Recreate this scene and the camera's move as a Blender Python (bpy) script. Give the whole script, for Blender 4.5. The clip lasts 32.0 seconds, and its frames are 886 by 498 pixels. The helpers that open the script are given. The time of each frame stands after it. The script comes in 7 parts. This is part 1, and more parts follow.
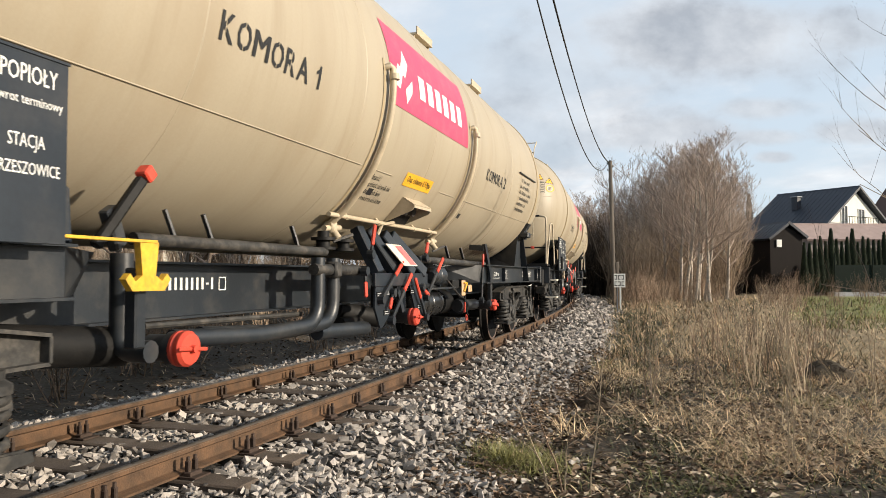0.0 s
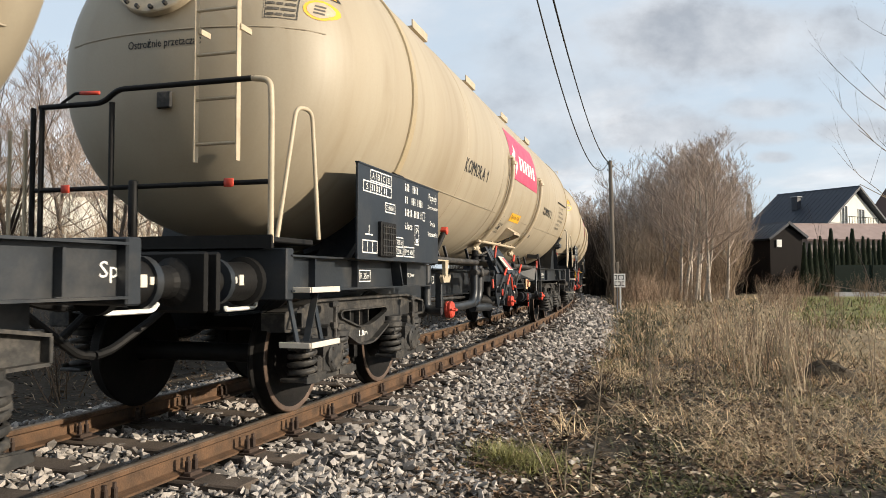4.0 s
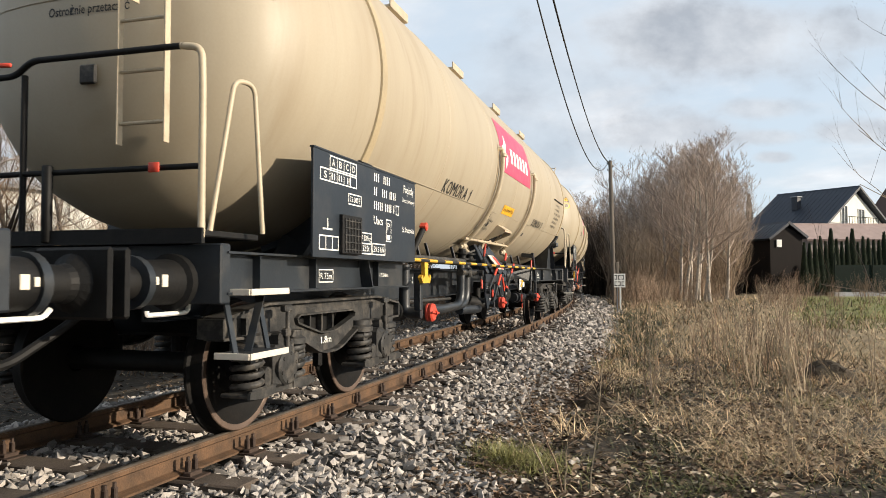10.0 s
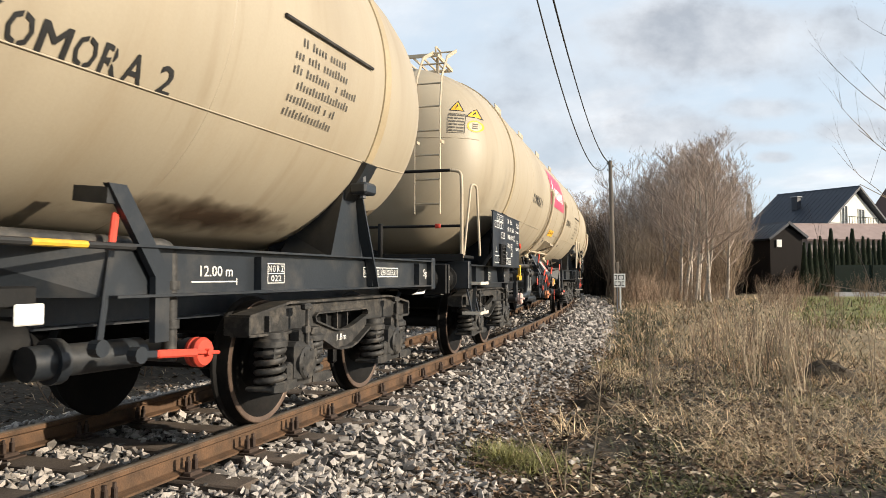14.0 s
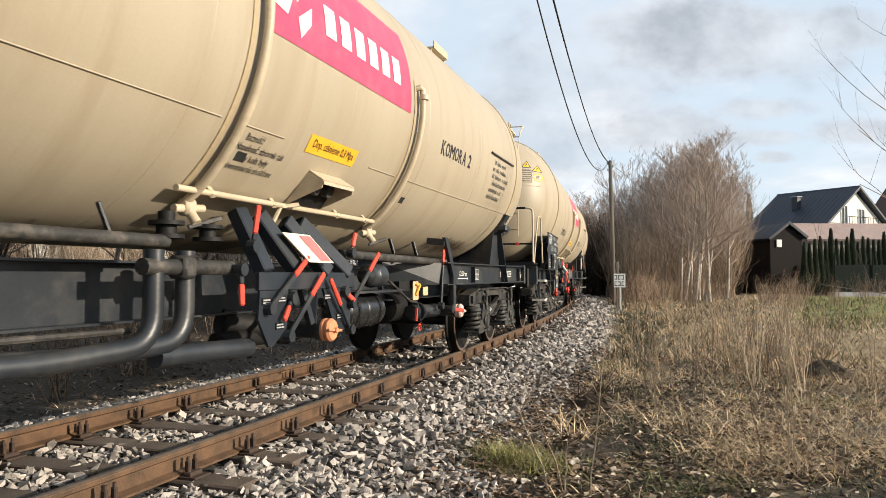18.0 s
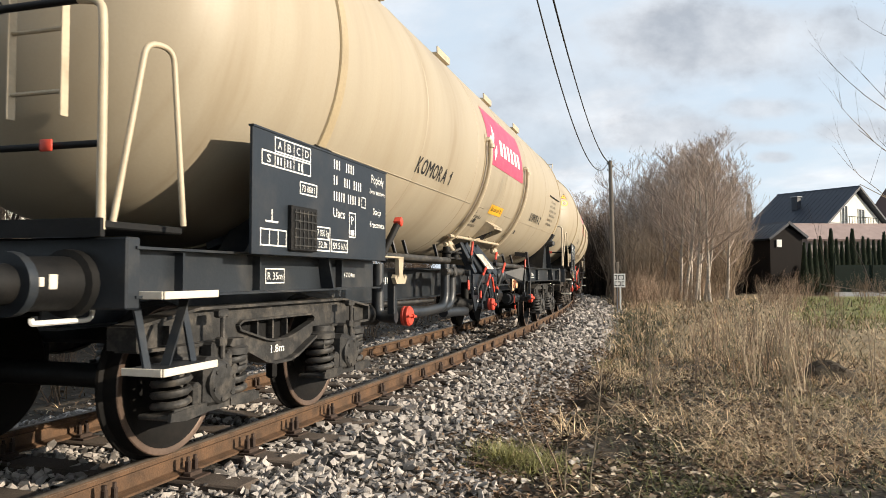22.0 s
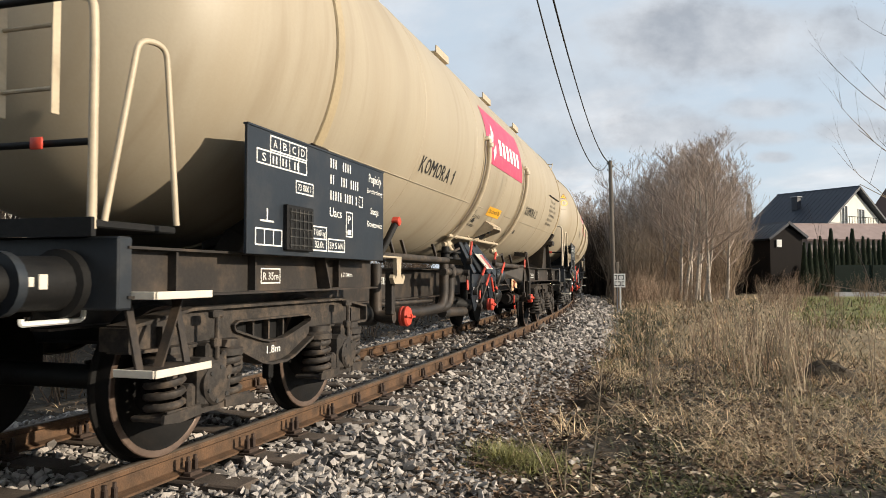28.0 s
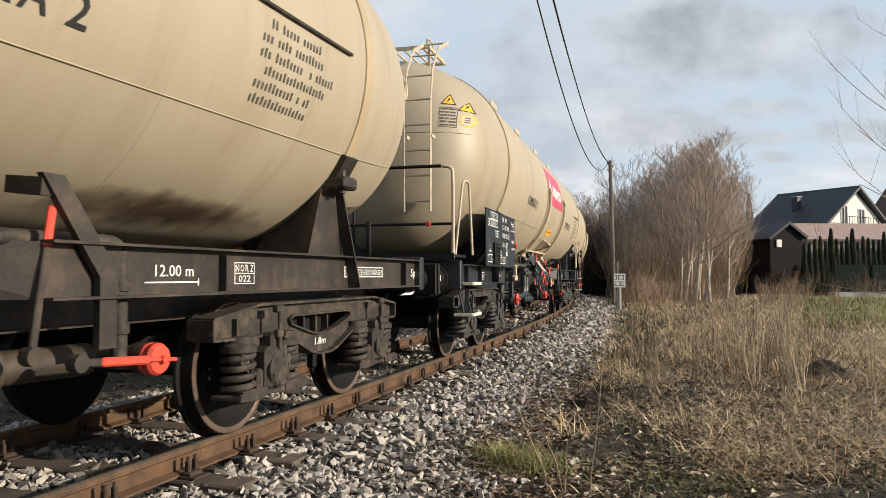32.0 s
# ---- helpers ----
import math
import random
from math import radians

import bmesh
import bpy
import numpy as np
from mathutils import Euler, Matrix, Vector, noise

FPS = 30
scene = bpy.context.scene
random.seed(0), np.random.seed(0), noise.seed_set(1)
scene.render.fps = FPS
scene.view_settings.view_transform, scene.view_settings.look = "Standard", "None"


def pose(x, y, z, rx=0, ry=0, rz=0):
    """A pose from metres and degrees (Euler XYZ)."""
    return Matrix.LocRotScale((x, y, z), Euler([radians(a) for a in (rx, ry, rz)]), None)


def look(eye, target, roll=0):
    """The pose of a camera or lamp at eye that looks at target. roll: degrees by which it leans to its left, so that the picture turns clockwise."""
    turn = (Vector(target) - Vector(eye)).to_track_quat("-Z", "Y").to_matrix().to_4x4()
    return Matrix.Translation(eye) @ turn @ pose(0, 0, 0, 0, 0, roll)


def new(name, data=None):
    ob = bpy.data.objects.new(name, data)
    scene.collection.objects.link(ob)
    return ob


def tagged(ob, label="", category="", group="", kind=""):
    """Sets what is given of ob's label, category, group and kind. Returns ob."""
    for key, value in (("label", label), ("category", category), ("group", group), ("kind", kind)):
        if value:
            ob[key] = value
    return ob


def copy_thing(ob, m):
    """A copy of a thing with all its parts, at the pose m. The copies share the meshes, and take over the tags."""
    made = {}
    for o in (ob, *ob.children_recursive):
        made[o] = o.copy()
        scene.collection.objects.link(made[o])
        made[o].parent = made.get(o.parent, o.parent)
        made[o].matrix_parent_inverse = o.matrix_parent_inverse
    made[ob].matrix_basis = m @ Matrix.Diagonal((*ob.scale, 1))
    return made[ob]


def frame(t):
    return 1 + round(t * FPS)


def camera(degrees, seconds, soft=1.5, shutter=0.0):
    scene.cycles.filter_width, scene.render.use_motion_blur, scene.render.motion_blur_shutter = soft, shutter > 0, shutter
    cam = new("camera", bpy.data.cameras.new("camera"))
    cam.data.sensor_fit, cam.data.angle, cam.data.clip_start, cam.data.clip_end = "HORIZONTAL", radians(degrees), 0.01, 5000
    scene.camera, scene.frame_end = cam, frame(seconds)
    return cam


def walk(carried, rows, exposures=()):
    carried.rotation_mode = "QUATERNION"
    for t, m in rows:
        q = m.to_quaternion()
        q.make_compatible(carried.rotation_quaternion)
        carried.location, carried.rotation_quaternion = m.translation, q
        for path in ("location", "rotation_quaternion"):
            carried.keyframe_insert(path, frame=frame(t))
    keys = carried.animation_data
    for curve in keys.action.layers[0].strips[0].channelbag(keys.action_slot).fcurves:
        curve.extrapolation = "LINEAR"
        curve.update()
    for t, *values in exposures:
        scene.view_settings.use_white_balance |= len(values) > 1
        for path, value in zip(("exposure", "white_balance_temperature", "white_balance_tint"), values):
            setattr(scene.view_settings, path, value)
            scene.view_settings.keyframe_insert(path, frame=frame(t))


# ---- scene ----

# the camera stands still on the ballast shoulder
cam = camera(62.2, 32.0, soft=0.8, shutter=0.1)
EYE = pose(0, 0, 1.098, 92.09, 0.0, 0)
walk(cam, [(0.0, EYE), (32.0, EYE)], exposures=[(0.0, -0.03), (6.0, -0.08), (12.0, 0.05), (17.0, 0.09), (20.5, 0.09), (24.0, -0.02), (28.0, -0.14), (32.0, -0.16)])

# ------------------------------------------------------------------ light
SUN_TO = Vector((0.92, -0.28, 0.30)).normalized()
SUN_EL = math.asin(SUN_TO.z)
SUN_AZ = math.atan2(SUN_TO.x, SUN_TO.y)
sun = new("sun", bpy.data.lights.new("sun", "SUN"))
sun.data.energy, sun.data.angle, sun.data.color = 6.7, radians(0.6), (1.0, 0.87, 0.70)
sun.matrix_world = look(SUN_TO * 50, (0, 0, 0))


def nodes_of(tree):
    tree.nodes.clear()
    return tree.nodes, tree.links


# grey cloud banks low over the field: azimuth and height as tangents, half width, half height, density
BANKS = ((.37, .325, .23, .062, .85), (.15, .275, .15, .075, .45), (.31, .192, .115, .034, .85), (.434, .229, .065, .017, .7), (.446, .190, .055, .012, .7),
         (.452, .162, .03, .009, .75), (.565, .196, .07, .018, .8), (.10, .19, .14, .07, .45), (.60, .34, .16, .03, .4))


def cloud_banks(n, l, sep, tone, colour):
    """Flat-based grey clouds laid over the sky colour; their borders are torn by noise."""
    def op(kind, a, b=None):
        m = n.new("ShaderNodeMath")
        m.operation = kind
        for i, v in enumerate((a, b)):
            if v is None:
                continue
            if isinstance(v, (int, float)):
                m.inputs[i].default_value = v
            else:
                l.new(v, m.inputs[i])
        return m.outputs[0]
    y = op("MAXIMUM", sep.outputs[1], 0.05)
    a, e = op("DIVIDE", sep.outputs[0], y), op("DIVIDE", sep.outputs[2], y)
    vec = n.new("ShaderNodeCombineXYZ")
    l.new(a, vec.inputs[0])
    l.new(op("MULTIPLY", e, 1.35), vec.inputs[1])
    tear = n.new("ShaderNodeTexNoise")
    tear.inputs["Scale"].default_value, tear.inputs["Detail"].default_value, tear.inputs["Roughness"].default_value = 7.5, 8, 0.58
    l.new(vec.outputs[0], tear.inputs["Vector"])
    grey = n.new("ShaderNodeValToRGB")
    grey.color_ramp.elements[0].position, grey.color_ramp.elements[0].color = 0.38, (0.38, 0.41, 0.46, 1)
    grey.color_ramp.elements[1].position, grey.color_ramp.elements[1].color = 0.68, (0.80, 0.82, 0.85, 1)
    l.new(op("MULTIPLY_ADD", tear.outputs[0], 0.7), grey.inputs[0])
    grey.inputs[0].links[0].from_node.inputs[2].default_value = 0.16
    for ca, ce, ra, re, dens in BANKS:
        da = op("DIVIDE", op("SUBTRACT", a, ca), ra)
        de = op("DIVIDE", op("SUBTRACT", e, ce), re)
        d = op("SQRT", op("ADD", op("MULTIPLY", da, da), op("MULTIPLY", de, de)))
        k = n.new("ShaderNodeMapRange")
        k.interpolation_type = "SMOOTHSTEP"
        k.inputs[1].default_value, k.inputs[2].default_value, k.inputs[3].default_value, k.inputs[4].default_value = 1.25, 0.45, 0.0, dens
        l.new(op("ADD", d, op("MULTIPLY", op("SUBTRACT", tear.outputs[0], 0.5), 1.7)), k.inputs[0])
        m = n.new("ShaderNodeMixRGB")
        l.new(k.outputs[0], m.inputs[0]); l.new(colour, m.inputs[1]); l.new(grey.outputs[0], m.inputs[2])
        colour = m.outputs[0]
    return colour


def make_world():
    w = bpy.data.worlds.new("sky")
    scene.world = w
    w.use_nodes = True
    n, l = nodes_of(w.node_tree)
    out = n.new("ShaderNodeOutputWorld")
    bg = n.new("ShaderNodeBackground")
    sky = n.new("ShaderNodeTexSky")
    sky.sky_type, sky.sun_disc = "NISHITA", False
    sky.sun_elevation, sky.sun_rotation = SUN_EL, SUN_AZ
    sky.air_density, sky.dust_density, sky.ozone_density = 1.0, 1.2, 1.5
    co = n.new("ShaderNodeTexCoord")
    sep = n.new("ShaderNodeSeparateXYZ")
    l.new(co.outputs["Generated"], sep.inputs[0])
    # cloud deck: directions laid out on a plane overhead
    addz = n.new("ShaderNodeMath"); addz.operation = "ADD"; addz.inputs[1].default_value = 0.22
    mx = n.new("ShaderNodeMath"); mx.operation = "MAXIMUM"; mx.inputs[1].default_value = 0.0
    l.new(sep.outputs[2], mx.inputs[0]); l.new(mx.outputs[0], addz.inputs[0])
    dv = n.new("ShaderNodeVectorMath"); dv.operation = "DIVIDE"
    comb = n.new("ShaderNodeCombineXYZ")
    for i in range(3):
        l.new(addz.outputs[0], comb.inputs[i])
    l.new(co.outputs["Generated"], dv.inputs[0]); l.new(comb.outputs[0], dv.inputs[1])
    mp = n.new("ShaderNodeMapping")
    mp.inputs["Location"].default_value = (2.35, 0.4, 0.0)
    mp.inputs["Scale"].default_value = (1.0, 1.0, 0.0)
    l.new(dv.outputs[0], mp.inputs[0])
    no = n.new("ShaderNodeTexNoise"); no.inputs["Scale"].default_value = 1.25
    no.inputs["Detail"].default_value = 9; no.inputs["Roughness"].default_value = 0.56; no.inputs["Distortion"].default_value = 0.3
    l.new(mp.outputs[0], no.inputs["Vector"])
    cov = n.new("ShaderNodeMapRange"); cov.interpolation_type = "SMOOTHSTEP"
    cov.inputs[1].default_value, cov.inputs[2].default_value = 0.47, 0.72
    l.new(no.outputs[0], cov.inputs[0])
    no2 = n.new("ShaderNodeTexNoise"); no2.inputs["Scale"].default_value = 2.6
    no2.inputs["Detail"].default_value = 7; no2.inputs["Roughness"].default_value = 0.55
    mp2 = n.new("ShaderNodeMapping"); mp2.inputs["Location"].default_value = (0.1, 3.1, 5.0); mp2.inputs["Scale"].default_value = (1, 1, 0)
    l.new(dv.outputs[0], mp2.inputs[0]); l.new(mp2.outputs[0], no2.inputs["Vector"])
    ramp = n.new("ShaderNodeValToRGB")
    ramp.color_ramp.elements[0].position, ramp.color_ramp.elements[0].color = 0.36, (0.62, 0.64, 0.68, 1)
    ramp.color_ramp.elements[1].position, ramp.color_ramp.elements[1].color = 0.62, (0.95, 0.95, 0.96, 1)
    l.new(no2.outputs[0], ramp.inputs[0])
    skys = n.new("ShaderNodeVectorMath"); skys.operation = "SCALE"; skys.inputs[3].default_value = 0.098
    l.new(sky.outputs[0], skys.inputs[0])
    pale = n.new("ShaderNodeMixRGB"); pale.inputs[0].default_value = 0.5; pale.inputs[2].default_value = (0.72, 0.83, 0.94, 1)
    l.new(skys.outputs[0], pale.inputs[1])
    thin = n.new("ShaderNodeMapRange"); thin.interpolation_type = "SMOOTHSTEP"
    thin.inputs[1].default_value, thin.inputs[2].default_value = 0.36, 0.85
    thin.inputs[3].default_value, thin.inputs[4].default_value = 1.0, 0.6
    l.new(sep.outputs[2], thin.inputs[0])
    amount = n.new("ShaderNodeMath"); amount.operation = "MULTIPLY"
    l.new(cov.outputs[0], amount.inputs[0]); l.new(thin.outputs[0], amount.inputs[1])
    veil = n.new("ShaderNodeMath"); veil.operation = "MULTIPLY"; veil.inputs[1].default_value = 0.72
    l.new(thin.outputs[0], veil.inputs[0]); l.new(veil.outputs[0], pale.inputs[0])
    mix = n.new("ShaderNodeMixRGB")
    l.new(amount.outputs[0], mix.inputs[0]); l.new(pale.outputs[0], mix.inputs[1]); l.new(ramp.outputs[0], mix.inputs[2])
    l.new(cloud_banks(n, l, sep, no2, mix.outputs[0]), bg.inputs[0])
    bg.inputs[1].default_value = 1.15
    l.new(bg.outputs[0], out.inputs[0])


make_world()


# ------------------------------------------------------------------ materials
def material(name, base, rough=0.7, metal=0.0, var=0.25, scale=3.0, fine=40.0, bump=0.2, dist=0.01, tint=None, streak=False,
             island=0.0, objrand=0.0, spec=0.4, dirt=None, dirt_amount=0.0):
    """Principled surface: colour varied by two noises, optional dirt in a second colour, fine relief."""
    m = bpy.data.materials.new(name)
    m.use_nodes = True
    n, l = nodes_of(m.node_tree)
    out = n.new("ShaderNodeOutputMaterial")
    p = n.new("ShaderNodeBsdfPrincipled")
    l.new(p.outputs[0], out.inputs[0])
    p.inputs["Metallic"].default_value = metal
    p.inputs["Specular IOR Level"].default_value = spec
    co = n.new("ShaderNodeTexCoord")
    mp = n.new("ShaderNodeMapping")
    l.new(co.outputs["Object"], mp.inputs[0])
    if streak:
        mp.inputs["Scale"].default_value = (1.0, 1.0, 0.12)
    big = n.new("ShaderNodeTexNoise"); big.inputs["Scale"].default_value = scale
    big.inputs["Detail"].default_value = 6; big.inputs["Roughness"].default_value = 0.6
    l.new(mp.outputs[0], big.inputs["Vector"])
    sm = n.new("ShaderNodeTexNoise"); sm.inputs["Scale"].default_value = fine; sm.inputs["Detail"].default_value = 4
    l.new(co.outputs["Object"], sm.inputs["Vector"])
    b = Vector(base[:3])
    t = Vector(tint[:3]) if tint else b * (1 - var)
    ramp = n.new("ShaderNodeValToRGB")
    e = ramp.color_ramp.elements
    e[0].position, e[0].color = 0.32, (*t, 1)
    e[1].position, e[1].color = 0.68, (*(b * (1 + var * 0.35)), 1)
    l.new(big.outputs[0], ramp.inputs[0])
    sr = n.new("ShaderNodeMapRange"); sr.inputs[1].default_value, sr.inputs[2].default_value = 0.3, 0.7
    sr.inputs[3].default_value, sr.inputs[4].default_value = 1 - var * 0.5, 1 + var * 0.3
    l.new(sm.outputs[0], sr.inputs[0])
    mul = n.new("ShaderNodeVectorMath"); mul.operation = "SCALE"
    l.new(ramp.outputs[0], mul.inputs[0]); l.new(sr.outputs[0], mul.inputs[3])
    col = mul.outputs[0]
    for amount, src in ((island, "Random Per Island"), (objrand, "Random")):
        if amount:
            g = n.new("ShaderNodeNewGeometry" if src != "Random" else "ShaderNodeObjectInfo")
            r = n.new("ShaderNodeMapRange"); r.inputs[3].default_value, r.inputs[4].default_value = 1 - amount, 1 + amount
            l.new(g.outputs[src], r.inputs[0])
            k = n.new("ShaderNodeVectorMath"); k.operation = "SCALE"
            l.new(col, k.inputs[0]); l.new(r.outputs[0], k.inputs[3])
            col = k.outputs[0]
    if dirt:
        dn = n.new("ShaderNodeTexNoise"); dn.inputs["Scale"].default_value = scale * 1.7; dn.inputs["Detail"].default_value = 8
        dn.inputs["Roughness"].default_value = 0.65
        mp3 = n.new("ShaderNodeMapping"); mp3.inputs["Location"].default_value = (7, 3, 1)
        if streak:
            mp3.inputs["Scale"].default_value = (1.6, 1.0, 0.09)
        l.new(co.outputs["Object"], mp3.inputs[0]); l.new(mp3.outputs[0], dn.inputs["Vector"])
        dr = n.new("ShaderNodeMapRange"); dr.inputs[1].default_value, dr.inputs[2].default_value = 0.48, 0.75
        dr.inputs[4].default_value = dirt_amount
        l.new(dn.outputs[0], dr.inputs[0])
        mx = n.new("ShaderNodeMixRGB"); mx.inputs[2].default_value = (*dirt, 1)
        l.new(dr.outputs[0], mx.inputs[0]); l.new(col, mx.inputs[1])
        col = mx.outputs[0]
    l.new(col, p.inputs["Base Color"])
    rr = n.new("ShaderNodeMapRange"); rr.inputs[3].default_value, rr.inputs[4].default_value = max(0.05, rough - 0.12), min(1, rough + 0.12)
    l.new(big.outputs[0], rr.inputs[0]); l.new(rr.outputs[0], p.inputs["Roughness"])
    bp = n.new("ShaderNodeBump"); bp.inputs["Strength"].default_value = bump; bp.inputs["Distance"].default_value = dist
    l.new(sm.outputs[0], bp.inputs["Height"]); l.new(bp.outputs[0], p.inputs["Normal"])
    return m


def stain(name, colour):
    """A thin film of soot: densest in its middle, ragged and clear at its border."""
    m = material(name, colour, 0.6, var=0.4, scale=5, bump=0.0)
    n, l = m.node_tree.nodes, m.node_tree.links
    co = n.new("ShaderNodeTexCoord")
    sub = n.new("ShaderNodeVectorMath"); sub.operation = "SUBTRACT"; sub.inputs[1].default_value = (0.5, 0.5, 0.5)
    sc = n.new("ShaderNodeVectorMath"); sc.operation = "MULTIPLY"; sc.inputs[1].default_value = (2.0, 0.0, 2.0)
    ln = n.new("ShaderNodeVectorMath"); ln.operation = "LENGTH"
    l.new(co.outputs["Generated"], sub.inputs[0]); l.new(sub.outputs[0], sc.inputs[0]); l.new(sc.outputs[0], ln.inputs[0])
    no = n.new("ShaderNodeTexNoise"); no.inputs["Scale"].default_value = 5.0; no.inputs["Detail"].default_value = 7
    l.new(co.outputs["Object"], no.inputs["Vector"])
    ad = n.new("ShaderNodeMath"); ad.operation = "MULTIPLY_ADD"; ad.inputs[1].default_value = 1.1
    l.new(no.outputs[0], ad.inputs[0]); l.new(ln.outputs["Value"], ad.inputs[2])
    al = n.new("ShaderNodeMapRange"); al.inputs[1].default_value, al.inputs[2].default_value = 1.45, 0.75
    al.inputs[3].default_value, al.inputs[4].default_value = 0.0, 0.85
    l.new(ad.outputs[0], al.inputs[0])
    p = [q for q in n if q.bl_idname == "ShaderNodeBsdfPrincipled"][0]
    l.new(al.outputs[0], p.inputs["Alpha"])
    return m


def rain_streaks(m, colour):
    """Runs of dirt down a tank's side and the shallow waves of its sheet; each tank has its own."""
    n, l = m.node_tree.nodes, m.node_tree.links
    p = [q for q in n if q.bl_idname == "ShaderNodeBsdfPrincipled"][0]
    co, info = n.new("ShaderNodeTexCoord"), n.new("ShaderNodeObjectInfo")
    far = n.new("ShaderNodeVectorMath"); far.operation = "SCALE"; far.inputs[0].default_value = (61.0, 17.0, 5.0)
    l.new(info.outputs["Random"], far.inputs[3])
    col = p.inputs["Base Color"].links[0].from_socket
    last = None
    for k, (sx, sz, lo, hi, amount) in enumerate(((4.5, .55, .52, .80, .45), (1.3, .22, .46, .80, .40), (9.0, .9, .62, .84, .4))):
        mp = n.new("ShaderNodeMapping")
        mp.inputs["Scale"].default_value = (sx, sz, sz)
        l.new(co.outputs["Object"], mp.inputs[0]); l.new(far.outputs[0], mp.inputs["Location"])
        no = n.new("ShaderNodeTexNoise"); no.inputs["Scale"].default_value = 1.0; no.inputs["Detail"].default_value = 5
        no.inputs["Roughness"].default_value, no.inputs["Distortion"].default_value = 0.55, 0.35
        l.new(mp.outputs[0], no.inputs["Vector"])
        r = n.new("ShaderNodeMapRange"); r.interpolation_type = "SMOOTHSTEP"
        r.inputs[1].default_value, r.inputs[2].default_value, r.inputs[4].default_value = lo, hi, amount
        l.new(no.outputs[0], r.inputs[0])
        mx = n.new("ShaderNodeMixRGB"); mx.inputs[2].default_value = (*colour, 1)
        l.new(r.outputs[0], mx.inputs[0]); l.new(col, mx.inputs[1])
        col = mx.outputs[0]
        if k == 1:
            last = no.outputs[0]
    l.new(col, p.inputs["Base Color"])
    b = n.new("ShaderNodeBump"); b.inputs["Strength"].default_value, b.inputs["Distance"].default_value = 0.15, 0.05
    l.new(last, b.inputs["Height"])
    l.new(p.inputs["Normal"].links[0].from_socket, b.inputs["Normal"])
    l.new(b.outputs[0], p.inputs["Normal"])


M = {}
M["soot"] = stain("brown_soot_film", (0.07, 0.042, 0.024))
M["cream"] = material("cream_paint", (0.37, 0.318, 0.232), 0.56, var=0.06, scale=0.9, fine=60, bump=0.03, streak=True, dirt=(0.30, 0.235, 0.15), dirt_amount=0.4, spec=0.6)
rain_streaks(M["cream"], (0.22, 0.165, 0.10))
M["cream_pipe"] = material("cream_pipe_paint", (0.50, 0.42, 0.30), 0.45, var=0.12, scale=4, bump=0.05, dirt=(0.25, 0.2, 0.13), dirt_amount=0.5)
M["steel"] = material("dark_blue_grey_paint", (0.016, 0.0205, 0.026), 0.42, var=0.25, scale=1.6, fine=50, bump=0.08, dirt=(0.11, 0.10, 0.085), dirt_amount=0.45, spec=0.55)
M["board"] = material("navy_board_paint", (0.016, 0.022, 0.030), 0.45, var=0.2, scale=2, bump=0.05, dirt=(0.07, 0.065, 0.06), dirt_amount=0.4)
M["bogie"] = material("dusty_bogie_steel", (0.033, 0.032, 0.030), 0.6, var=0.5, scale=5, bump=0.3, dirt=(0.19, 0.165, 0.135), dirt_amount=0.5)
M["black"] = material("black_grease", (0.006, 0.006, 0.006), 0.65, var=0.3, scale=6, bump=0.2, dirt=(0.02, 0.017, 0.014), dirt_amount=0.4, spec=0.3)
M["tread"] = material("worn_wheel_rim", (0.15, 0.105, 0.08), 0.45, metal=0.4, var=0.3, scale=8, bump=0.1)
M["red"] = material("red_paint", (0.62, 0.07, 0.04), 0.5, var=0.2, scale=9, bump=0.1, dirt=(0.2, 0.05, 0.04), dirt_amount=0.4)
M["yellow"] = material("yellow_paint", (0.72, 0.42, 0.04), 0.5, var=0.2, scale=9, bump=0.1, dirt=(0.2, 0.14, 0.06), dirt_amount=0.5)
M["orange"] = material("amber_label", (0.80, 0.42, 0.03), 0.5, var=0.1, scale=6, bump=0.03)
M["pink"] = material("crimson_panel", (0.55, 0.06, 0.13), 0.45, var=0.12, scale=3, bump=0.03, dirt=(0.5, 0.25, 0.25), dirt_amount=0.25)
M["white"] = material("white_lettering", (0.78, 0.78, 0.74), 0.6, var=0.15, scale=9, bump=0.03)
M["ink"] = material("black_lettering", (0.02, 0.02, 0.02), 0.6, var=0.2, scale=9, bump=0.03)
M["gloss"] = material("glossy_black_paint", (0.012, 0.013, 0.014), 0.28, var=0.2, scale=4, bump=0.05, dirt=(0.05, 0.045, 0.04), dirt_amount=0.3, spec=0.6)
M["faintink"] = material("faded_black_print", (0.10, 0.09, 0.075), 0.6, var=0.3, scale=30, bump=0.0)
M["rail"] = material("rusty_rail", (0.12, 0.066, 0.034), 0.8, var=0.4, scale=6, fine=80, bump=0.4, tint=(0.055, 0.033, 0.019))
M["railhead"] = material("worn_rail_head", (0.15, 0.125, 0.10), 0.55, metal=0.3, var=0.3, scale=6, bump=0.1)
M["timber"] = material("weathered_sleeper", (0.11, 0.085, 0.065), 0.9, var=0.5, scale=3, fine=70, bump=0.6, objrand=0.25)
M["ballast"] = material("ballast_bed", (0.075, 0.068, 0.06), 0.95, var=0.5, scale=9, fine=30, bump=0.9, dist=0.05)
M["stone"] = material("crushed_stone", (0.35, 0.318, 0.285), 0.9, var=0.25, scale=12, fine=60, bump=0.3, island=0.6)
M["stone1"] = material("crushed_stone_piece", (0.35, 0.318, 0.285), 0.9, var=0.25, scale=12, fine=60, bump=0.3, objrand=0.55)
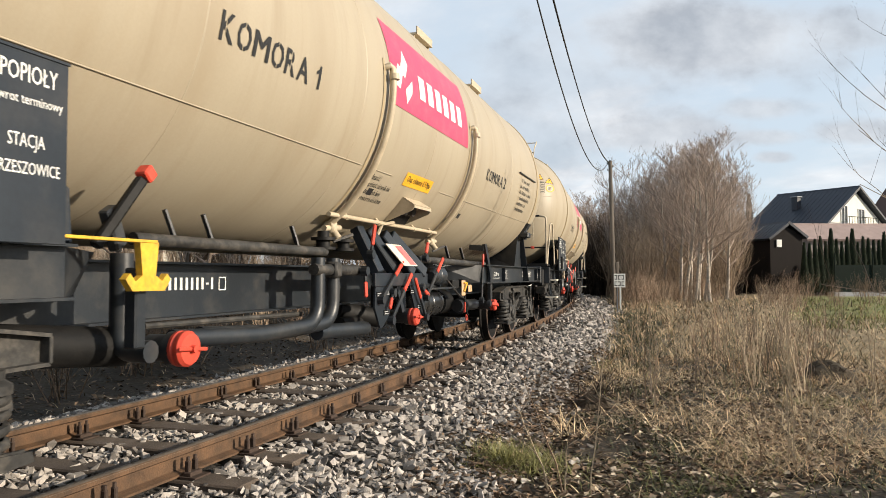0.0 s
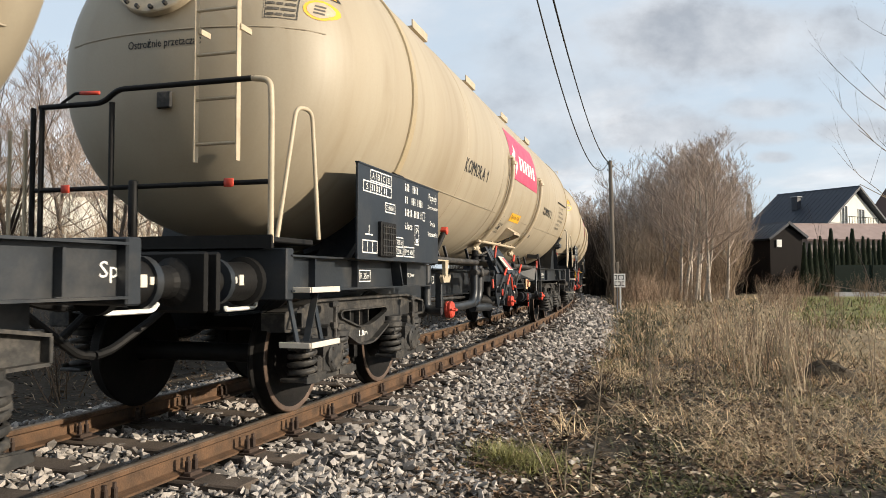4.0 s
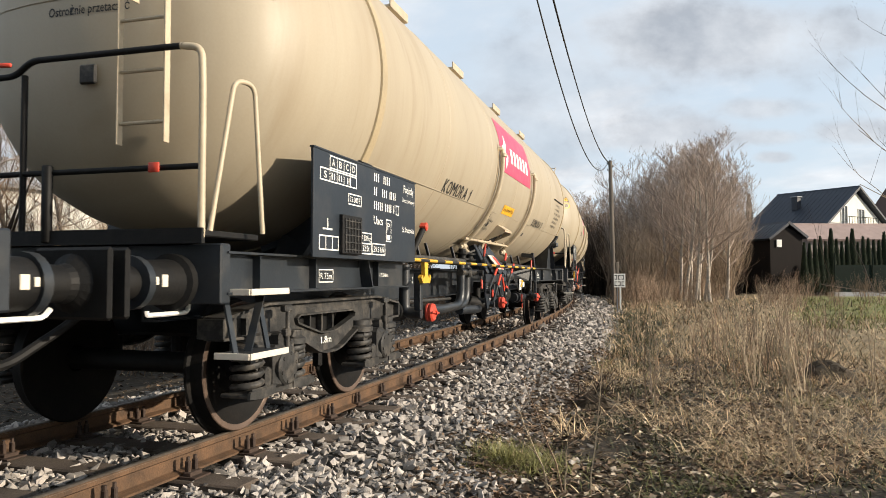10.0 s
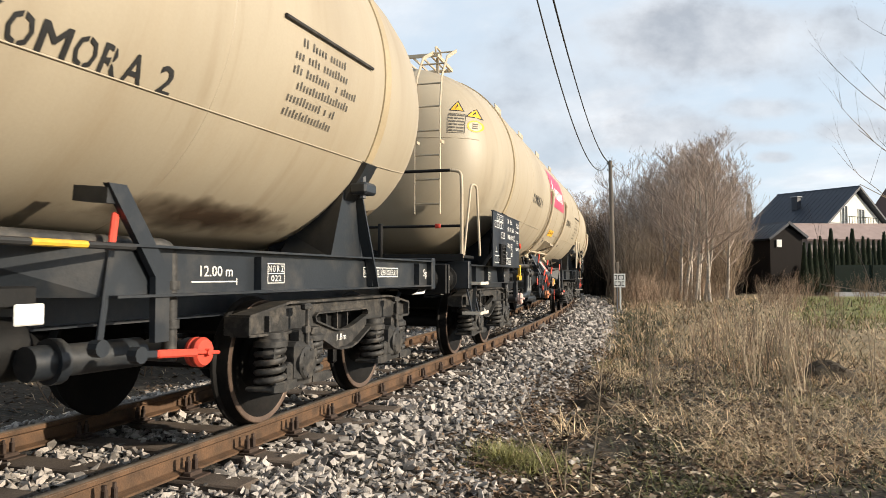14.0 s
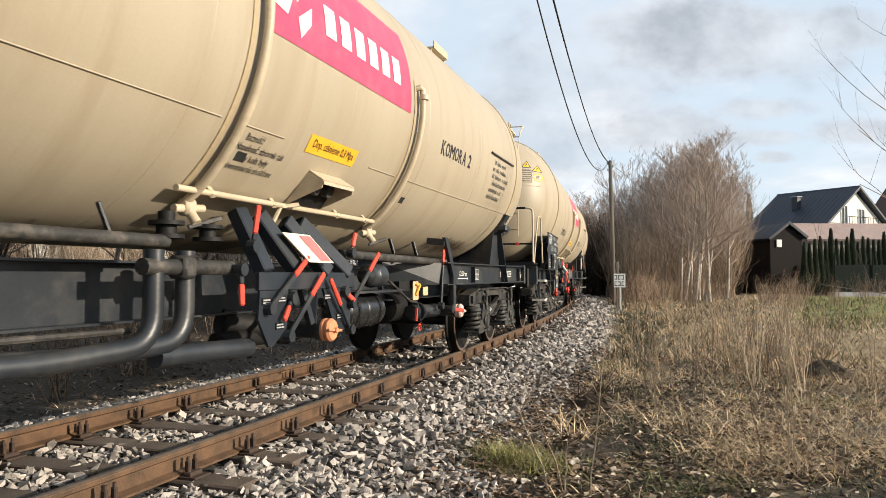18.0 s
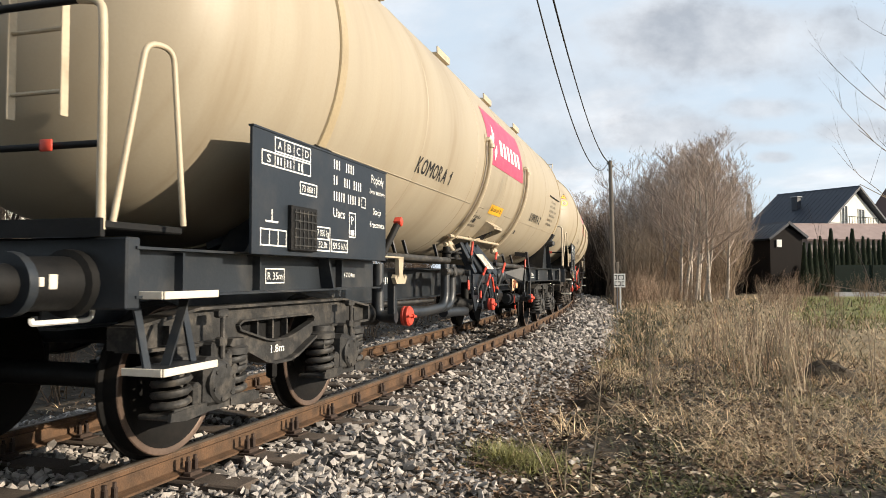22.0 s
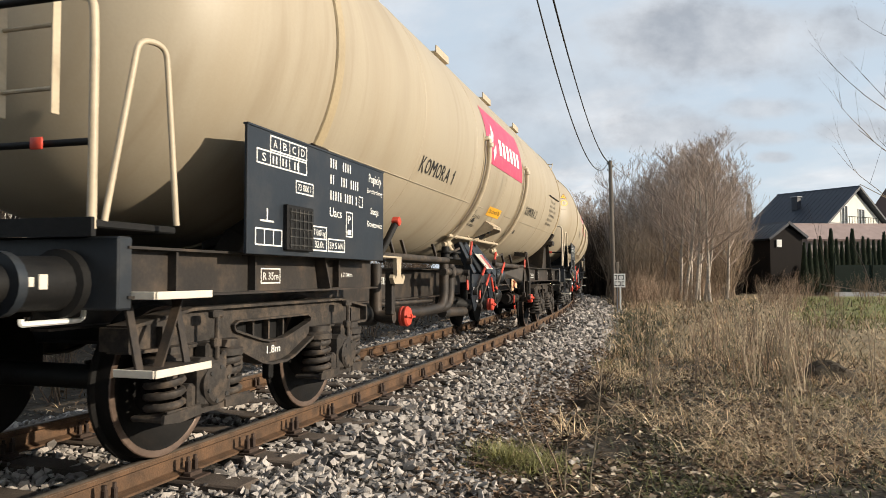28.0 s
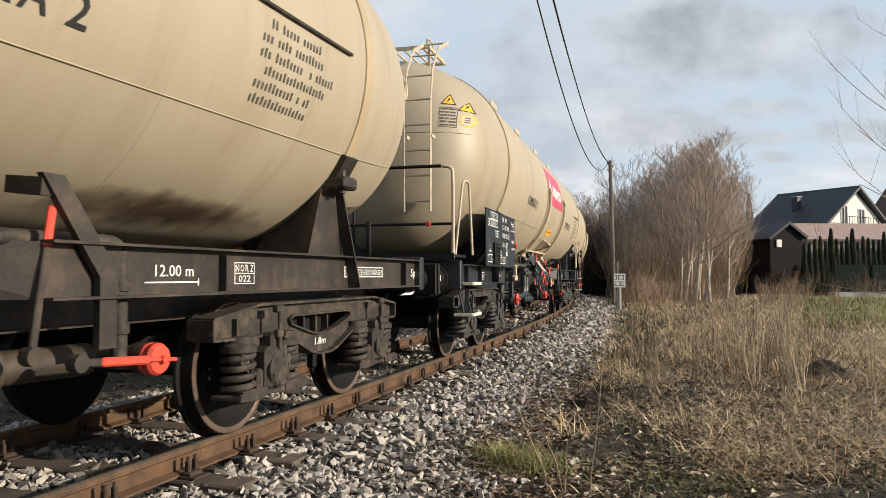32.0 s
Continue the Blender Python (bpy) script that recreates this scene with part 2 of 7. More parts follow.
M["soil"] = material("leafy_soil", (0.060, 0.044, 0.028), 0.95, var=0.5, scale=1.2, fine=14, bump=0.8, dist=0.05, tint=(0.020, 0.017, 0.010))
M["straw"] = material("dry_grass", (0.56, 0.43, 0.265), 0.85, var=0.3, scale=2, bump=0.0, island=0.8)
M["green"] = material("green_grass", (0.21, 0.215, 0.075), 0.8, var=0.3, scale=2, bump=0.0, island=0.4)
M["stalk"] = material("dead_weed_stalk", (0.27, 0.19, 0.13), 0.9, var=0.3, scale=3, bump=0.0, island=0.6)
M["darkstalk"] = material("dark_dead_stalk", (0.13, 0.10, 0.075), 0.9, var=0.3, scale=3, bump=0.0, island=0.4)
M["bark"] = material("grey_brown_bark", (0.15, 0.115, 0.085), 0.9, var=0.4, scale=6, bump=0.3, island=0.3)
M["birch"] = material("birch_bark", (0.40, 0.35, 0.29), 0.8, var=0.4, scale=5, bump=0.2, dirt=(0.06, 0.05, 0.045), dirt_amount=0.9)
M["polewood"] = material("weathered_pole_wood", (0.14, 0.12, 0.10), 0.9, var=0.4, scale=4, bump=0.4, streak=True)
M["roof"] = material("dark_roof_tiles", (0.022, 0.028, 0.04), 0.5, var=0.3, scale=2, bump=0.2)
M["render"] = material("white_house_plaster", (0.72, 0.70, 0.62), 0.9, var=0.08, scale=1, bump=0.1)
M["brown"] = material("brown_shed_boards", (0.014, 0.011, 0.010), 0.85, var=0.3, scale=2, bump=0.2, spec=0.2)
M["thuja"] = material("dark_thuja", (0.022, 0.034, 0.016), 0.9, var=0.4, scale=4, bump=0.3, island=0.4)
M["fence"] = material("dark_green_fence", (0.006, 0.013, 0.010), 0.8, var=0.3, scale=3, bump=0.2, spec=0.15)
M["glass"] = material("dark_window_glass", (0.03, 0.035, 0.04), 0.08, var=0.1, scale=1, bump=0.0, spec=0.8)
M["wire"] = material("black_cable", (0.02, 0.02, 0.02), 0.7, var=0.1, scale=2, bump=0.0)

M["wheel"] = material("oily_wheel_plate", (0.006, 0.0055, 0.005), 0.7, var=0.4, scale=5, bump=0.2, dirt=(0.022, 0.016, 0.012), dirt_amount=0.4, spec=0.2)
M["band"] = material("worn_cream_band", (0.40, 0.32, 0.20), 0.5, var=0.15, scale=2, bump=0.05)
M["plate"] = material("small_print_plate", (0.35, 0.36, 0.37), 0.6, var=0.3, scale=60, bump=0.02)
M["pinkred"] = material("faded_red_field", (0.55, 0.16, 0.16), 0.6, var=0.2, scale=8, bump=0.05)
M["paleplate"] = material("bleached_plate", (0.66, 0.60, 0.50), 0.6, var=0.1, scale=8, bump=0.05)
M["orangeplate"] = material("peach_plate", (0.66, 0.42, 0.24), 0.6, var=0.2, scale=8, bump=0.05)
M["rust"] = material("rusty_lever", (0.28, 0.10, 0.05), 0.8, var=0.3, scale=10, bump=0.2)
M["palecap"] = material("pale_pink_cap", (0.62, 0.45, 0.40), 0.6, var=0.2, scale=9, bump=0.1)
M["faded"] = material("faded_orange_cap", (0.62, 0.25, 0.12), 0.6, var=0.25, scale=9, bump=0.1)
M["fastening"] = material("dark_rusty_fastening", (0.055, 0.035, 0.025), 0.8, var=0.3, scale=20, bump=0.2)
M["twig"] = material("brown_twigs", (0.33, 0.25, 0.175), 0.9, var=0.3, scale=1.5, bump=0.0, island=0.55)
M["litter"] = material("dead_leaf_litter", (0.14, 0.096, 0.062), 0.9, var=0.3, scale=2, bump=0.0, island=0.9)
M["paleleaf"] = material("bleached_leaves", (0.52, 0.43, 0.32), 0.9, var=0.3, scale=2, bump=0.0, island=0.6)
M["palestalk"] = material("pale_dry_stalk", (0.50, 0.40, 0.28), 0.9, var=0.3, scale=3, bump=0.0, island=0.35)
M["mat"] = material("matted_dead_grass", (0.38, 0.285, 0.165), 0.95, var=0.55, scale=0.9, fine=26, bump=0.9, dist=0.05, tint=(0.12, 0.095, 0.05))
M["lawn"] = material("short_lawn", (0.25, 0.245, 0.085), 0.95, var=0.5, scale=0.8, fine=30, bump=0.8, dist=0.04)
M["darksoil"] = material("dark_wet_soil", (0.022, 0.018, 0.012), 0.95, var=0.5, scale=6, fine=40, bump=0.8, dist=0.03)
M["palertwig"] = material("pale_grey_brown_twigs", (0.38, 0.30, 0.245), 0.9, var=0.3, scale=1.5, bump=0.0, island=0.5)
M["woodtwig"] = material("dark_wood_twigs", (0.115, 0.078, 0.05), 0.9, var=0.3, scale=1.5, bump=0.0, island=0.4)
M["darktwig"] = material("dark_dead_roots", (0.06, 0.042, 0.03), 0.9, var=0.4, scale=6, bump=0.0, island=0.4)
M["ruststeel"] = material("brown_dusted_steel", (0.030, 0.025, 0.021), 0.6, var=0.4, scale=2.2, fine=50, bump=0.12, dirt=(0.13, 0.09, 0.058), dirt_amount=0.55)
M["rustbogie"] = material("brown_dusted_bogie", (0.036, 0.030, 0.025), 0.7, var=0.45, scale=5, bump=0.3, dirt=(0.18, 0.13, 0.088), dirt_amount=0.55)
M["leafgreen"] = material("dark_winter_weed", (0.075, 0.078, 0.040), 0.85, var=0.4, scale=3, bump=0.0, island=0.5)
M["mossgrass"] = material("yellow_green_grass", (0.26, 0.25, 0.095), 0.8, var=0.3, scale=2, bump=0.0, island=0.5)
M["rustgrass"] = material("reddish_dead_grass", (0.40, 0.265, 0.15), 0.85, var=0.3, scale=2, bump=0.0, island=0.5)
M["garagewall"] = material("pinkish_grey_plaster", (0.42, 0.36, 0.33), 0.9, var=0.12, scale=1, bump=0.1)
M["redroof"] = material("faded_red_roof", (0.36, 0.27, 0.24), 0.8, var=0.2, scale=2, bump=0.2)
M["brownroof"] = material("dark_brown_roof", (0.07, 0.04, 0.03), 0.7, var=0.2, scale=2, bump=0.2)

# ------------------------------------------------------------------ mesh helpers
class Geo:
    """Collects vertices and faces of one mesh."""

    def __init__(self):
        self.v, self.f = [], []

    def add(self, vs, fs):
        k = len(self.v)
        self.v += [tuple(p) for p in vs]
        self.f += [tuple(i + k for i in q) for q in fs]
        return self

    def box(self, c, s, m=None, ch=0.0):
        """A box with centre c and size s; ch chamfers its edges."""
        hx, hy, hz = (a / 2 for a in s)
        ch = min(ch, hx * 0.9, hy * 0.9, hz * 0.9)
        if ch <= 0:
            vs = [(x, y, z) for x in (-hx, hx) for y in (-hy, hy) for z in (-hz, hz)]
            fs = [(0, 1, 3, 2), (4, 6, 7, 5), (0, 4, 5, 1), (2, 3, 7, 6), (0, 2, 6, 4), (1, 5, 7, 3)]
        else:
            vs, ix = [], {}
            for a in (-1, 1):
                for b in (-1, 1):
                    for d in (-1, 1):
                        for ax in range(3):
                            p = [a * (hx - ch), b * (hy - ch), d * (hz - ch)]
                            p[ax] = (a * hx, b * hy, d * hz)[ax]
                            ix[a, b, d, ax] = len(vs)
                            vs.append(tuple(p))
            fs = []
            for sg in (-1, 1):
                fs.append([ix[sg, b, d, 0] for b, d in ((-1, -1), (1, -1), (1, 1), (-1, 1))][::sg])
                fs.append([ix[b, sg, d, 1] for b, d in ((-1, -1), (1, -1), (1, 1), (-1, 1))][::-sg])
                fs.append([ix[b, d, sg, 2] for b, d in ((-1, -1), (1, -1), (1, 1), (-1, 1))][::sg])
            for b in (-1, 1):
                for d in (-1, 1):
                    fs.append([ix[-1, b, d, 1], ix[1, b, d, 1], ix[1, b, d, 2], ix[-1, b, d, 2]][::b * d])
                    fs.append([ix[b, -1, d, 0], ix[b, 1, d, 0], ix[b, 1, d, 2], ix[b, -1, d, 2]][::-b * d])
                    fs.append([ix[b, d, -1, 0], ix[b, d, 1, 0], ix[b, d, 1, 1], ix[b, d, -1, 1]][::b * d])
            for a in (-1, 1):
                for b in (-1, 1):
                    for d in (-1, 1):
                        fs.append([ix[a, b, d, 0], ix[a, b, d, 1], ix[a, b, d, 2]][::a * b * d])
        mm = Matrix.Translation(c) @ (m if m else Matrix())
        return self.add([mm @ Vector(p) for p in vs], fs)

    def beam(self, p0, p1, w, h, ch=0.0, up=(0, 0, 1)):
        """A bar of section w x h from p0 to p1."""
        p0, p1 = Vector(p0), Vector(p1)
        d = p1 - p0
        x = d.normalized()
        u = Vector(up)
        if abs(x.dot(u)) > 0.98:
            u = Vector((1, 0, 0))
        y = u.cross(x).normalized()
        z = x.cross(y)
        m = Matrix((x, y, z)).transposed().to_4x4()
        return self.box((p0 + p1) / 2, (d.length, w, h), m, ch)

    def ring(self, c, x, y, r, n, ph=0.0):
        return [Vector(c) + r * (math.cos(ph + 2 * math.pi * i / n) * x + math.sin(ph + 2 * math.pi * i / n) * y) for i in range(n)]

    def loft(self, rings, cap0=True, cap1=True):
        n = len(rings[0])
        k = len(self.v)
        for r in rings:
            self.v += [tuple(p) for p in r]
        for j in range(len(rings) - 1):
            for i in range(n):
                a, b = k + j * n + i, k + j * n + (i + 1) % n
                self.f.append((a, b, b + n, a + n))
        if cap0:
            self.f.append(tuple(k + i for i in range(n))[::-1])
        if cap1:
            self.f.append(tuple(k + (len(rings) - 1) * n + i for i in range(n)))
        return self

    def turn(self, p0, axis, prof, n=24, cap0=True, cap1=True):
        """A body turned about axis from p0; prof: (distance along, radius)."""
        a = Vector(axis).normalized()
        x = a.orthogonal().normalized()
        if abs(a.z) < 0.9:
            x = Vector((0, 0, 1)).cross(a).normalized()
        y = a.cross(x)
        return self.loft([self.ring(Vector(p0) + a * d, x, y, max(r, 1e-4), n) for d, r in prof], cap0, cap1)

    def cyl(self, p0, p1, r, n=12, r1=None, ch=0.0):
        d = (Vector(p1) - Vector(p0))
        L = d.length
        r1 = r if r1 is None else r1
        prof = [(0, r), (L, r1)] if not ch else [(0, r - ch), (ch, r), (L - ch, r1), (L, r1 - ch)]
        return self.turn(p0, d, prof, n)

    def tube(self, pts, r, n=8, radii=None):
        pts = [Vector(p) for p in pts]
        x = None
        rings = []
        for i, p in enumerate(pts):
            a = (pts[min(i + 1, len(pts) - 1)] - pts[max(i - 1, 0)]).normalized()
            if x is None:
                x = a.orthogonal().normalized()
            x = (x - a * x.dot(a)).normalized()
            rings.append(self.ring(p, x, a.cross(x), radii[i] if radii else r, n))
        return self.loft(rings)

    def prism(self, poly, y0, y1):
        """A plate: polygon in (x, z), from y0 to y1."""
        n = len(poly)
        k = len(self.v)
        self.v += [(x, y0, z) for x, z in poly] + [(x, y1, z) for x, z in poly]
        self.f += [tuple(range(k, k + n)), tuple(range(k + 2 * n - 1, k + n - 1, -1))]
        for i in range(n):
            j = (i + 1) % n
            self.f.append((k + i, k + n + i, k + n + j, k + j))
        return self

    def mesh(self, name, mat, smooth=None):
        me = bpy.data.meshes.new(name)
        me.from_pydata(self.v, [], self.f)
        me.validate()
        bm = bmesh.new()
        bm.from_mesh(me)
        bmesh.ops.recalc_face_normals(bm, faces=bm.faces)
        if smooth:
            for f in bm.faces:
                f.smooth = True
            c = math.cos(radians(smooth))
            for e in bm.edges:
                e.smooth = len(e.link_faces) != 2 or e.link_faces[0].normal.dot(e.link_faces[1].normal) > c
        bm.to_mesh(me)
        bm.free()
        me.materials.append(mat)
        return me


def part(name, geo, mat, parent=None, label="", smooth=None, at=None):
    """Links a Geo as one mesh object, under parent if given."""
    ob = new(name, geo.mesh(name, mat, smooth) if isinstance(geo, Geo) else geo)
    ob.parent = parent
    if at is not None:
        ob.matrix_basis = at
    if label:
        ob["label"] = label
    return ob


def roof_slab(g, a, b, c, d, t=.18):
    """A sloping slab: four corners and its thickness."""
    n = (Vector(b) - Vector(a)).cross(Vector(d) - Vector(a)).normalized()
    top = [Vector(p) for p in (a, b, c, d)]
    low = [p - n * t for p in top]
    return g.add(top + low, [(0, 1, 2, 3), (7, 6, 5, 4), (0, 4, 5, 1), (1, 5, 6, 2), (2, 6, 7, 3), (3, 7, 4, 0)])


def bend(pts, rad=0.1, n=5):
    """A polyline with rounded corners."""
    pts = [Vector(p) for p in pts]
    out = [pts[0]]
    for a, b, c in zip(pts, pts[1:], pts[2:]):
        r = min(rad, (a - b).length * 0.45, (c - b).length * 0.45)
        p, q = b + (a - b).normalized() * r, b + (c - b).normalized() * r
        out += [(1 - t) ** 2 * p + 2 * t * (1 - t) * b + t * t * q for t in (i / n for i in range(n + 1))]
    return out + [pts[-1]]


# ------------------------------------------------------------------ the track's line
RAD = 237.3
PSI = radians(-19.578)
CENTRE = Vector((-4.102 - RAD * math.cos(PSI), -RAD * math.sin(PSI), 0))


def track(s, lat=0.0, z=0.0):
    """A point of the track at s metres along it, lat metres to its outer side."""
    th = PSI + s / RAD
    return CENTRE + Vector(((RAD + lat) * math.cos(th), (RAD + lat) * math.sin(th), z))


def heading(s):
    return PSI + s / RAD + math.pi / 2


def gone(t):
    """How far the train has come at t seconds."""
    u = t / 10
    return -1.540 + 3.0153 * t - 0.3853 * u * u + 0.0141 * u ** 3


LENGTH = 17.04


def wagon_pose(s):
    """The pose of a wagon whose first axle is s metres along; its bogies' pivots keep to the track."""
    a, b = track(s + 0.9), track(s + 12.9)
    d = (b - a).normalized()
    ang = math.atan2(d.y, d.x)
    return Matrix.Translation(a - d * 0.9) @ Matrix.Rotation(ang, 4, "Z")

# ------------------------------------------------------------------ ground, ballast and rails
def along(x, y):
    """Where a place lies by the track: metres along it, metres to its outer side."""
    d = Vector((x, y, 0)) - CENTRE
    return (math.atan2(d.y, d.x) - PSI) * RAD, d.length - RAD


def height(x, y):
    """Height of the open ground."""
    s, lat = along(x, y)
    z = -0.42 + 0.05 * noise.noise((x * .35, y * .35, 0)) + 0.025 * noise.noise((x * 1.3, y * 1.3, 5))
    if lat > 2:
        z += min(1.0, (lat - 2) / 12) * 0.12 + max(0, min(1, (lat - 25) / 30)) * 0.5
    else:
        z -= 0.10
    if lat < -3.5:
        z += min(1.3, (-3.5 - lat) * .12) + 0.1 * noise.noise((x * .2, y * .2, 9))
    if abs(lat) < 2.2:
        z = -0.55
    return z


def bed(lat):
    """Height of the ballast across the track."""
    return float(np.interp(lat, [-3.0, -1.75, -1.4, 1.35, 1.9, 2.9], [-.56, -.25, -.20, -.20, -.27, -.46]))


def build_ground():
    def steps(lo, hi, near, grow):
        out, d, p = [0.0], near, 0.0
        while p < hi:
            p += d
            d *= grow
            out.append(p)
        neg, d, p = [], near, 0.0
        while p > lo:
            p -= d
            d *= grow
            neg.append(p)
        return neg[::-1] + out

    xs = [x + 3 for x in steps(-2500, 2500, .35, 1.06)]
    ys = [y + 9 for y in steps(-2500, 2500, .35, 1.05)]
    g = Geo()
    g.v = [(x, y, height(x, y)) for y in ys for x in xs]
    n = len(xs)
    g.f = [(j * n + i, j * n + i + 1, (j + 1) * n + i + 1, (j + 1) * n + i) for j in range(len(ys) - 1) for i in range(n - 1)]
    tagged(part("ground", g, M["soil"], smooth=80), "rough grassy ground with leaf litter", kind="structure")
    b = Geo()
    prof = [-3.0, -2.4, -1.75, -1.4, -.7, 0, .7, 1.35, 1.6, 1.9, 2.4, 2.9]
    rows = [-110 + i * .8 for i in range(276)]
    for s in rows:
        b.v += [tuple(track(s, l, bed(l) + .025 * noise.noise((s * 1.1, l * 1.7, 3)) - .015)) for l in prof]
    n = len(prof)
    b.f = [(i * n + j, i * n + j + 1, (i + 1) * n + j + 1, (i + 1) * n + j) for i in range(len(rows) - 1) for j in range(n - 1)]
    return tagged(part("ballast_bed", b, M["ballast"], smooth=80), "pale grey crushed stone ballast", kind="structure")


SPAN = 0.6535


def build_rails():
    for side in (-1, 1):
        g = Geo()
        prof = [(-.034, -.004), (-.034, -.036), (-.008, -.05), (-.008, -.13), (-.065, -.145), (-.065, -.16), (.065, -.16), (.065, -.145), (.008, -.13), (.008, -.05), (.034, -.036), (.034, -.004)]
        rows = np.arange(-110, 110.5, 1.0)
        g.loft([[track(s, side * 0.7535 + l, z) for l, z in prof] for s in rows])
        r = tagged(part("rail", g, M["rail"], smooth=30), "rusty steel rail on timber sleepers", "rail", "rails of the track")
        h = Geo().loft([[track(s, side * 0.7535 + l, z) for l, z in ((-.035, -.012), (-.026, 0), (.026, 0), (.035, -.012))] for s in rows])
        part("running_surface", h, M["railhead"], r, "worn grey running surface", smooth=60)
    me = Geo().box((0, 0, 0), (0.24, 2.5, 0.14), ch=.012).mesh("sleeper", M["timber"])
    fast = Geo().box((0, .10, -.158), (.16, .12, .012)).box((-.035, .075, -.11), (.028, .035, .10), ch=.006).box((.035, .075, -.11), (.028, .035, .10), ch=.006).box((0, .085, -.142), (.12, .06, .03), ch=.006).cyl((-.035, .075, -.06), (-.035, .075, -.035), .012, 6).cyl((.035, .075, -.06), (.035, .075, -.035), .012, 6)
    fm = fast.mesh("rail_fastening", M["fastening"])
    rnd = random.Random(2)
    for i in range(-40, 130):
        s = 4.5737 + i * SPAN
        o = new("sleeper", me)
        o.matrix_basis = Matrix.Translation(track(s, rnd.uniform(-.05, .05), -0.238)) @ Matrix.Rotation(heading(s) + rnd.uniform(-.015, .015), 4, "Z")
        tagged(o, "weathered timber sleeper under the rails", "sleeper", "sleepers of the track")
        if -3 < i < 64:
            for side in (-1, 1):
                for d in (-1, 1):
                    f = new("rail_fastening", fm)
                    f.parent = o
                    f.matrix_basis = pose(0, side * .7535, .238, 0, 0, 0 if d > 0 else 180)


ballast = build_ground()
build_rails()

# ------------------------------------------------------------------ tank wagons
TZ, TR = 2.77, 1.47           # tank axis height and radius
# tank outline: distance behind the first axle, radius
OUT = [(-0.75, 0.02), (-0.742, 0.25), (-0.72, 0.48), (-0.665, 0.74), (-0.58, 0.95), (-0.45, 1.12), (-0.27, 1.25), (-0.02, 1.335), (0.35, 1.40), (0.93, 1.462), (1.10, TR),
       (12.80, TR), (12.97, 1.462), (13.55, 1.40), (13.92, 1.335), (14.17, 1.25), (14.35, 1.12), (14.48, 0.95), (14.565, 0.74), (14.62, 0.48), (14.642, 0.25), (14.65, 0.02)]


def tank_r(u):
    return float(np.interp(u, [a for a, b in OUT], [b for a, b in OUT]))


def on_tank(u, ang, off=0.0):
    """A point of the near side of the tank: u along, ang degrees above its axis."""
    r, a = tank_r(u) + off, radians(ang)
    return Vector((u, -r * math.cos(a), TZ + r * math.sin(a)))


def on_dome(lat, z, off=0.0):
    """A point of the front dome."""
    r = math.hypot(lat, z - TZ)
    front = [(b, a) for a, b in OUT if a < 1.2]
    return Vector((float(np.interp(r, [b for b, a in front], [a for b, a in front])) - off, -lat, z))


def text_flat(txt, w=None, h=1.0, bold=0.003):
    """Letters as a flat mesh: vertices and faces, left at 0, baseline at 0; fitted to width w and capital height h."""
    cu = bpy.data.curves.new("letters", "FONT")
    cu.body, cu.size, cu.resolution_u, cu.offset = txt, 1.0, 2, (0.0 if "M" in txt else bold)
    ob = bpy.data.objects.new("letters", cu)
    me = ob.to_mesh()
    vs = [v.co.copy() for v in me.vertices]
    fs = [tuple(p.vertices) for p in me.polygons]
    ob.to_mesh_clear()
    bpy.data.objects.remove(ob)
    bpy.data.curves.remove(cu)
    x0, x1 = min(v.x for v in vs), max(v.x for v in vs)
    kx = (w / (x1 - x0)) if w else h / 0.7
    return [Vector(((v.x - x0) * kx, v.y * h / 0.7, 0)) for v in vs], fs


def stencil(txt, w, h):
    """Heavy condensed capitals with the narrow bridges of a cut stencil."""
    wide = {"K": .86, "O": .92, "M": 1.12, "R": .84, "A": .98, "1": .40, "2": .78, " ": .34}
    gap = .17
    unit = w / (sum(wide[c] + gap for c in txt) - gap)
    vs, fs, x = [], [], 0.0
    for c in txt:
        cw = wide[c] * unit
        if c == " ":
            x += cw + gap * unit
            continue
        layers = [(0, 0, 0)] if c != "M" else [(-.03, 0, 0), (.03, 0, .0004)]
        for dx, dy, dz in layers:
            if c == "1":
                v, f = [Vector((cw * a, h * b, 0)) for a, b in ((.52, 0), (1, 0), (1, 1), (.62, 1), (.52, .86), (0, .72), (0, .58), (.52, .68))], [(0, 1, 2, 3, 4, 7), (4, 5, 6, 7)]
            else:
                v, f = text_flat(c, cw * (.94 if c == "M" else 1), h, .014)
            bm = bmesh.new()
            bv = [bm.verts.new(p) for p in v]
            for q in f:
                try:
                    bm.faces.new([bv[i] for i in q])
                except ValueError:
                    pass
            if c in "ORK":
                at, half = cw * {"O": .5, "R": .52, "K": .36}[c], h * .038
                for e in (-half, half):
                    bmesh.ops.bisect_plane(bm, geom=bm.verts[:] + bm.edges[:] + bm.faces[:], plane_co=(at + e, 0, 0), plane_no=(1, 0, 0))
                bmesh.ops.delete(bm, geom=[q for q in bm.faces if abs(q.calc_center_median().x - at) < half], context="FACES")
            bm.verts.index_update()
            k = len(vs)
            vs += [Vector((p.co.x + x + dx * cw + (.03 * cw if c == "M" else 0), p.co.y, dz)) for p in bm.verts]
            fs += [tuple(k + p.index for p in q.verts) for q in bm.faces]
            bm.free()
        x += cw + gap * unit
    return vs, fs


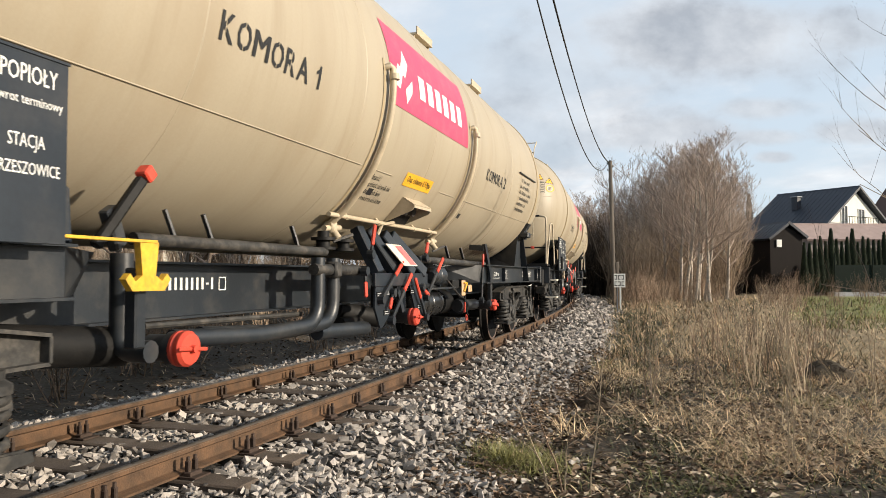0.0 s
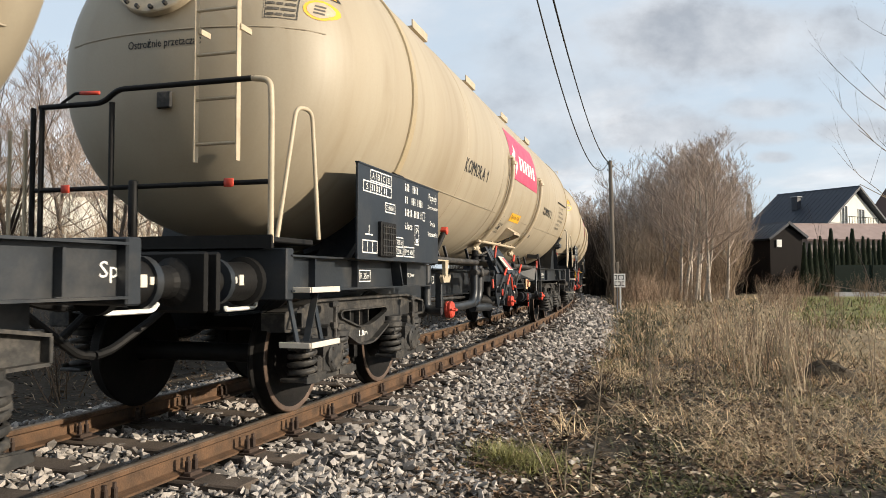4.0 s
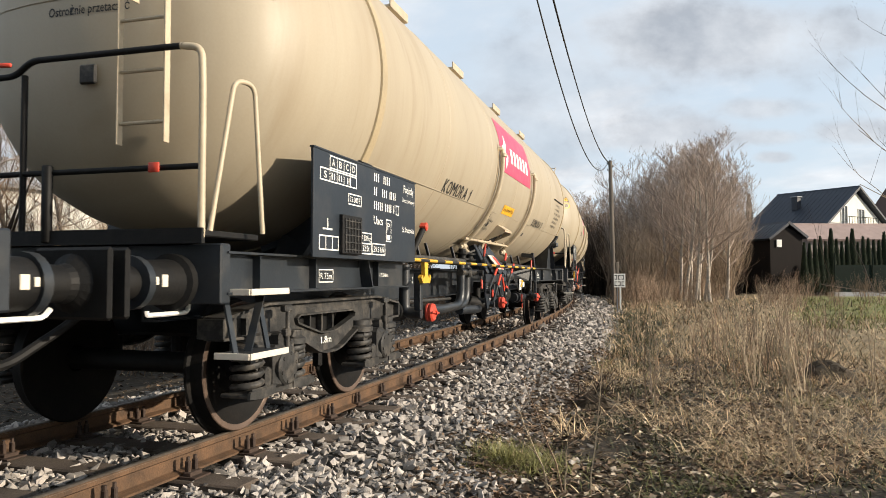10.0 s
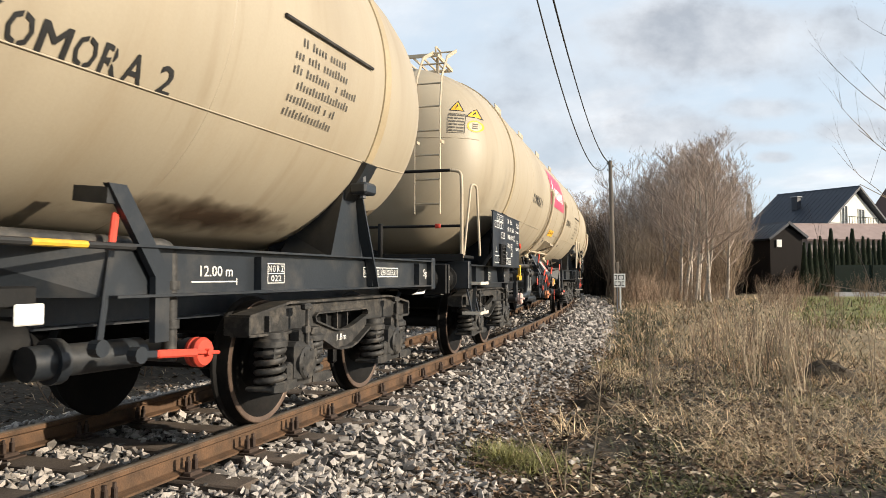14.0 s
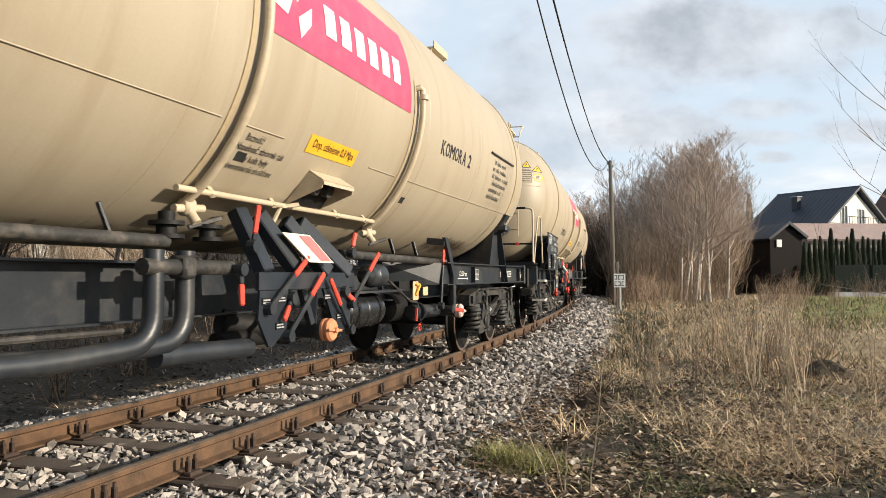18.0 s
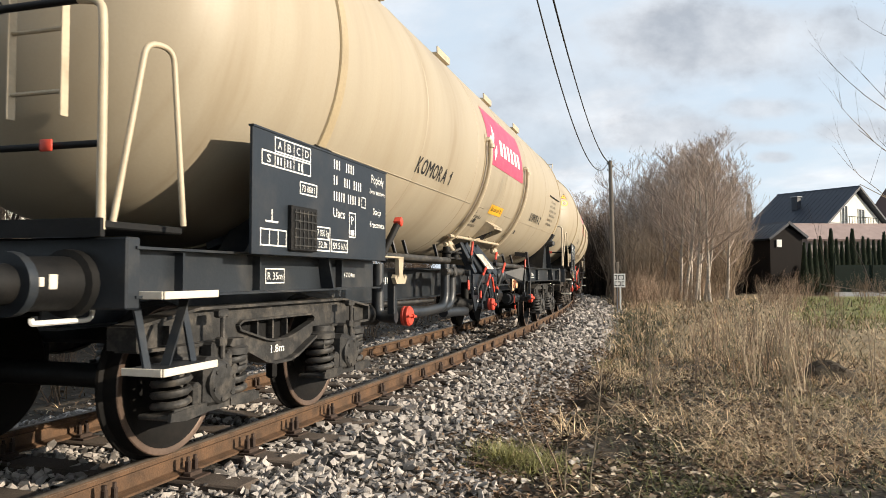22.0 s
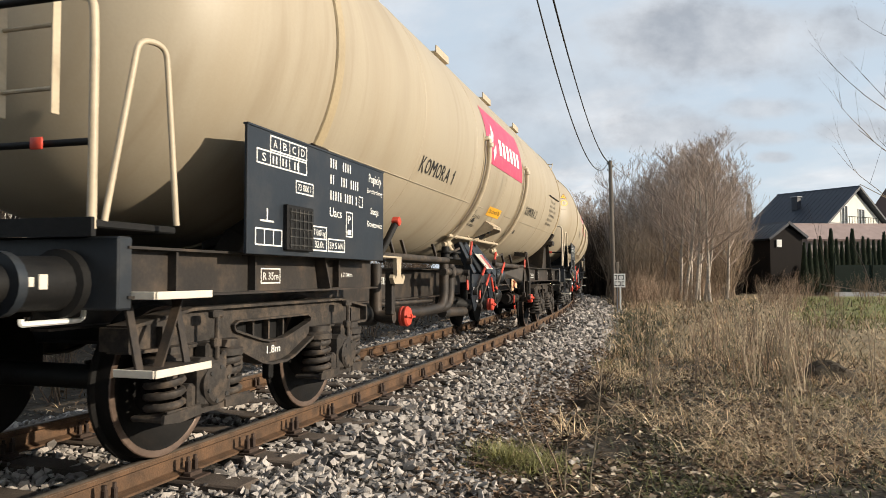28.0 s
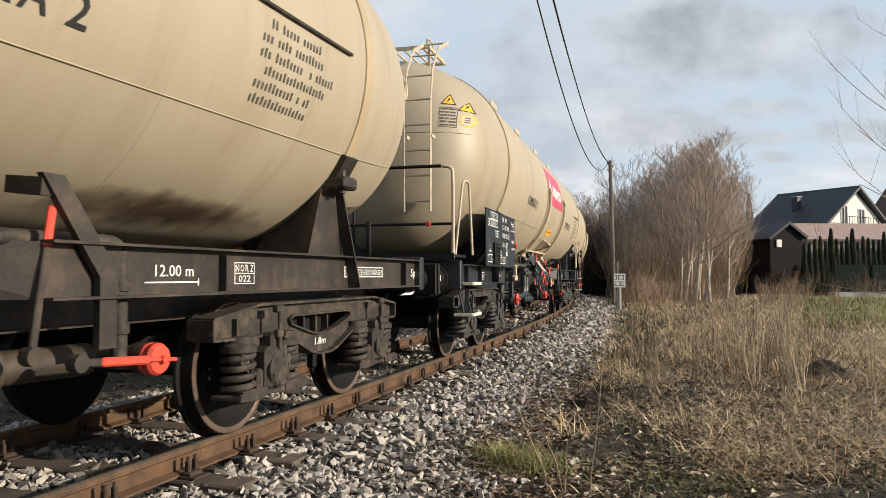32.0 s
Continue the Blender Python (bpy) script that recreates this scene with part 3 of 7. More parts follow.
def fine_cut(vs, fs, step):
    """Cuts a flat mesh along level lines, so that it can follow the tank's curve."""
    bm = bmesh.new()
    bv = [bm.verts.new(v) for v in vs]
    for f in fs:
        try:
            bm.faces.new([bv[i] for i in f])
        except ValueError:
            pass
    y0, y1 = min(v.y for v in vs), max(v.y for v in vs)
    k = int((y1 - y0) / step)
    for i in range(1, k + 1):
        bmesh.ops.bisect_plane(bm, geom=bm.verts[:] + bm.edges[:] + bm.faces[:], plane_co=(0, y0 + i * step, 0), plane_no=(0, 1, 0))
    bm.verts.index_update()
    out = [v.co.copy() for v in bm.verts], [tuple(v.index for v in f.verts) for f in bm.faces]
    bm.free()
    return out


def tank_text(txt, u0, u1, a_low, h, off=0.004):
    vs, fs = fine_cut(*text_flat(txt, u1 - u0, h), 0.05)
    return Geo().add([on_tank(u0 + v.x, a_low + math.degrees(v.y / TR), off) for v in vs], fs)


def tank_stencil(txt, u0, u1, a_low, h, off=0.004):
    vs, fs = fine_cut(*stencil(txt, u1 - u0, h), 0.04)
    return Geo().add([on_tank(u0 + v.x, a_low + math.degrees(v.y / TR), off + v.z) for v in vs], fs)


def side_text(txt, u0, u1, z, h, lat):
    vs, fs = text_flat(txt, u1 - u0, h)
    return Geo().add([(u0 + v.x, -lat, z + v.y) for v in vs], fs)


def tank_patch(g, u0, u1, a0, a1, off=0.004, nu=8, na=8, skew=0.0):
    vs, fs = [], []
    for i in range(nu + 1):
        for j in range(na + 1):
            a = a0 + (a1 - a0) * j / na
            vs.append(on_tank(u0 + (u1 - u0) * i / nu + skew * (a - a0), a, off))
    for i in range(nu):
        for j in range(na):
            k = i * (na + 1) + j
            fs.append((k, k + na + 1, k + na + 2, k + 1))
    return g.add(vs, fs)


def dome_poly(g, pts, off=0.007):
    """A painted shape on the dome, given by its outline in (lat, z); cut finely enough to follow the curve."""
    c = Vector((sum(p[0] for p in pts) / len(pts), sum(p[1] for p in pts) / len(pts)))
    rim = []
    for p, q in zip(pts, pts[1:] + pts[:1]):
        rim += [Vector(p).lerp(Vector(q), i / 4) for i in range(4)]
    k, rings = len(rim), (0.34, 0.67, 1.0)
    vs = [on_dome(c.x, c.y, off)] + [on_dome(*c.lerp(p, r), off) for r in rings for p in rim]
    fs = [(0, 1 + i, 1 + (i + 1) % k) for i in range(k)]
    for j in range(len(rings) - 1):
        o = 1 + j * k
        fs += [(o + i, o + k + i, o + k + (i + 1) % k, o + (i + 1) % k) for i in range(k)]
    return g.add(vs, fs)


def frame_rect(g, u0, u1, z0, z1, lat, w=0.012):
    """The outline of a painted rectangle on an upright plane."""
    y = -lat
    for a, b, c, d in ((u0, u1, z0, z0 + w), (u0, u1, z1 - w, z1), (u0, u0 + w, z0 + w, z1 - w), (u1 - w, u1, z0 + w, z1 - w)):
        g.add([(a, y, c), (b, y, c), (b, y, d), (a, y, d)], [(0, 1, 2, 3)])
    return g


def bar(g, u0, u1, z0, z1, lat):
    return g.add([(u0, -lat, z0), (u1, -lat, z0), (u1, -lat, z1), (u0, -lat, z1)], [(0, 1, 2, 3)])


def spring_geo(r, z0, z1, wire, turns):
    n = int(turns * 12)
    return Geo().tube([(r * math.cos(2 * math.pi * turns * i / n), r * math.sin(2 * math.pi * turns * i / n), z0 + (z1 - z0) * i / n) for i in range(n + 1)], wire, 6)


def build_wheelset(parent, x):
    """An axle with two wheels; it turns about its own origin."""
    ax = part("axle", Geo().turn((0, -1.0, 0), (0, 1, 0), [(0, .065), (.3, .065), (.32, .085), (1.0, .078), (1.68, .085), (1.7, .065), (2.0, .065)], 14), M["black"], parent, smooth=40, at=pose(x, 0, .46))
    for s in (-1, 1):
        wheel = Geo().turn((0, s * .68, 0), (0, s, 0), [(-.02, .10), (.0, .13), (.0, .38), (.0, .475), (.012, .488), (.028, .484), (.042, .462), (.13, .455)], 48, False, False)
        wheel.turn((0, s * .68, 0), (0, s, 0), [(.131, .414), (.126, .40), (.112, .385), (.07, .30), (.055, .20), (.09, .135), (.14, .12), (.15, .09)], 48, False, True)
        part("wheel", wheel, M["wheel"], ax, smooth=35)
        part("wheel_rim", Geo().turn((0, s * .68, 0), (0, s, 0), [(.1295, .4551), (.136, .450), (.136, .418), (.131, .412)], 48, False, False), M["tread"], ax, "worn bright wheel rim", smooth=50)
    return ax


BOGIE_HOLE = [(-.47, .80), (.47, .80), (.52, .775), (.50, .74), (.18, .655), (.08, .64), (-.08, .64), (-.18, .655), (-.50, .74), (-.52, .775)]
BOGIE_EDGE = [(-.98, .895), (.98, .895), (1.50, .82), (1.50, .70), (1.02, .69), (.80, .70), (.62, .675), (.22, .515), (.10, .49), (-.10, .49), (-.22, .515), (-.62, .675), (-.80, .70), (-1.02, .69), (-1.50, .70), (-1.50, .82)]


def plate_with_hole(edge, hole, y0, y1):
    """An upright plate with a hole: rims are matched by direction from the hole's centre."""
    c = Vector((0, 0.72))

    def hit(poly, a):
        d = Vector((math.cos(a), math.sin(a)))
        best = None
        for p, q in zip(poly, poly[1:] + poly[:1]):
            p, q = Vector(p) - c, Vector(q) - c
            e = q - p
            den = d.x * e.y - d.y * e.x
            if abs(den) < 1e-9:
                continue
            t = (p.x * e.y - p.y * e.x) / den
            k = (p.x * d.y - p.y * d.x) / den
            if t > 0 and -1e-6 <= k <= 1 + 1e-6 and (best is None or t < best):
                best = t
        return c + d * best

    angs = sorted({round(math.atan2(p[1] - c.y, p[0]), 5) for p in edge + hole} | {round(a * math.pi / 18 - math.pi, 5) for a in range(36)})
    n = len(angs)
    o, i = [hit(edge, a) for a in angs], [hit(hole, a) for a in angs]
    vs = [(p.x, y, p.y) for y in (y0, y1) for ring in (o, i) for p in ring]
    fs = []
    for k in range(n):
        j = (k + 1) % n
        fs += [(k, j, n + j, n + k), (2 * n + k, 3 * n + k, 3 * n + j, 2 * n + j), (k, 2 * n + k, 2 * n + j, j), (n + k, n + j, 3 * n + j, 3 * n + k)]
    return Geo().add(vs, fs)


def build_bogie(w, u, coil):
    b = part("bogie", Geo().box((0, 0, .72), (.55, 1.86, .26), ch=.03).box((0, 0, .88), (.5, .5, .10), ch=.02), M["black"], w, "dusty dark two-axle bogie", at=pose(u, 0, 0))
    for s in (-1, 1):
        part("side_frame", plate_with_hole(BOGIE_EDGE, BOGIE_HOLE, s * .985, s * 1.02), M["bogie"], b)
        # flanges round the frame and its hole
        g = Geo()
        top = [(-1.50, .82), (-.98, .895), (.98, .895), (1.50, .82)]
        for p, q in zip(top, top[1:]):
            g.beam((p[0], s * 1.0, p[1] + .006), (q[0], s * 1.0, q[1] + .006), .16, .018)
        part("top_flange", g, M["bogie"], b)
        g = Geo()
        low = [(-1.50, .70), (-1.02, .69), (-.80, .70), (-.62, .675), (-.22, .515), (-.10, .49), (.10, .49), (.22, .515), (.62, .675), (.80, .70), (1.02, .69), (1.50, .70)]
        for p, q in zip(low, low[1:]):
            g.beam((p[0], s * 1.0, p[1] - .006), (q[0], s * 1.0, q[1] - .006), .15, .018)
        part("bottom_flange", g, M["bogie"], b)
        g = Geo()
        for p, q in zip(BOGIE_HOLE, BOGIE_HOLE[1:] + BOGIE_HOLE[:1]):
            g.beam((p[0], s * 1.02, p[1]), (q[0], s * 1.02, q[1]), .06, .014)
        part("window_rim", g, M["bogie"], b)
        for x in (-1.22, 1.22):
            part("frame_rib", Geo().box((x, s * 1.035, .76), (.02, .05, .11)), M["bogie"], b)
        for x in (-.2, .0, .2):
            part("web", Geo().box((x, s * .96, .72), (.02, .05, .15)), M["bogie"], b)
        for x in (-1.5, 1.5):
            part("end_plate", Geo().box((x, s * .98, .76), (.02, .2, .13), ch=.004), M["bogie"], b)
        for x in (-.9, .9):
            box = part("axle_box", Geo().box((x, s * 1.06, .47), (.27, .24, .30), ch=.035).box((x, s * 1.10, .64), (.09, .10, .12), ch=.015).turn((x, s * 1.15, .46), (0, s, 0), [(0, .125), (.035, .125), (.05, .11), (.055, .05)], 20), M["bogie"], b, smooth=35)
            for k in range(6 if s < 0 else 0):
                a = k * math.pi / 3 + .3
                part("bolt", Geo().cyl((x + .098 * math.cos(a), s * 1.18, .46 + .098 * math.sin(a)), (x + .098 * math.cos(a), s * 1.207, .46 + .098 * math.sin(a)), .014, 6), M["bogie"], box)
            part("spring_tray", Geo().box((x, s * 1.04, .315), (.86, .22, .03), ch=.01).box((x, s * 1.15, .33), (.80, .012, .06)), M["bogie"], b, at=None)
            for dx in (-.28, .28):
                part("coil_spring", coil, M["bogie"], b, at=pose(x + dx, s * 1.04, 0))
                part("spring_cap", Geo().turn((x + dx, s * 1.04, .60), (0, 0, 1), [(0, .12), (.04, .12), (.06, .09), (.10, .09)], 16), M["bogie"], b, smooth=35)
            for e in (-1, 1) if s < 0 else ():
                # curved horn between frame and axle box
                arc = [(x + e * (.20 + .17 * math.sin(k * math.pi / 10)), .70 - .17 * (1 - math.cos(k * math.pi / 10))) for k in range(6)]
                low = [(x + e * (.17 + .11 * math.sin(k * math.pi / 10)), .66 - .20 * (1 - math.cos(k * math.pi / 10))) for k in range(6)]
                part("horn", Geo().prism(arc + low[::-1], s * 1.03, s * 1.12), M["bogie"], b)
                part("tray_arm", Geo().prism([(x + e * .12, .36), (x + e * .43, .345), (x + e * .44, .30), (x + e * .30, .285), (x + e * .12, .30)], s * 1.145, s * 1.165), M["bogie"], b)
            if s < 0:
                part("damper_rod", Geo().cyl((x + .02, s * 1.17, .60), (x + .02, s * 1.17, .86), .016, 8).box((x + .02, s * 1.16, .87), (.10, .05, .05), ch=.01).box((x + .02, s * 1.16, .70), (.07, .05, .06), ch=.01), M["bogie"], b, smooth=35)
            part("guide_plate", Geo().prism([(x - .20, .70), (x + .20, .70), (x + .17, .56), (x + .15, .38), (x - .15, .38), (x - .17, .56)], s * 1.02, s * 1.05), M["bogie"], b)
            part("box_lug", Geo().box((x - .17, s * 1.09, .40), (.07, .12, .16), ch=.02), M["bogie"], b)
            part("box_lug", Geo().box((x + .19, s * 1.08, .40), (.06, .12, .14), ch=.02), M["bogie"], b)
            part("damper_link", Geo().box((x + .15, s * 1.10, .50), (.045, .08, .28), ch=.012).cyl((x + .15, s * 1.12, .52), (x + .15, s * 1.17, .52), .035, 10), M["bogie"], b, smooth=35)
            part("brake_block", Geo().box((x + (-.52 if x > 0 else .52), s * .745, .45), (.06, .08, .30), ch=.015), M["black"], b)
        vs, fs = text_flat("1.8m", .18, .055)
        part("lettering", Geo().add([(-s * (-.09 + v.x), s * 1.024, .55 + v.y) for v in vs], fs), M["white"], b, "white painted axle spacing mark")
    for x in (-.9, .9):
        build_wheelset(b, x)
    return b


def cap(w, u, lat0, lat1, z, r, mat, label):
    """A hose outlet that ends in a red screwed cap with a cross handle."""
    out = part("outlet_pipe", Geo().turn((u, -lat0, z), (0, -1, 0), [(0, r * .8), (lat1 - lat0 - .14, r * .8), (lat1 - lat0 - .14, r * .98), (lat1 - lat0 - .09, r * .98)], 20), M["steel"], w, smooth=35)
    c = part("outlet_cap", Geo().turn((u, -(lat1 - .09), z), (0, -1, 0), [(0, r * 1.02), (.02, r * 1.05), (.03, r * .97), (.045, r * 1.05), (.065, r * 1.05), (.085, r * .9), (.09, r * .3)], 24), mat, out, label, smooth=30)
    part("cap_handle", Geo().beam((u - r * 1.3, -lat1 - .010, z + .01), (u + r * 1.3, -lat1 - .010, z - .01), .016, .022, .005).cyl((u, -lat1, z), (u, -lat1 - .03, z), .022, 8), mat, out, label)


def lever(w, p0, p1, bare=.62, mat=None):
    """A flat hand lever with a red grip."""
    p0, p1 = Vector(p0), Vector(p1)
    m = p0.lerp(p1, bare)
    lv = part("lever", Geo().beam(p0, m, .025, .04, .006).cyl(p0 + Vector((0, .03, 0)), p0 - Vector((0, .03, 0)), .045, 10), M["steel"], w)
    part("grip", Geo().beam(m, p1, .03, .045, .01), mat or M["red"], lv, "red painted grip")


def ibeam(g, u0, u1, lat, z0, z1, fl=.09, t=.014, out=1):
    """A channel along the wagon: web at lat, flanges turned outwards."""
    y, o = -lat, -out
    sec = [(y, z0), (y + o * fl, z0), (y + o * fl, z0 + t), (y + o * t, z0 + t), (y + o * t, z1 - t), (y + o * fl, z1 - t), (y + o * fl, z1), (y, z1)]
    return g.loft([[Vector((u, p, q)) for p, q in sec] for u in (u0, u1)])


def digits(g, u0, z0, n, h, lat, w=.032, gap=.012):
    """Figures that stay unread: plain upright bars, one for each."""
    for k in range(n):
        u = u0 + k * (w + gap) + w * .22
        bar(g, u, u + w * .56, z0, z0 + h, lat)
    return g


def build_wagon():
    w = new("tank_wagon")
    P = lambda name, g, mat, label="", smooth=None: part(name, g, M[mat], w, label, smooth)
    # ---- tank
    prof = [(a - OUT[0][0], b) for a, b in OUT]
    tank = P("tank", Geo().turn((OUT[0][0], 0, TZ), (1, 0, 0), prof, 96), "cream", "cream painted tank with rust and dirt streaks", 40)
    T = lambda name, g, mat, label="", smooth=None: part(name, g, M[mat], tank, label, smooth)
    for u in (1.02, 12.88):
        T("tank_band", Geo().turn((u - .06, 0, TZ), (1, 0, 0), [(0, tank_r(u)), (.004, tank_r(u) + .016), (.116, tank_r(u) + .016), (.12, tank_r(u))], 96, False, False), "band", smooth=30)
    for u in (3.05, 5.15, 7.0, 8.75, 10.75):
        T("ring_weld", Geo().turn((u - .008, 0, TZ), (1, 0, 0), [(0, TR - .001), (.008, TR + .004), (.016, TR - .001)], 96, False, False), "cream", smooth=60)
    for s in (1, -1):
        for a, b in ((1.12, 5.45), (5.72, 6.18), (7.62, 8.25), (8.5, 12.78), (12.98, 14.1)):
            pts = [on_tank(a + (b - a) * i / 8, -29.3, .004) for i in range(9)]
            T("weld_seam", Geo().tube([(p.x, s * p.y, p.z) for p in pts], .0048, 6), "cream", smooth=60)
    # ---- blowing pipes round the tank
    for u in (5.60, 8.38):
        pts = [on_tank(u, 5 - 58 * i / 16, .05) for i in range(17)]
        T("air_pipe", Geo().tube([on_tank(u - .05, 5, -.02), on_tank(u - .045, 5.5, .04)] + pts, .031, 10), "cream_pipe", smooth=50)
        T("pipe_flange", Geo().turn(on_tank(u, 3.0, .06), on_tank(u, 2, .06) - on_tank(u, 4, .06), [(0, .045), (.05, .045)], 14), "cream_pipe", smooth=40)
        # painted strip in place of the thin shadow line beside the pipe
        T("backing_strip", tank_patch(Geo(), u - .105, u - .065, -52, 8, .006, 2, 16), "band")
        T("pipe_valve", Geo().box(on_tank(u + .02, -53.5, .07), (.10, .10, .11), ch=.02).cyl(on_tank(u + .02, -53.5, .02), on_tank(u + .02, -53.5, .20), .032, 10).cyl(on_tank(u - .10, -54, .08), on_tank(u + .16, -53, .08), .028, 10), "cream_pipe", smooth=40)
        T("valve_wheel", Geo().beam(on_tank(u - .02, -55, .2), on_tank(u + .2, -51, .2), .02, .03, .005), "bogie")
        T("name_plate", tank_patch(Geo(), u + .02, u + .13, -37.5, -35, .10, 2, 2), "ink")
    pts = [on_tank(5.4 + 2.95 * i / 6, -48.6, .05) for i in range(7)]
    T("linking_pipe", Geo().tube(pts, .022, 8), "cream_pipe", smooth=50)
    for u in (5.75, 6.5, 7.55, 8.15):
        T("pipe_clip", Geo().beam(on_tank(u, -48.6, .0), on_tank(u, -48.6, .075), .05, .03), "cream_pipe")
    # hooded gauge box
    a, b = on_tank(6.70, -35.5), on_tank(6.70, -46.5)
    y_in, y_out = a.y + .02, a.y - .12
    zt, zb = a.z, a.z - .27
    hood = Geo()
    roof_slab(hood, (6.72, y_in, zt), (6.70, y_out, zt - .09), (7.26, y_out, zt - .09), (7.24, y_in, zt), .012)
    for u in (6.71, 7.24):
        hood.add([(u + e, y, z) for e in (0, .012) for y, z in ((y_in + .02, zt - .01), (y_out, zt - .10), (y_out + .02, zt - .15), (y_in + .20, zb))], [(0, 1, 2, 3), (7, 6, 5, 4), (0, 4, 5, 1), (1, 5, 6, 2), (2, 6, 7, 3), (3, 7, 4, 0)])
    hood.add([(u, y_out + dy, z) for dy in (0, .012) for u, z in ((6.71, zt - .10), (7.25, zt - .10), (7.25, zt - .125), (6.71, zt - .125))], [(0, 1, 2, 3), (7, 6, 5, 4), (3, 2, 6, 7), (0, 4, 5, 1)])
    box = T("gauge_hood", hood, "cream_pipe", "cream sheet hood over the gauges")
    part("gauge_panel", Geo().add([(6.73, y_in + .01, zt - .06), (7.23, y_in + .01, zt - .06), (7.23, y_in + .16, zb + .01), (6.73, y_in + .16, zb + .01)], [(0, 1, 2, 3)]), M["black"], box)
    for u in (6.87, 7.08):
        c = Vector((u, y_in - .005, zt - .14))
        gauge = part("gauge", Geo().turn(c + Vector((0, .05, .02)), (0, -.9, -.3), [(0, .058), (.05, .058), (.055, .052)], 18), M["bogie"], box, "round gauge with a pale dial", 40)
        part("dial", Geo().turn(c + Vector((0, .002, .003)), (0, -.9, -.3), [(0, .046), (.004, .046)], 18), M["plate"], gauge)
    T("hood_stay", Geo().tube([(6.75, y_in + .1, zb), (6.62, -1.0, 1.62), (6.55, -.95, 1.45)], .018, 6), "cream_pipe", smooth=50)
    T("soot_stain", tank_patch(Geo(), 10.1, 12.75, -70, -51, .003, 24, 10), "soot", "brown soot stain under the tank")
    T("soot_stain", tank_patch(Geo(), 12.98, 14.3, -67, -49, .004, 20, 10), "soot", "brown soot stain under the tank")
    # ---- painted panels and lettering
    panel = T("logo_panel", tank_patch(Geo(), 5.66, 8.18, -5.4, 25, .0045, 12, 16), "pink", "crimson panel with a white leaf sign")
    leaf = Geo()
    for pts in ([(5.72, 2), (5.86, 10), (5.98, 8), (5.88, 1)], [(5.90, 8), (6.06, 17), (6.14, 12), (6.02, 6)], [(6.02, 2), (6.22, 7), (6.20, 2), (6.06, -3)]):
        k = len(leaf.v)
        mids = [on_tank((p[0] + q[0]) / 2, (p[1] + q[1]) / 2, .009) for p, q in zip(pts, pts[1:] + pts[:1])]
        leaf.v += [tuple(on_tank(sum(p[0] for p in pts) / 4, sum(p[1] for p in pts) / 4, .010))]
        for p, m in zip(pts, mids):
            leaf.v += [tuple(on_tank(*p, .009)), tuple(m)]
        leaf.f += [(k, k + 1 + i, k + 1 + (i + 1) % 8) for i in range(8)]
    part("leaf_sign", leaf, M["white"], panel, "white painted leaf sign")
    for i in range(6):
        u = 6.42 + i * .262
        part("sign_bar", tank_patch(Geo(), u, u + .17, 2.2, 11.2, .009, 2, 4), M["white"], panel)
    for i, (s, u1) in enumerate((("Baczność!", 5.98), ("Napełniać zbiornik tak", 6.30), ("żeby koła były", 6.16), ("równomiernie obciążone", 6.28))):
        T("lettering", tank_text(s, 5.78 - (.06 if i in (1, 3) else 0), u1, -32.8 - 2.9 * i, .052), "ink", "black warning words")
    T("drip_bar", Geo().tube([on_tank(11.25 + 1.30 * i / 4, -.6, .015) for i in range(5)], .014, 6), "bogie")
    rnd = random.Random(5)
    for i, n in enumerate((15, 18, 22, 18, 17, 16)):
        g = Geo()
        u = 11.42 + (.08 if i in (0, 3) else 0)
        for k in range(n):
            if rnd.random() < .86:
                tank_patch(g, u, u + .018, -5.6 - 3.7 * i, -3.9 - 3.7 * i + rnd.choice((0, 0, .5)), .0045, 1, 1)
            u += .042
        T("printed_line", g, "faintink")
    # ---- front dome: manhole, notices, ladder
    n = (on_dome(0, 3.68) - on_dome(0, 3.28)).normalized()
    axis = Vector((-n.z, 0, n.x))
    c0 = on_dome(0, 3.48)
    man = T("manhole_cover", Geo().turn(c0 - axis * .03, axis, [(0, .43), (.05, .43), (.06, .42), (.065, .1)], 40), "cream_pipe", "round bolted manhole cover", smooth=35)
    up = n
    for k in range(20):
        a = 2 * math.pi * k / 20
        p = c0 + axis * .03 + up * (.395 * math.sin(a)) + Vector((0, .395 * math.cos(a), 0))
        part("bolt", Geo().cyl(p, p + axis * .03, .017, 6), M["bogie"], man)
    for s in (-1, 1):
        part("lifting_eye", Geo().tube(bend([c0 + axis * .03 + up * .22 + Vector((0, s * .25, 0)), c0 + axis * .11 + up * .24 + Vector((0, s * .25, 0)), c0 + axis * .11 + up * .24 + Vector((0, s * .15, 0)), c0 + axis * .03 + up * .22 + Vector((0, s * .15, 0))], .03, 3), .01, 6), M["cream_pipe"], man)
    part("code_bar", Geo().add([c0 + axis * .042 + up * dz + Vector((0, y, 0)) for y, dz in ((.17, -.22), (-.17, -.22), (-.17, -.16), (.17, -.16))], [(0, 1, 2, 3)]), M["ink"], man)
    vs, fs = text_flat("Ostrożnie przetaczać", .64, .062, .012)
    T("lettering", Geo().add([on_dome(-.26 + v.x, 2.83 + v.y, .004) for v in vs], fs), "ink", "black warning words")
    T("weld_seam", Geo().tube([on_dome(-.9 + 2.1 * i / 20, 2.95, .002) for i in range(21)], .006, 6), "cream")
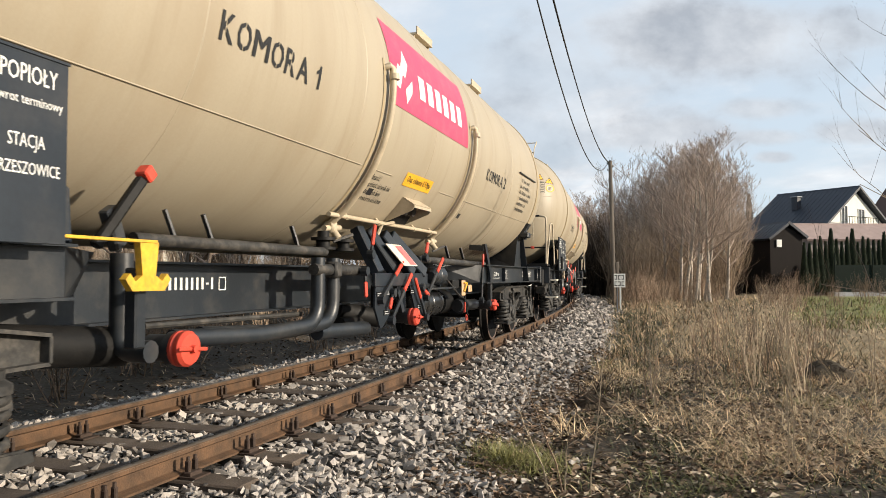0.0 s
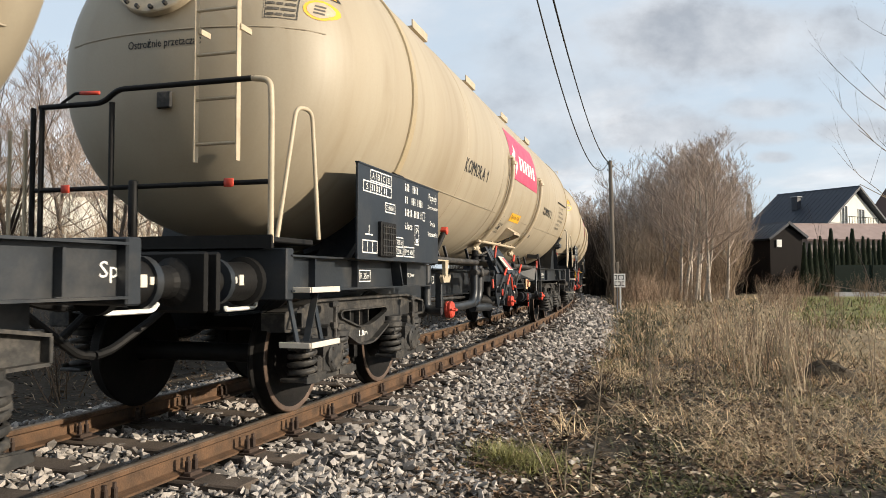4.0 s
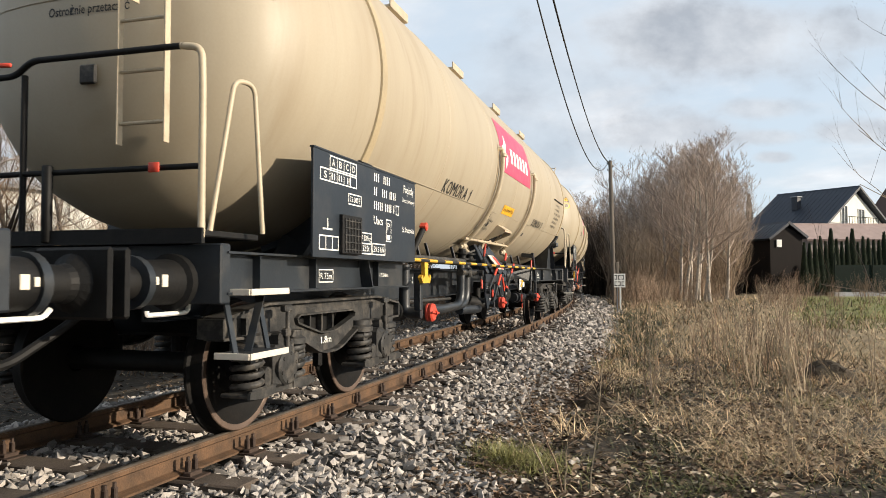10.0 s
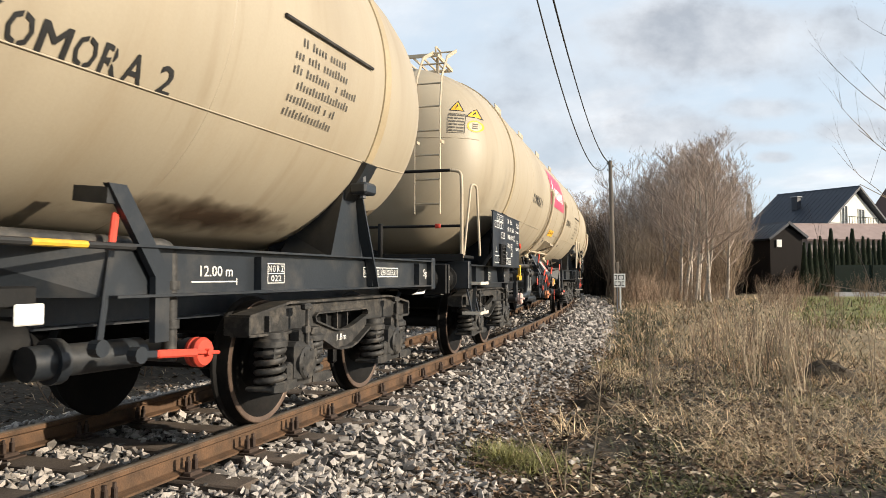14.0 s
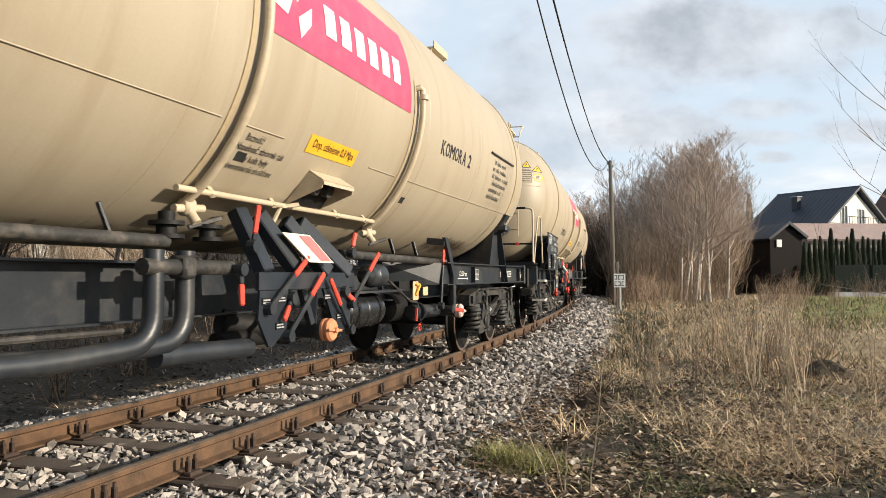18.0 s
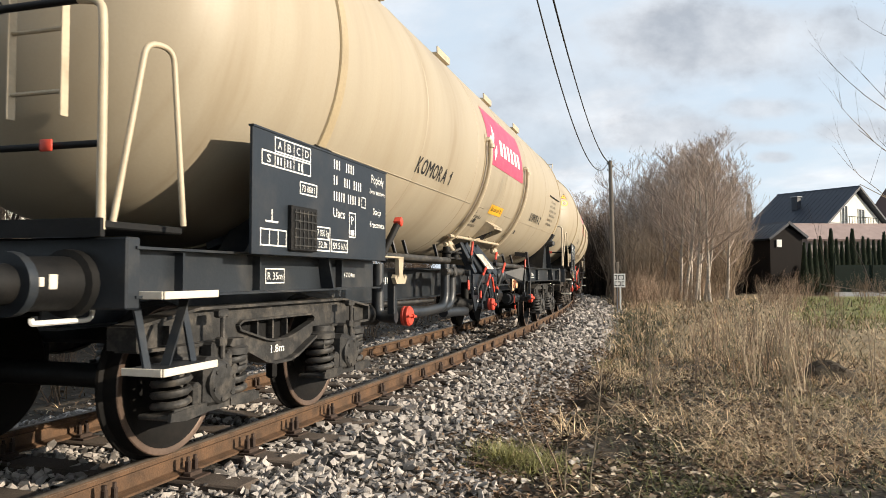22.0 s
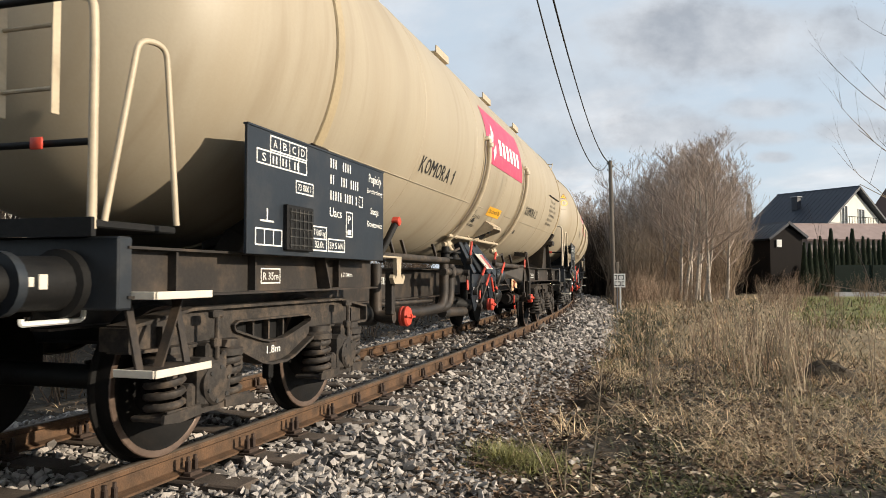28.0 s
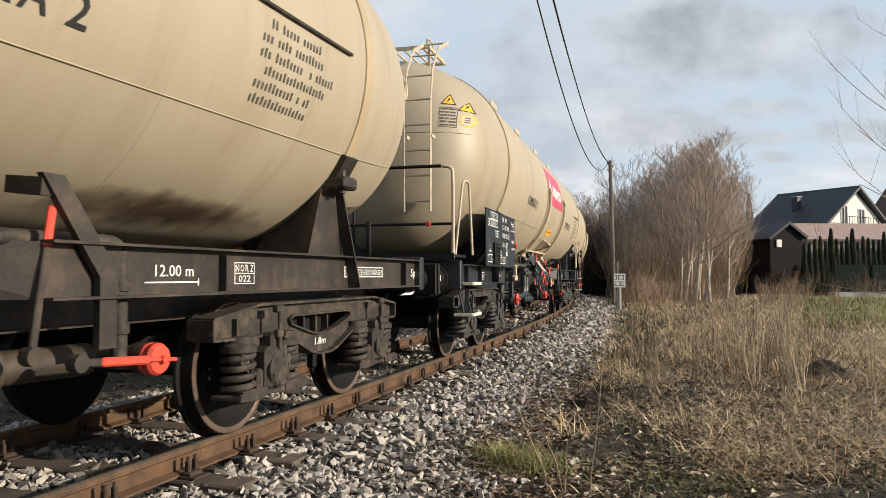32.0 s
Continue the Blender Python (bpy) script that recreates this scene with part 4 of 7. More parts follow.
    for lat, z in ((.93, 3.40), (1.13, 3.33)):
        t = T("warning_triangle", dome_poly(Geo(), [(lat - .09, z - .065), (lat + .09, z - .065), (lat, z + .095)]), "ink", "yellow warning triangle")
        part("triangle_field", dome_poly(Geo(), [(lat - .07, z - .054), (lat + .07, z - .054), (lat, z + .072)], .011), M["orange"], t)
        part("warning_mark", dome_poly(Geo(), [(lat - .016, z - .04), (lat + .004, z - .005), (lat + .018, z), (lat + .002, z + .04), (lat - .008, z + .005)], .015), M["ink"], t)
    for i in range(6):
        z = 3.262 - .044 * i
        for a, b in ((.85, .90), (.912, .95), (.962, 1.03)) if i % 2 else ((.85, .93), (.942, 1.03)):
            T("notice_bar", dome_poly(Geo(), [(a, z), (b, z), (b, z + .020), (a, z + .020)]), "faintink")
    for a, b, c, d in ((.835, 1.045, 3.290, 3.296), (.835, 1.045, 3.02, 3.026), (.835, .841, 3.026, 3.29), (1.039, 1.045, 3.026, 3.29)):
        T("notice_border", dome_poly(Geo(), [(a, c), (b, c), (b, d), (a, d)]), "faintink")
    ring = [(1.155 + .088 * math.cos(a), 3.14 + .088 * math.sin(a)) for a in (2 * math.pi * i / 16 for i in range(16))]
    o = T("round_notice", dome_poly(Geo(), ring), "orange", "round orange prohibition sign")
    part("notice_field", dome_poly(Geo(), [(1.155 + .78 * (x - 1.155), 3.14 + .78 * (z - 3.14)) for x, z in ring], .011), M["cream_pipe"], o)
    for k in range(3):
        part("notice_mark", dome_poly(Geo(), [(1.125, 3.10 + .03 * k), (1.185, 3.10 + .03 * k), (1.185, 3.116 + .03 * k), (1.125, 3.116 + .03 * k)], .015), M["faintink"], o)
    T("small_plate", Geo().box(on_dome(.08, 2.42, .02), (.03, .13, .13), ch=.01), "bogie")
    lad = new("ladder")
    lad.parent = tank
    lad["label"] = "cream flat-bar ladder on the dome"
    path = [(-.93, 1.90), (-.93, 3.3), (-.84, 3.72), (-.56, 4.06), (-.06, 4.29)]
    for lat in (.48, .82):
        for p, q in zip(path, path[1:]):
            part("ladder_rail", Geo().beam((p[0], -lat, p[1]), (q[0], -lat, q[1]), .014, .05, .003), M["cream_pipe"], lad)
    for i in range(8):
        z = 2.03 + .32 * i
        x = float(np.interp(z, [b for a, b in path], [a for a, b in path]))
        part("rung", Geo().cyl((x, -.48, z), (x, -.82, z), .012, 8), M["cream_pipe"], lad)
    for z in (2.85,):
        for lat in (.48, .82):
            part("ladder_bracket", Geo().box((-.86, -lat - .015, z), (.14, .012, .04)), M["cream_pipe"], lad)
    # ---- roof walkway and hatches
    walkway = T("roof_walkway", Geo().box((.42, -.52, 4.275), (.86, .03, .05)).box((.42, .52, 4.275), (.86, .03, .05)).box((0, 0, 4.275), (.03, 1.0, .05)).box((.84, 0, 4.275), (.03, 1.0, .05)), "cream_pipe", "cream roof walkway grating")
    for k in range(7):
        part("grating_bar", Geo().box((.42, -.42 + .14 * k, 4.28), (.82, .018, .03)), M["cream_pipe"], walkway)
    for y in (-.50, .50):
        T("walkway_leg", Geo().beam((.1, y, 3.95), (.1, y, 4.26), .04, .04), "cream_pipe")
    for s in (-1, 1):
        T("walkway_hoop", Geo().tube(bend([(.02, s * .50, 4.28), (-.02, s * .50, 4.40), (.26, s * .50, 4.40), (.30, s * .50, 4.28)], .12, 4), .014, 6), "cream_pipe", smooth=50)
    for u in (3.3, 5.9, 8.6, 11.2):
        h = T("roof_hatch", Geo().turn((u, 0, TZ + TR - .03), (0, 0, 1), [(0, .32), (.12, .32), (.13, .36), (.17, .36), (.20, .30), (.22, .05)], 24), "cream_pipe", smooth=35)
        part("hatch_step", Geo().box((u, -.62, TZ + TR - .09), (.60, .30, .025)).box((u - .28, -.72, TZ + TR - .17), (.03, .03, .18)).box((u + .28, -.72, TZ + TR - .17), (.03, .03, .18)).box((u, -.77, TZ + TR - .05), (.60, .015, .10)), M["cream_pipe"], h)
    # ---- underframe
    for s in (1, -1):
        P("solebar", ibeam(Geo(), -.85, 2.42, s * 1.12, .985, 1.245, out=s), "steel")
        P("solebar", ibeam(Geo(), 10.15, 14.71, s * 1.12, .985, 1.262, out=s), "steel")
        for u in (-.45, .35, 1.62, 11.45, 13.2, 14.35):
            P("stiffener", Geo().box((u, -s * 1.155, 1.115), (.018, .07, .22)), "steel")
        P("gusset", Geo().add([(2.42, -s * 1.127, .99), (2.42, -s * 1.127, 1.235), (3.15, -s * .62, 1.235), (3.0, -s * .62, .99), (2.42, -s * 1.11, .99), (2.42, -s * 1.11, 1.235), (3.15, -s * .60, 1.235), (3.0, -s * .60, .99)],
                         [(0, 1, 2, 3), (4, 7, 6, 5), (0, 4, 5, 1), (1, 5, 6, 2), (2, 6, 7, 3), (3, 7, 4, 0)]), "steel")
        P("gusset", Geo().add([(10.15, -s * 1.127, .99), (10.15, -s * 1.127, 1.255), (9.5, -s * .62, 1.255), (9.6, -s * .62, .99), (10.15, -s * 1.11, .99), (10.15, -s * 1.11, 1.255), (9.5, -s * .60, 1.255), (9.6, -s * .60, .99)],
                         [(0, 1, 2, 3), (4, 7, 6, 5), (0, 4, 5, 1), (1, 5, 6, 2), (2, 6, 7, 3), (3, 7, 4, 0)]), "steel")
        P("centre_sill", ibeam(Geo(), -.8, 14.7, s * .56, .81, 1.19, fl=.12, out=s), "steel")
    P("sill_cover", Geo().box((7.0, 0, 1.19), (15.3, 1.0, .012)), "black")
    P("headstock", Geo().box((-.86, 0, 1.11), (.10, 2.4, .36), ch=.01), "steel")
    P("headstock", Geo().box((14.76, 0, 1.12), (.10, 2.4, .34), ch=.01), "steel")
    P("end_deck", Geo().box((-.72, 0, 1.345), (.62, 2.3, .04), ch=.008).box((-1.02, 0, 1.33), (.03, 2.3, .09)), "black")
    for s in (1, -1):
        for end, u0, d in ((0, -.91, -1), (1, 14.81, 1)):
            L = .70 if end == 0 else .62
            bf = P("buffer", Geo().turn((u0, -s * .875, 1.06), (d, 0, 0), [(0, .17), (.05, .17), (.06, .135), (L * .55, .125), (L * .56, .095), (L - .03, .09)], 20), "black", smooth=35)
            part("buffer_head", Geo().box((u0 + d * (L - .018), -s * .875, 1.06), (.034, .50, .36), ch=.016).turn((u0 + d * (L - .12), -s * .875, 1.06), (d, 0, 0), [(0, .09), (.05, .10), (.086, .15)], 20), M["black"], bf)
            part("chalk_mark", Geo().box((u0 + d * L * .36, -s * .875 - s * .128, 1.07), (.05, .012, .07), ch=.003).box((u0 + d * (L * .36 + .065), -s * .875 - s * .126, 1.07), (.03, .012, .045), ch=.003), M["paleplate"], bf, "pale painted mark")
            part("buffer_ring", Geo().turn((u0 + d * (L * .5), -s * .875, 1.06), (d, 0, 0), [(0, .15), (.05, .15)], 20), M["steel"], bf, smooth=30)
    for u0, d in ((-.91, -1), (14.81, 1)):
        L = .70 if d < 0 else .62
        hk = P("draw_gear", Geo().box((u0 + d * .1, 0, 1.02), (.2, .30, .26), ch=.03), "black")
        part("coupling_screw", Geo().tube([(u0 + d * .12, 0, 1.02), (u0 + d * (L * .7), 0, .93), (u0 + d * L, 0, .9)], .035, 8), M["black"], hk)
        part("brake_hose", Geo().tube(bend([(u0, -.3, .95), (u0 + d * .18, -.3, .82), (u0 + d * L * .8, -.25, .62), (u0 + d * L, -.25, .60)], .1, 4), .028, 8), M["black"], hk)
        part("brake_hose", Geo().tube(bend([(u0, .3, .95), (u0 + d * .18, .3, .82), (u0 + d * L * .8, .25, .60), (u0 + d * L, .25, .58)], .1, 4), .028, 8), M["black"], hk)
    P("shunter_handle", Geo().tube(bend([(-.80, -.90, .97), (-.80, -.90, .875), (-1.18, -.90, .875), (-1.18, -.90, .90)], .05, 4), .014, 6), "white", "pale grab handle under the buffer")
    P("shunter_handle", Geo().tube(bend([(14.86, -.90, .97), (14.86, -.90, .90), (15.22, -.90, .90), (15.26, -.90, .94)], .05, 4), .014, 6), "white", "pale grab handle under the buffer")
    # ---- front platform rails
    rail = new("platform_railing")
    rail.parent = w
    rail["label"] = "black and cream platform hand railing"
    X = -1.01
    R = lambda name, g, mat, label="": part(name, g, M[mat], rail, label, 50)
    R("top_rail", Geo().tube(bend([(X, .82, 2.36), (X, .25, 2.36), (X, .12, 2.45), (X, -1.0, 2.45)], .06, 4), .021, 8), "black")
    R("corner_post", Geo().tube(bend([(X, -.98, 2.45), (X, -1.12, 2.43), (X, -1.13, 2.2), (X, -1.13, 1.32)], .1, 5), .022, 8), "cream_pipe", "cream painted corner post")
    R("mid_rail", Geo().tube([(X, -1.12, 1.735), (X, .85, 1.735)], .018, 8), "black")
    for y in (.17, .80, .88):
        R("post", Geo().tube([(X, y, 2.36), (X, y, 1.32)], .02, 8), "black")
    R("handbrake_stand", Geo().box((X - .02, -.04, 1.54), (.05, .06, .48), ch=.01), "black")
    R("brake_lever", Geo().tube([(X, .62, 2.38), (X - .02, .48, 2.44), (X - .02, .42, 2.44)], .012, 6), "black")
    R("lever_grip", Geo().beam((X - .02, .44, 2.44), (X - .02, .26, 2.43), .022, .03, .008), "red", "red painted grip")
    for y in (-.82, .55):
        R("red_tag", Geo().box((X - .026, y, 1.735), (.012, .075, .06), ch=.004), "red")
    R("side_hoop", Geo().tube(bend([(-.94, -1.14, 1.36), (-.79, -1.20, 2.29), (-.63, -1.24, 2.29), (-.57, -1.27, 1.36)], .09, 5), .016, 8), "cream_pipe", "cream painted grab hoop")
    for y in (.95, 1.10):
        R("far_post", Geo().tube([(X, y, 1.32), (X, y, 2.2)], .016, 6), "cream_pipe")
    # ---- footsteps at the front corner
    st = new("footsteps")
    st.parent = w
    st["label"] = "two footsteps with pale front edges"
    for z in (1.0, .615):
        part("tread_plate", Geo().box((-.57, -1.20, z), (.44, .25, .025), ch=.004), M["steel"], st)
        part("tread_edge", Geo().box((-.57, -1.332, z), (.46, .012, .04), ch=.003).box((-.80, -1.205, z), (.012, .24, .04), ch=.003), M["paleplate"], st, "pale edge strip")
    for u in (-.76, -.38):
        part("step_strap", Geo().beam((u, -1.11, 1.05), (u, -1.21, .60), .05, .014), M["steel"], st)
    part("step_brace", Geo().beam((-.38, -1.16, 1.0), (-.60, -1.19, .62), .05, .014), M["steel"], st)
    # ---- number boards
    bd = P("notice_board", Geo().box((1.11, -1.325, 1.62), (2.22, .022, .78), ch=.003).box((1.11, -1.325, 2.012), (2.23, .035, .012)), "board", "navy steel board with white markings")
    B = lambda name, g, label="": part(name, g, M["white"], bd, label)
    LB = 1.3375
    for s in (.3, 1.7):
        part("board_bracket", Geo().beam((s, -1.31, 1.5), (s, -1.12, 1.23), .05, .04), M["steel"], bd)
    g = Geo()
    frame_rect(g, .26, .76, 1.83 + .06, 1.99, LB, .010)
    frame_rect(g, .10, .76, 1.79, 1.885, LB, .010)
    for u in (.26, .385, .51, .635):
        bar(g, u, u + .008, 1.80, 1.98, LB)
    B("table_frame", g)
    for i, c in enumerate("ABCD"):
        B("lettering", side_text(c, .30 + .125 * i, .35 + .125 * i, 1.915, .052, LB))
    B("lettering", side_text("S", .165, .21, 1.812, .052, LB))
    for i, (u0, u1) in enumerate(((.285, .37), (.41, .50), (.57, .66))):
        B("figure_bar", digits(Geo(), u0, 1.812, 2, .05, LB, .03, .012))
    B("capacity_frame", frame_rect(Geo(), .60, .86, 1.655, 1.745, LB, .010))
    B("lettering", side_text("73 000 l", .63, .82, 1.678, .045, LB))
    g = Geo()
    bar(g, .15, .31, 1.435, 1.447, LB); bar(g, .225, .237, 1.447, 1.52, LB)
    frame_rect(g, .09, .42, 1.285, 1.395, LB, .010); bar(g, .195, .205, 1.29, 1.39, LB); bar(g, .305, .315, 1.29, 1.39, LB)
    B("loading_mark", g)
    g = Geo().box((.62, -1.35, 1.415), (.37, .04, .30), ch=.006)
    grille = part("document_holder", g, M["black"], bd, "black mesh document holder")
    for i in range(6):
        part("grille_bar", Geo().box((.475 + .058 * i, -1.374, 1.41), (.008, .006, .26)), M["bogie"], grille)
    for i in range(5):
        part("grille_bar", Geo().box((.62, -1.376, 1.30 + .055 * i), (.33, .006, .008)), M["bogie"], grille)
    B("weight_frame", bar(frame_rect(Geo(), .82, 1.08, 1.275, 1.455, LB, .010), .83, 1.07, 1.358, 1.368, LB))
    B("lettering", side_text("27 000 kg", .84, 1.06, 1.385, .048, LB))
    B("lettering", side_text("32.0t", .89, 1.03, 1.30, .048, LB))
    B("force_frame", frame_rect(Geo(), 1.10, 1.40, 1.275, 1.375, LB, .010))
    B("lettering", side_text("59.5 kN", 1.13, 1.37, 1.30, .048, LB))
    for z, spans in ((1.905, ((1.13, 1.25), (1.35, 1.53))), (1.785, ((1.13, 1.24), (1.32, 1.46), (1.50, 1.69))), (1.665, ((1.13, 1.36), (1.39, 1.57), (1.60, 1.64)))):
        for u0, u1 in spans:
            B("figure_bar", digits(Geo(), u0, z, max(1, int((u1 - u0 + .012) / .044)), .07, LB))
    B("lettering", side_text("Uacs", 1.13, 1.34, 1.54, .070, LB))
    B("mark_frame", frame_rect(Geo(), 1.42, 1.55, 1.40, 1.60, LB, .010))
    B("lettering", side_text("P", 1.455, 1.51, 1.505, .065, LB))
    B("figure_bar", bar(Geo(), 1.45, 1.52, 1.42, 1.46, LB))
    B("mark_frame", frame_rect(Geo(), 1.67, 1.75, 1.655, 1.745, LB, .008))
    return w, bd


def lettered(w, bd, first, station):
    """The destination words on a board, which differ from wagon to wagon."""
    LB = 1.3375
    B = lambda g: part("lettering", g, M["white"], bd)
    B(side_text(first, 1.88, 2.16, 1.885, .075, LB))
    B(side_text("Zwrot terminowy", 1.84, 2.19, 1.795, .040, LB))
    if station[0]:
        B(side_text(station[0], 1.92, 2.10, 1.62, .055, LB))
    B(side_text(station[1], 1.85, 2.18, 1.51, .050, LB))


def chamber_names(w, a1, u1, a2, u2, ay):
    """Stencilled chamber names and the pressure label, at heights that differ from wagon to wagon."""
    tank = [c for c in w.children if c.name.startswith("tank") and not c.name.startswith("tank_")][0]
    part("lettering", tank_stencil("KOMORA 1", u1, u1 + 1.20, a1, .165), M["ink"], tank, "black stencilled chamber name")
    part("lettering", tank_stencil("KOMORA 2", u2, u2 + 1.14, a2, .155), M["ink"], tank, "black stencilled chamber name")
    lab = part("pressure_label", tank_patch(Geo(), 6.50, 7.31, ay, ay + 5.6, .0045, 4, 3), M["orange"], tank, "amber pressure label")
    part("lettering", tank_text("Dop. ciśnienie 0,3 Mpa", 6.57, 7.25, ay + 2.0, .066, .008), M["ink"], lab)


def fittings(w, style):
    """What hangs on the underframe's near side; style: colours that differ from wagon to wagon."""
    P = lambda name, g, mat, label="", smooth=None: part(name, g, M[mat], w, label, smooth)
    LS, SILL = 1.137, .577
    radius = P("radius_mark", frame_rect(Geo(), .50, .76, 1.045, 1.15, LS, .009), "white")
    part("lettering", side_text(style["radius"], .53, .73, 1.072, .05, LS), M["white"], radius)
    P("lettering", side_text("17.04m", 1.78, 2.0, 1.085, .04, LS), "white", "white length mark")
    P("lettering", side_text("12.00 m", 10.88, 11.20, 1.095, .065, LS), "white", "white pivot spacing mark")
    P("spacing_line", bar(bar(Geo(), 10.80, 11.24, 1.058, 1.066, LS), 11.24, 11.248, 1.04, 1.085, LS), "white")
    cells = P("revision_cells", frame_rect(Geo(), 11.60, 11.82, 1.045, 1.185, LS, .006), "white", "white boxed overhaul mark")
    for k in range(4):
        part("lettering", side_text("NORZ"[k], 11.612 + .053 * k, 11.648 + .053 * k, 1.125, .046, LS), M["white"], cells)
    part("lettering", side_text("022", 11.645, 11.775, 1.060, .042, LS), M["white"], cells)
    part("divider", bar(Geo(), 11.607, 11.813, 1.112, 1.117, LS), M["white"], cells)
    mark = P("revision_mark", frame_rect(Geo(), 13.12, 13.90, 1.085, 1.175, LS, .008), "white", "white boxed revision mark")
    for u in (13.27, 13.47, 13.53, 13.63, 13.73):
        part("divider", bar(Geo(), u, u + .006, 1.093, 1.167, LS), M["white"], mark)
    for txt, a, b in (("1038", 13.14, 13.255), ("230922", 13.285, 13.455), ("6", 13.49, 13.515), ("REV", 13.545, 13.62), ("1038", 13.645, 13.72), ("30.08.19", 13.745, 13.885)):
        part("lettering", side_text(txt, a, b, 1.103, .052, LS), M["white"], mark)
    P("lettering", side_text("Sp", 14.60, 14.72, 1.09, .08, LS), "white")
    g = Geo()
    digits(g, 3.62, 1.0, 11, .085, SILL, .044, .016)
    bar(g, 4.285, 4.315, 1.035, 1.048, SILL)
    digits(g, 4.335, 1.0, 1, .085, SILL, .044, .016)
    P("figure_bar", frame_rect(g, 4.44, 4.53, .99, 1.09, SILL, .008), "white")
    # saddles and straps
    for u, d in ((1.02, 1), (12.88, 1)):
        for s in (-1, 1):
            g, rings = Geo(), []
            for i in range(11):
                a = -29 - 46 * i / 10
                q = [on_tank(u, a, o) for o in (.005, .055)]
                rings.append([(u + dx, -s * p.y, p.z) for dx, p in ((-.10, q[0]), (.10, q[0]), (.10, q[1]), (-.10, q[1]))])
            g.loft(rings)
            P("saddle_strap", g, "steel")
            p = on_tank(u, -37, .09)
            P("strap_lug", Geo().box((p.x, -s * p.y, p.z), (.22, .16, .10), ch=.02).cyl((p.x - .02, -s * p.y, p.z - .08), (p.x - .02, -s * p.y, p.z + .12), .035, 8), "steel")
            P("saddle", Geo().add([(u - .30, s * 1.10, 1.25), (u + .30, s * 1.10, 1.25), (u + .10, s * 1.12, 1.86), (u - .10, s * 1.12, 1.86), (u - .30, s * .60, 1.25), (u + .30, s * .60, 1.25), (u + .10, s * .60, 1.46), (u - .10, s * .60, 1.46)],
                                  [(0, 1, 2, 3), (4, 7, 6, 5), (0, 3, 7, 4), (1, 5, 6, 2), (3, 2, 6, 7), (0, 4, 5, 1)]), "steel")
            P("saddle_rib", Geo().beam((u + .12, s * 1.13, 1.80), (u + .34, s * 1.19, 1.0), .10, .02, up=(1, 0, 0)), "steel")
    # stub brackets between tank and walkway pipe
    for u in (3.35, 3.72, 4.85, 8.9, 9.6):
        P("tank_bracket", Geo().beam((u - .03, -.97, 1.49), (u + .02, -1.0, 1.33), .045, .02, .004), "steel")
    # pipe along the side
    if style["pole"]:
        for i in range(26):
            a, b = 2.30 + 7.9 * i / 26, 2.30 + 7.9 * (i + 1) / 26
            P("striped_pole", Geo().cyl((a, -1.26 + .0, 1.262 - .02 * i / 26), (b, -1.26, 1.262 - .02 * (i + 1) / 26), .018, 8), "yellow" if i % 2 == 0 else "ink", "black and yellow gauge pole")
    P("side_pipe", Geo().cyl((3.0, -1.02, 1.30), (5.3, -1.02, 1.30), .038, 10), "bogie", smooth=40)
    P("side_pipe", Geo().tube(bend([(7.6, -1.02, 1.29), (10.50, -1.02, 1.27), (10.66, -1.10, 1.27), (10.66, -1.10, .62)], .1, 5), .042, 10), "bogie", smooth=40)
    for z in (1.02, .80):
        P("pipe_coupling", Geo().cyl((10.66, -1.10, z), (10.66, -1.10, z + .05), .055, 10), "bogie", smooth=40)
    P("lower_pipe", Geo().cyl((3.3, -.85, .80), (5.2, -.85, .78), .02, 8), "bogie", smooth=40)
    # sealed outlets
    if style["hook"]:
        P("hook_plate", Geo().prism([(2.78, 1.27), (2.92, 1.27), (2.90, 1.10), (2.95, 1.07), (2.99, 1.11), (3.02, 1.08), (2.97, 1.02), (2.73, 1.02), (2.68, 1.08), (2.71, 1.11), (2.75, 1.07), (2.80, 1.10)], -1.255, -1.215), style["hook"], "painted rope hook")
        P("hook_bar", Geo().box((2.60, -1.235, 1.275), (.62, .05, .016), ch=.003), style["hook"], "painted flat bar above the hook")
    P("drop_post", Geo().box((2.86, -1.16, .93), (.08, .08, .42), ch=.01), "steel")
    P("drop_pipe", Geo().tube(bend([(3.0, -.95, 1.22), (3.0, -.95, .69), (3.0, -1.15, .69)], .1, 4), .062, 12), "steel", smooth=40)
    P("manifold", Geo().cyl((2.2, -.80, .78), (3.1, -.86, .70), .11, 14), "black", smooth=40)
    cap(w, 3.24, .95, 1.23, .685, .098, M[style["cap"]], style["caplabel"])
    cap(w, 7.05, .85, 1.24, .665, .088, M[style["cap2"]], style["caplabel"])
    cap(w, 10.90, .75, 1.17, .645, .085, M[style["cap"]], style["caplabel"])
    P("tow_arm", Geo().beam((2.62, -1.12, 1.24), (2.83, -1.22, 1.60), .06, .055, .01), "black")
    P("arm_tip", Geo().box((2.85, -1.225, 1.625), (.075, .08, .075), pose(0, 0, 0, 0, -45, 0), .01), "red", "red painted tip")
    P("tow_bracket", Geo().beam((2.40, -1.12, 1.24), (2.46, -1.04, 1.52), .10, .05, .01).beam((2.80, -1.1, 1.24), (2.70, -1.12, 1.44), .06, .10, .01), "steel")
    # blower valves in front of the A-frames
    P("valve_flange", Geo().turn((5.35, -.98, 1.32), (0, 0, 1), [(0, .105), (.025, .105), (.025, .06), (.08, .06), (.08, .105), (.105, .105), (.105, .05), (.16, .05)], 16), "black", smooth=35)
    P("valve_flange", Geo().turn((5.75, -.98, 1.32), (0, 0, 1), [(0, .095), (.025, .095), (.025, .055), (.08, .055), (.08, .095), (.105, .095)], 16), "black", smooth=35)
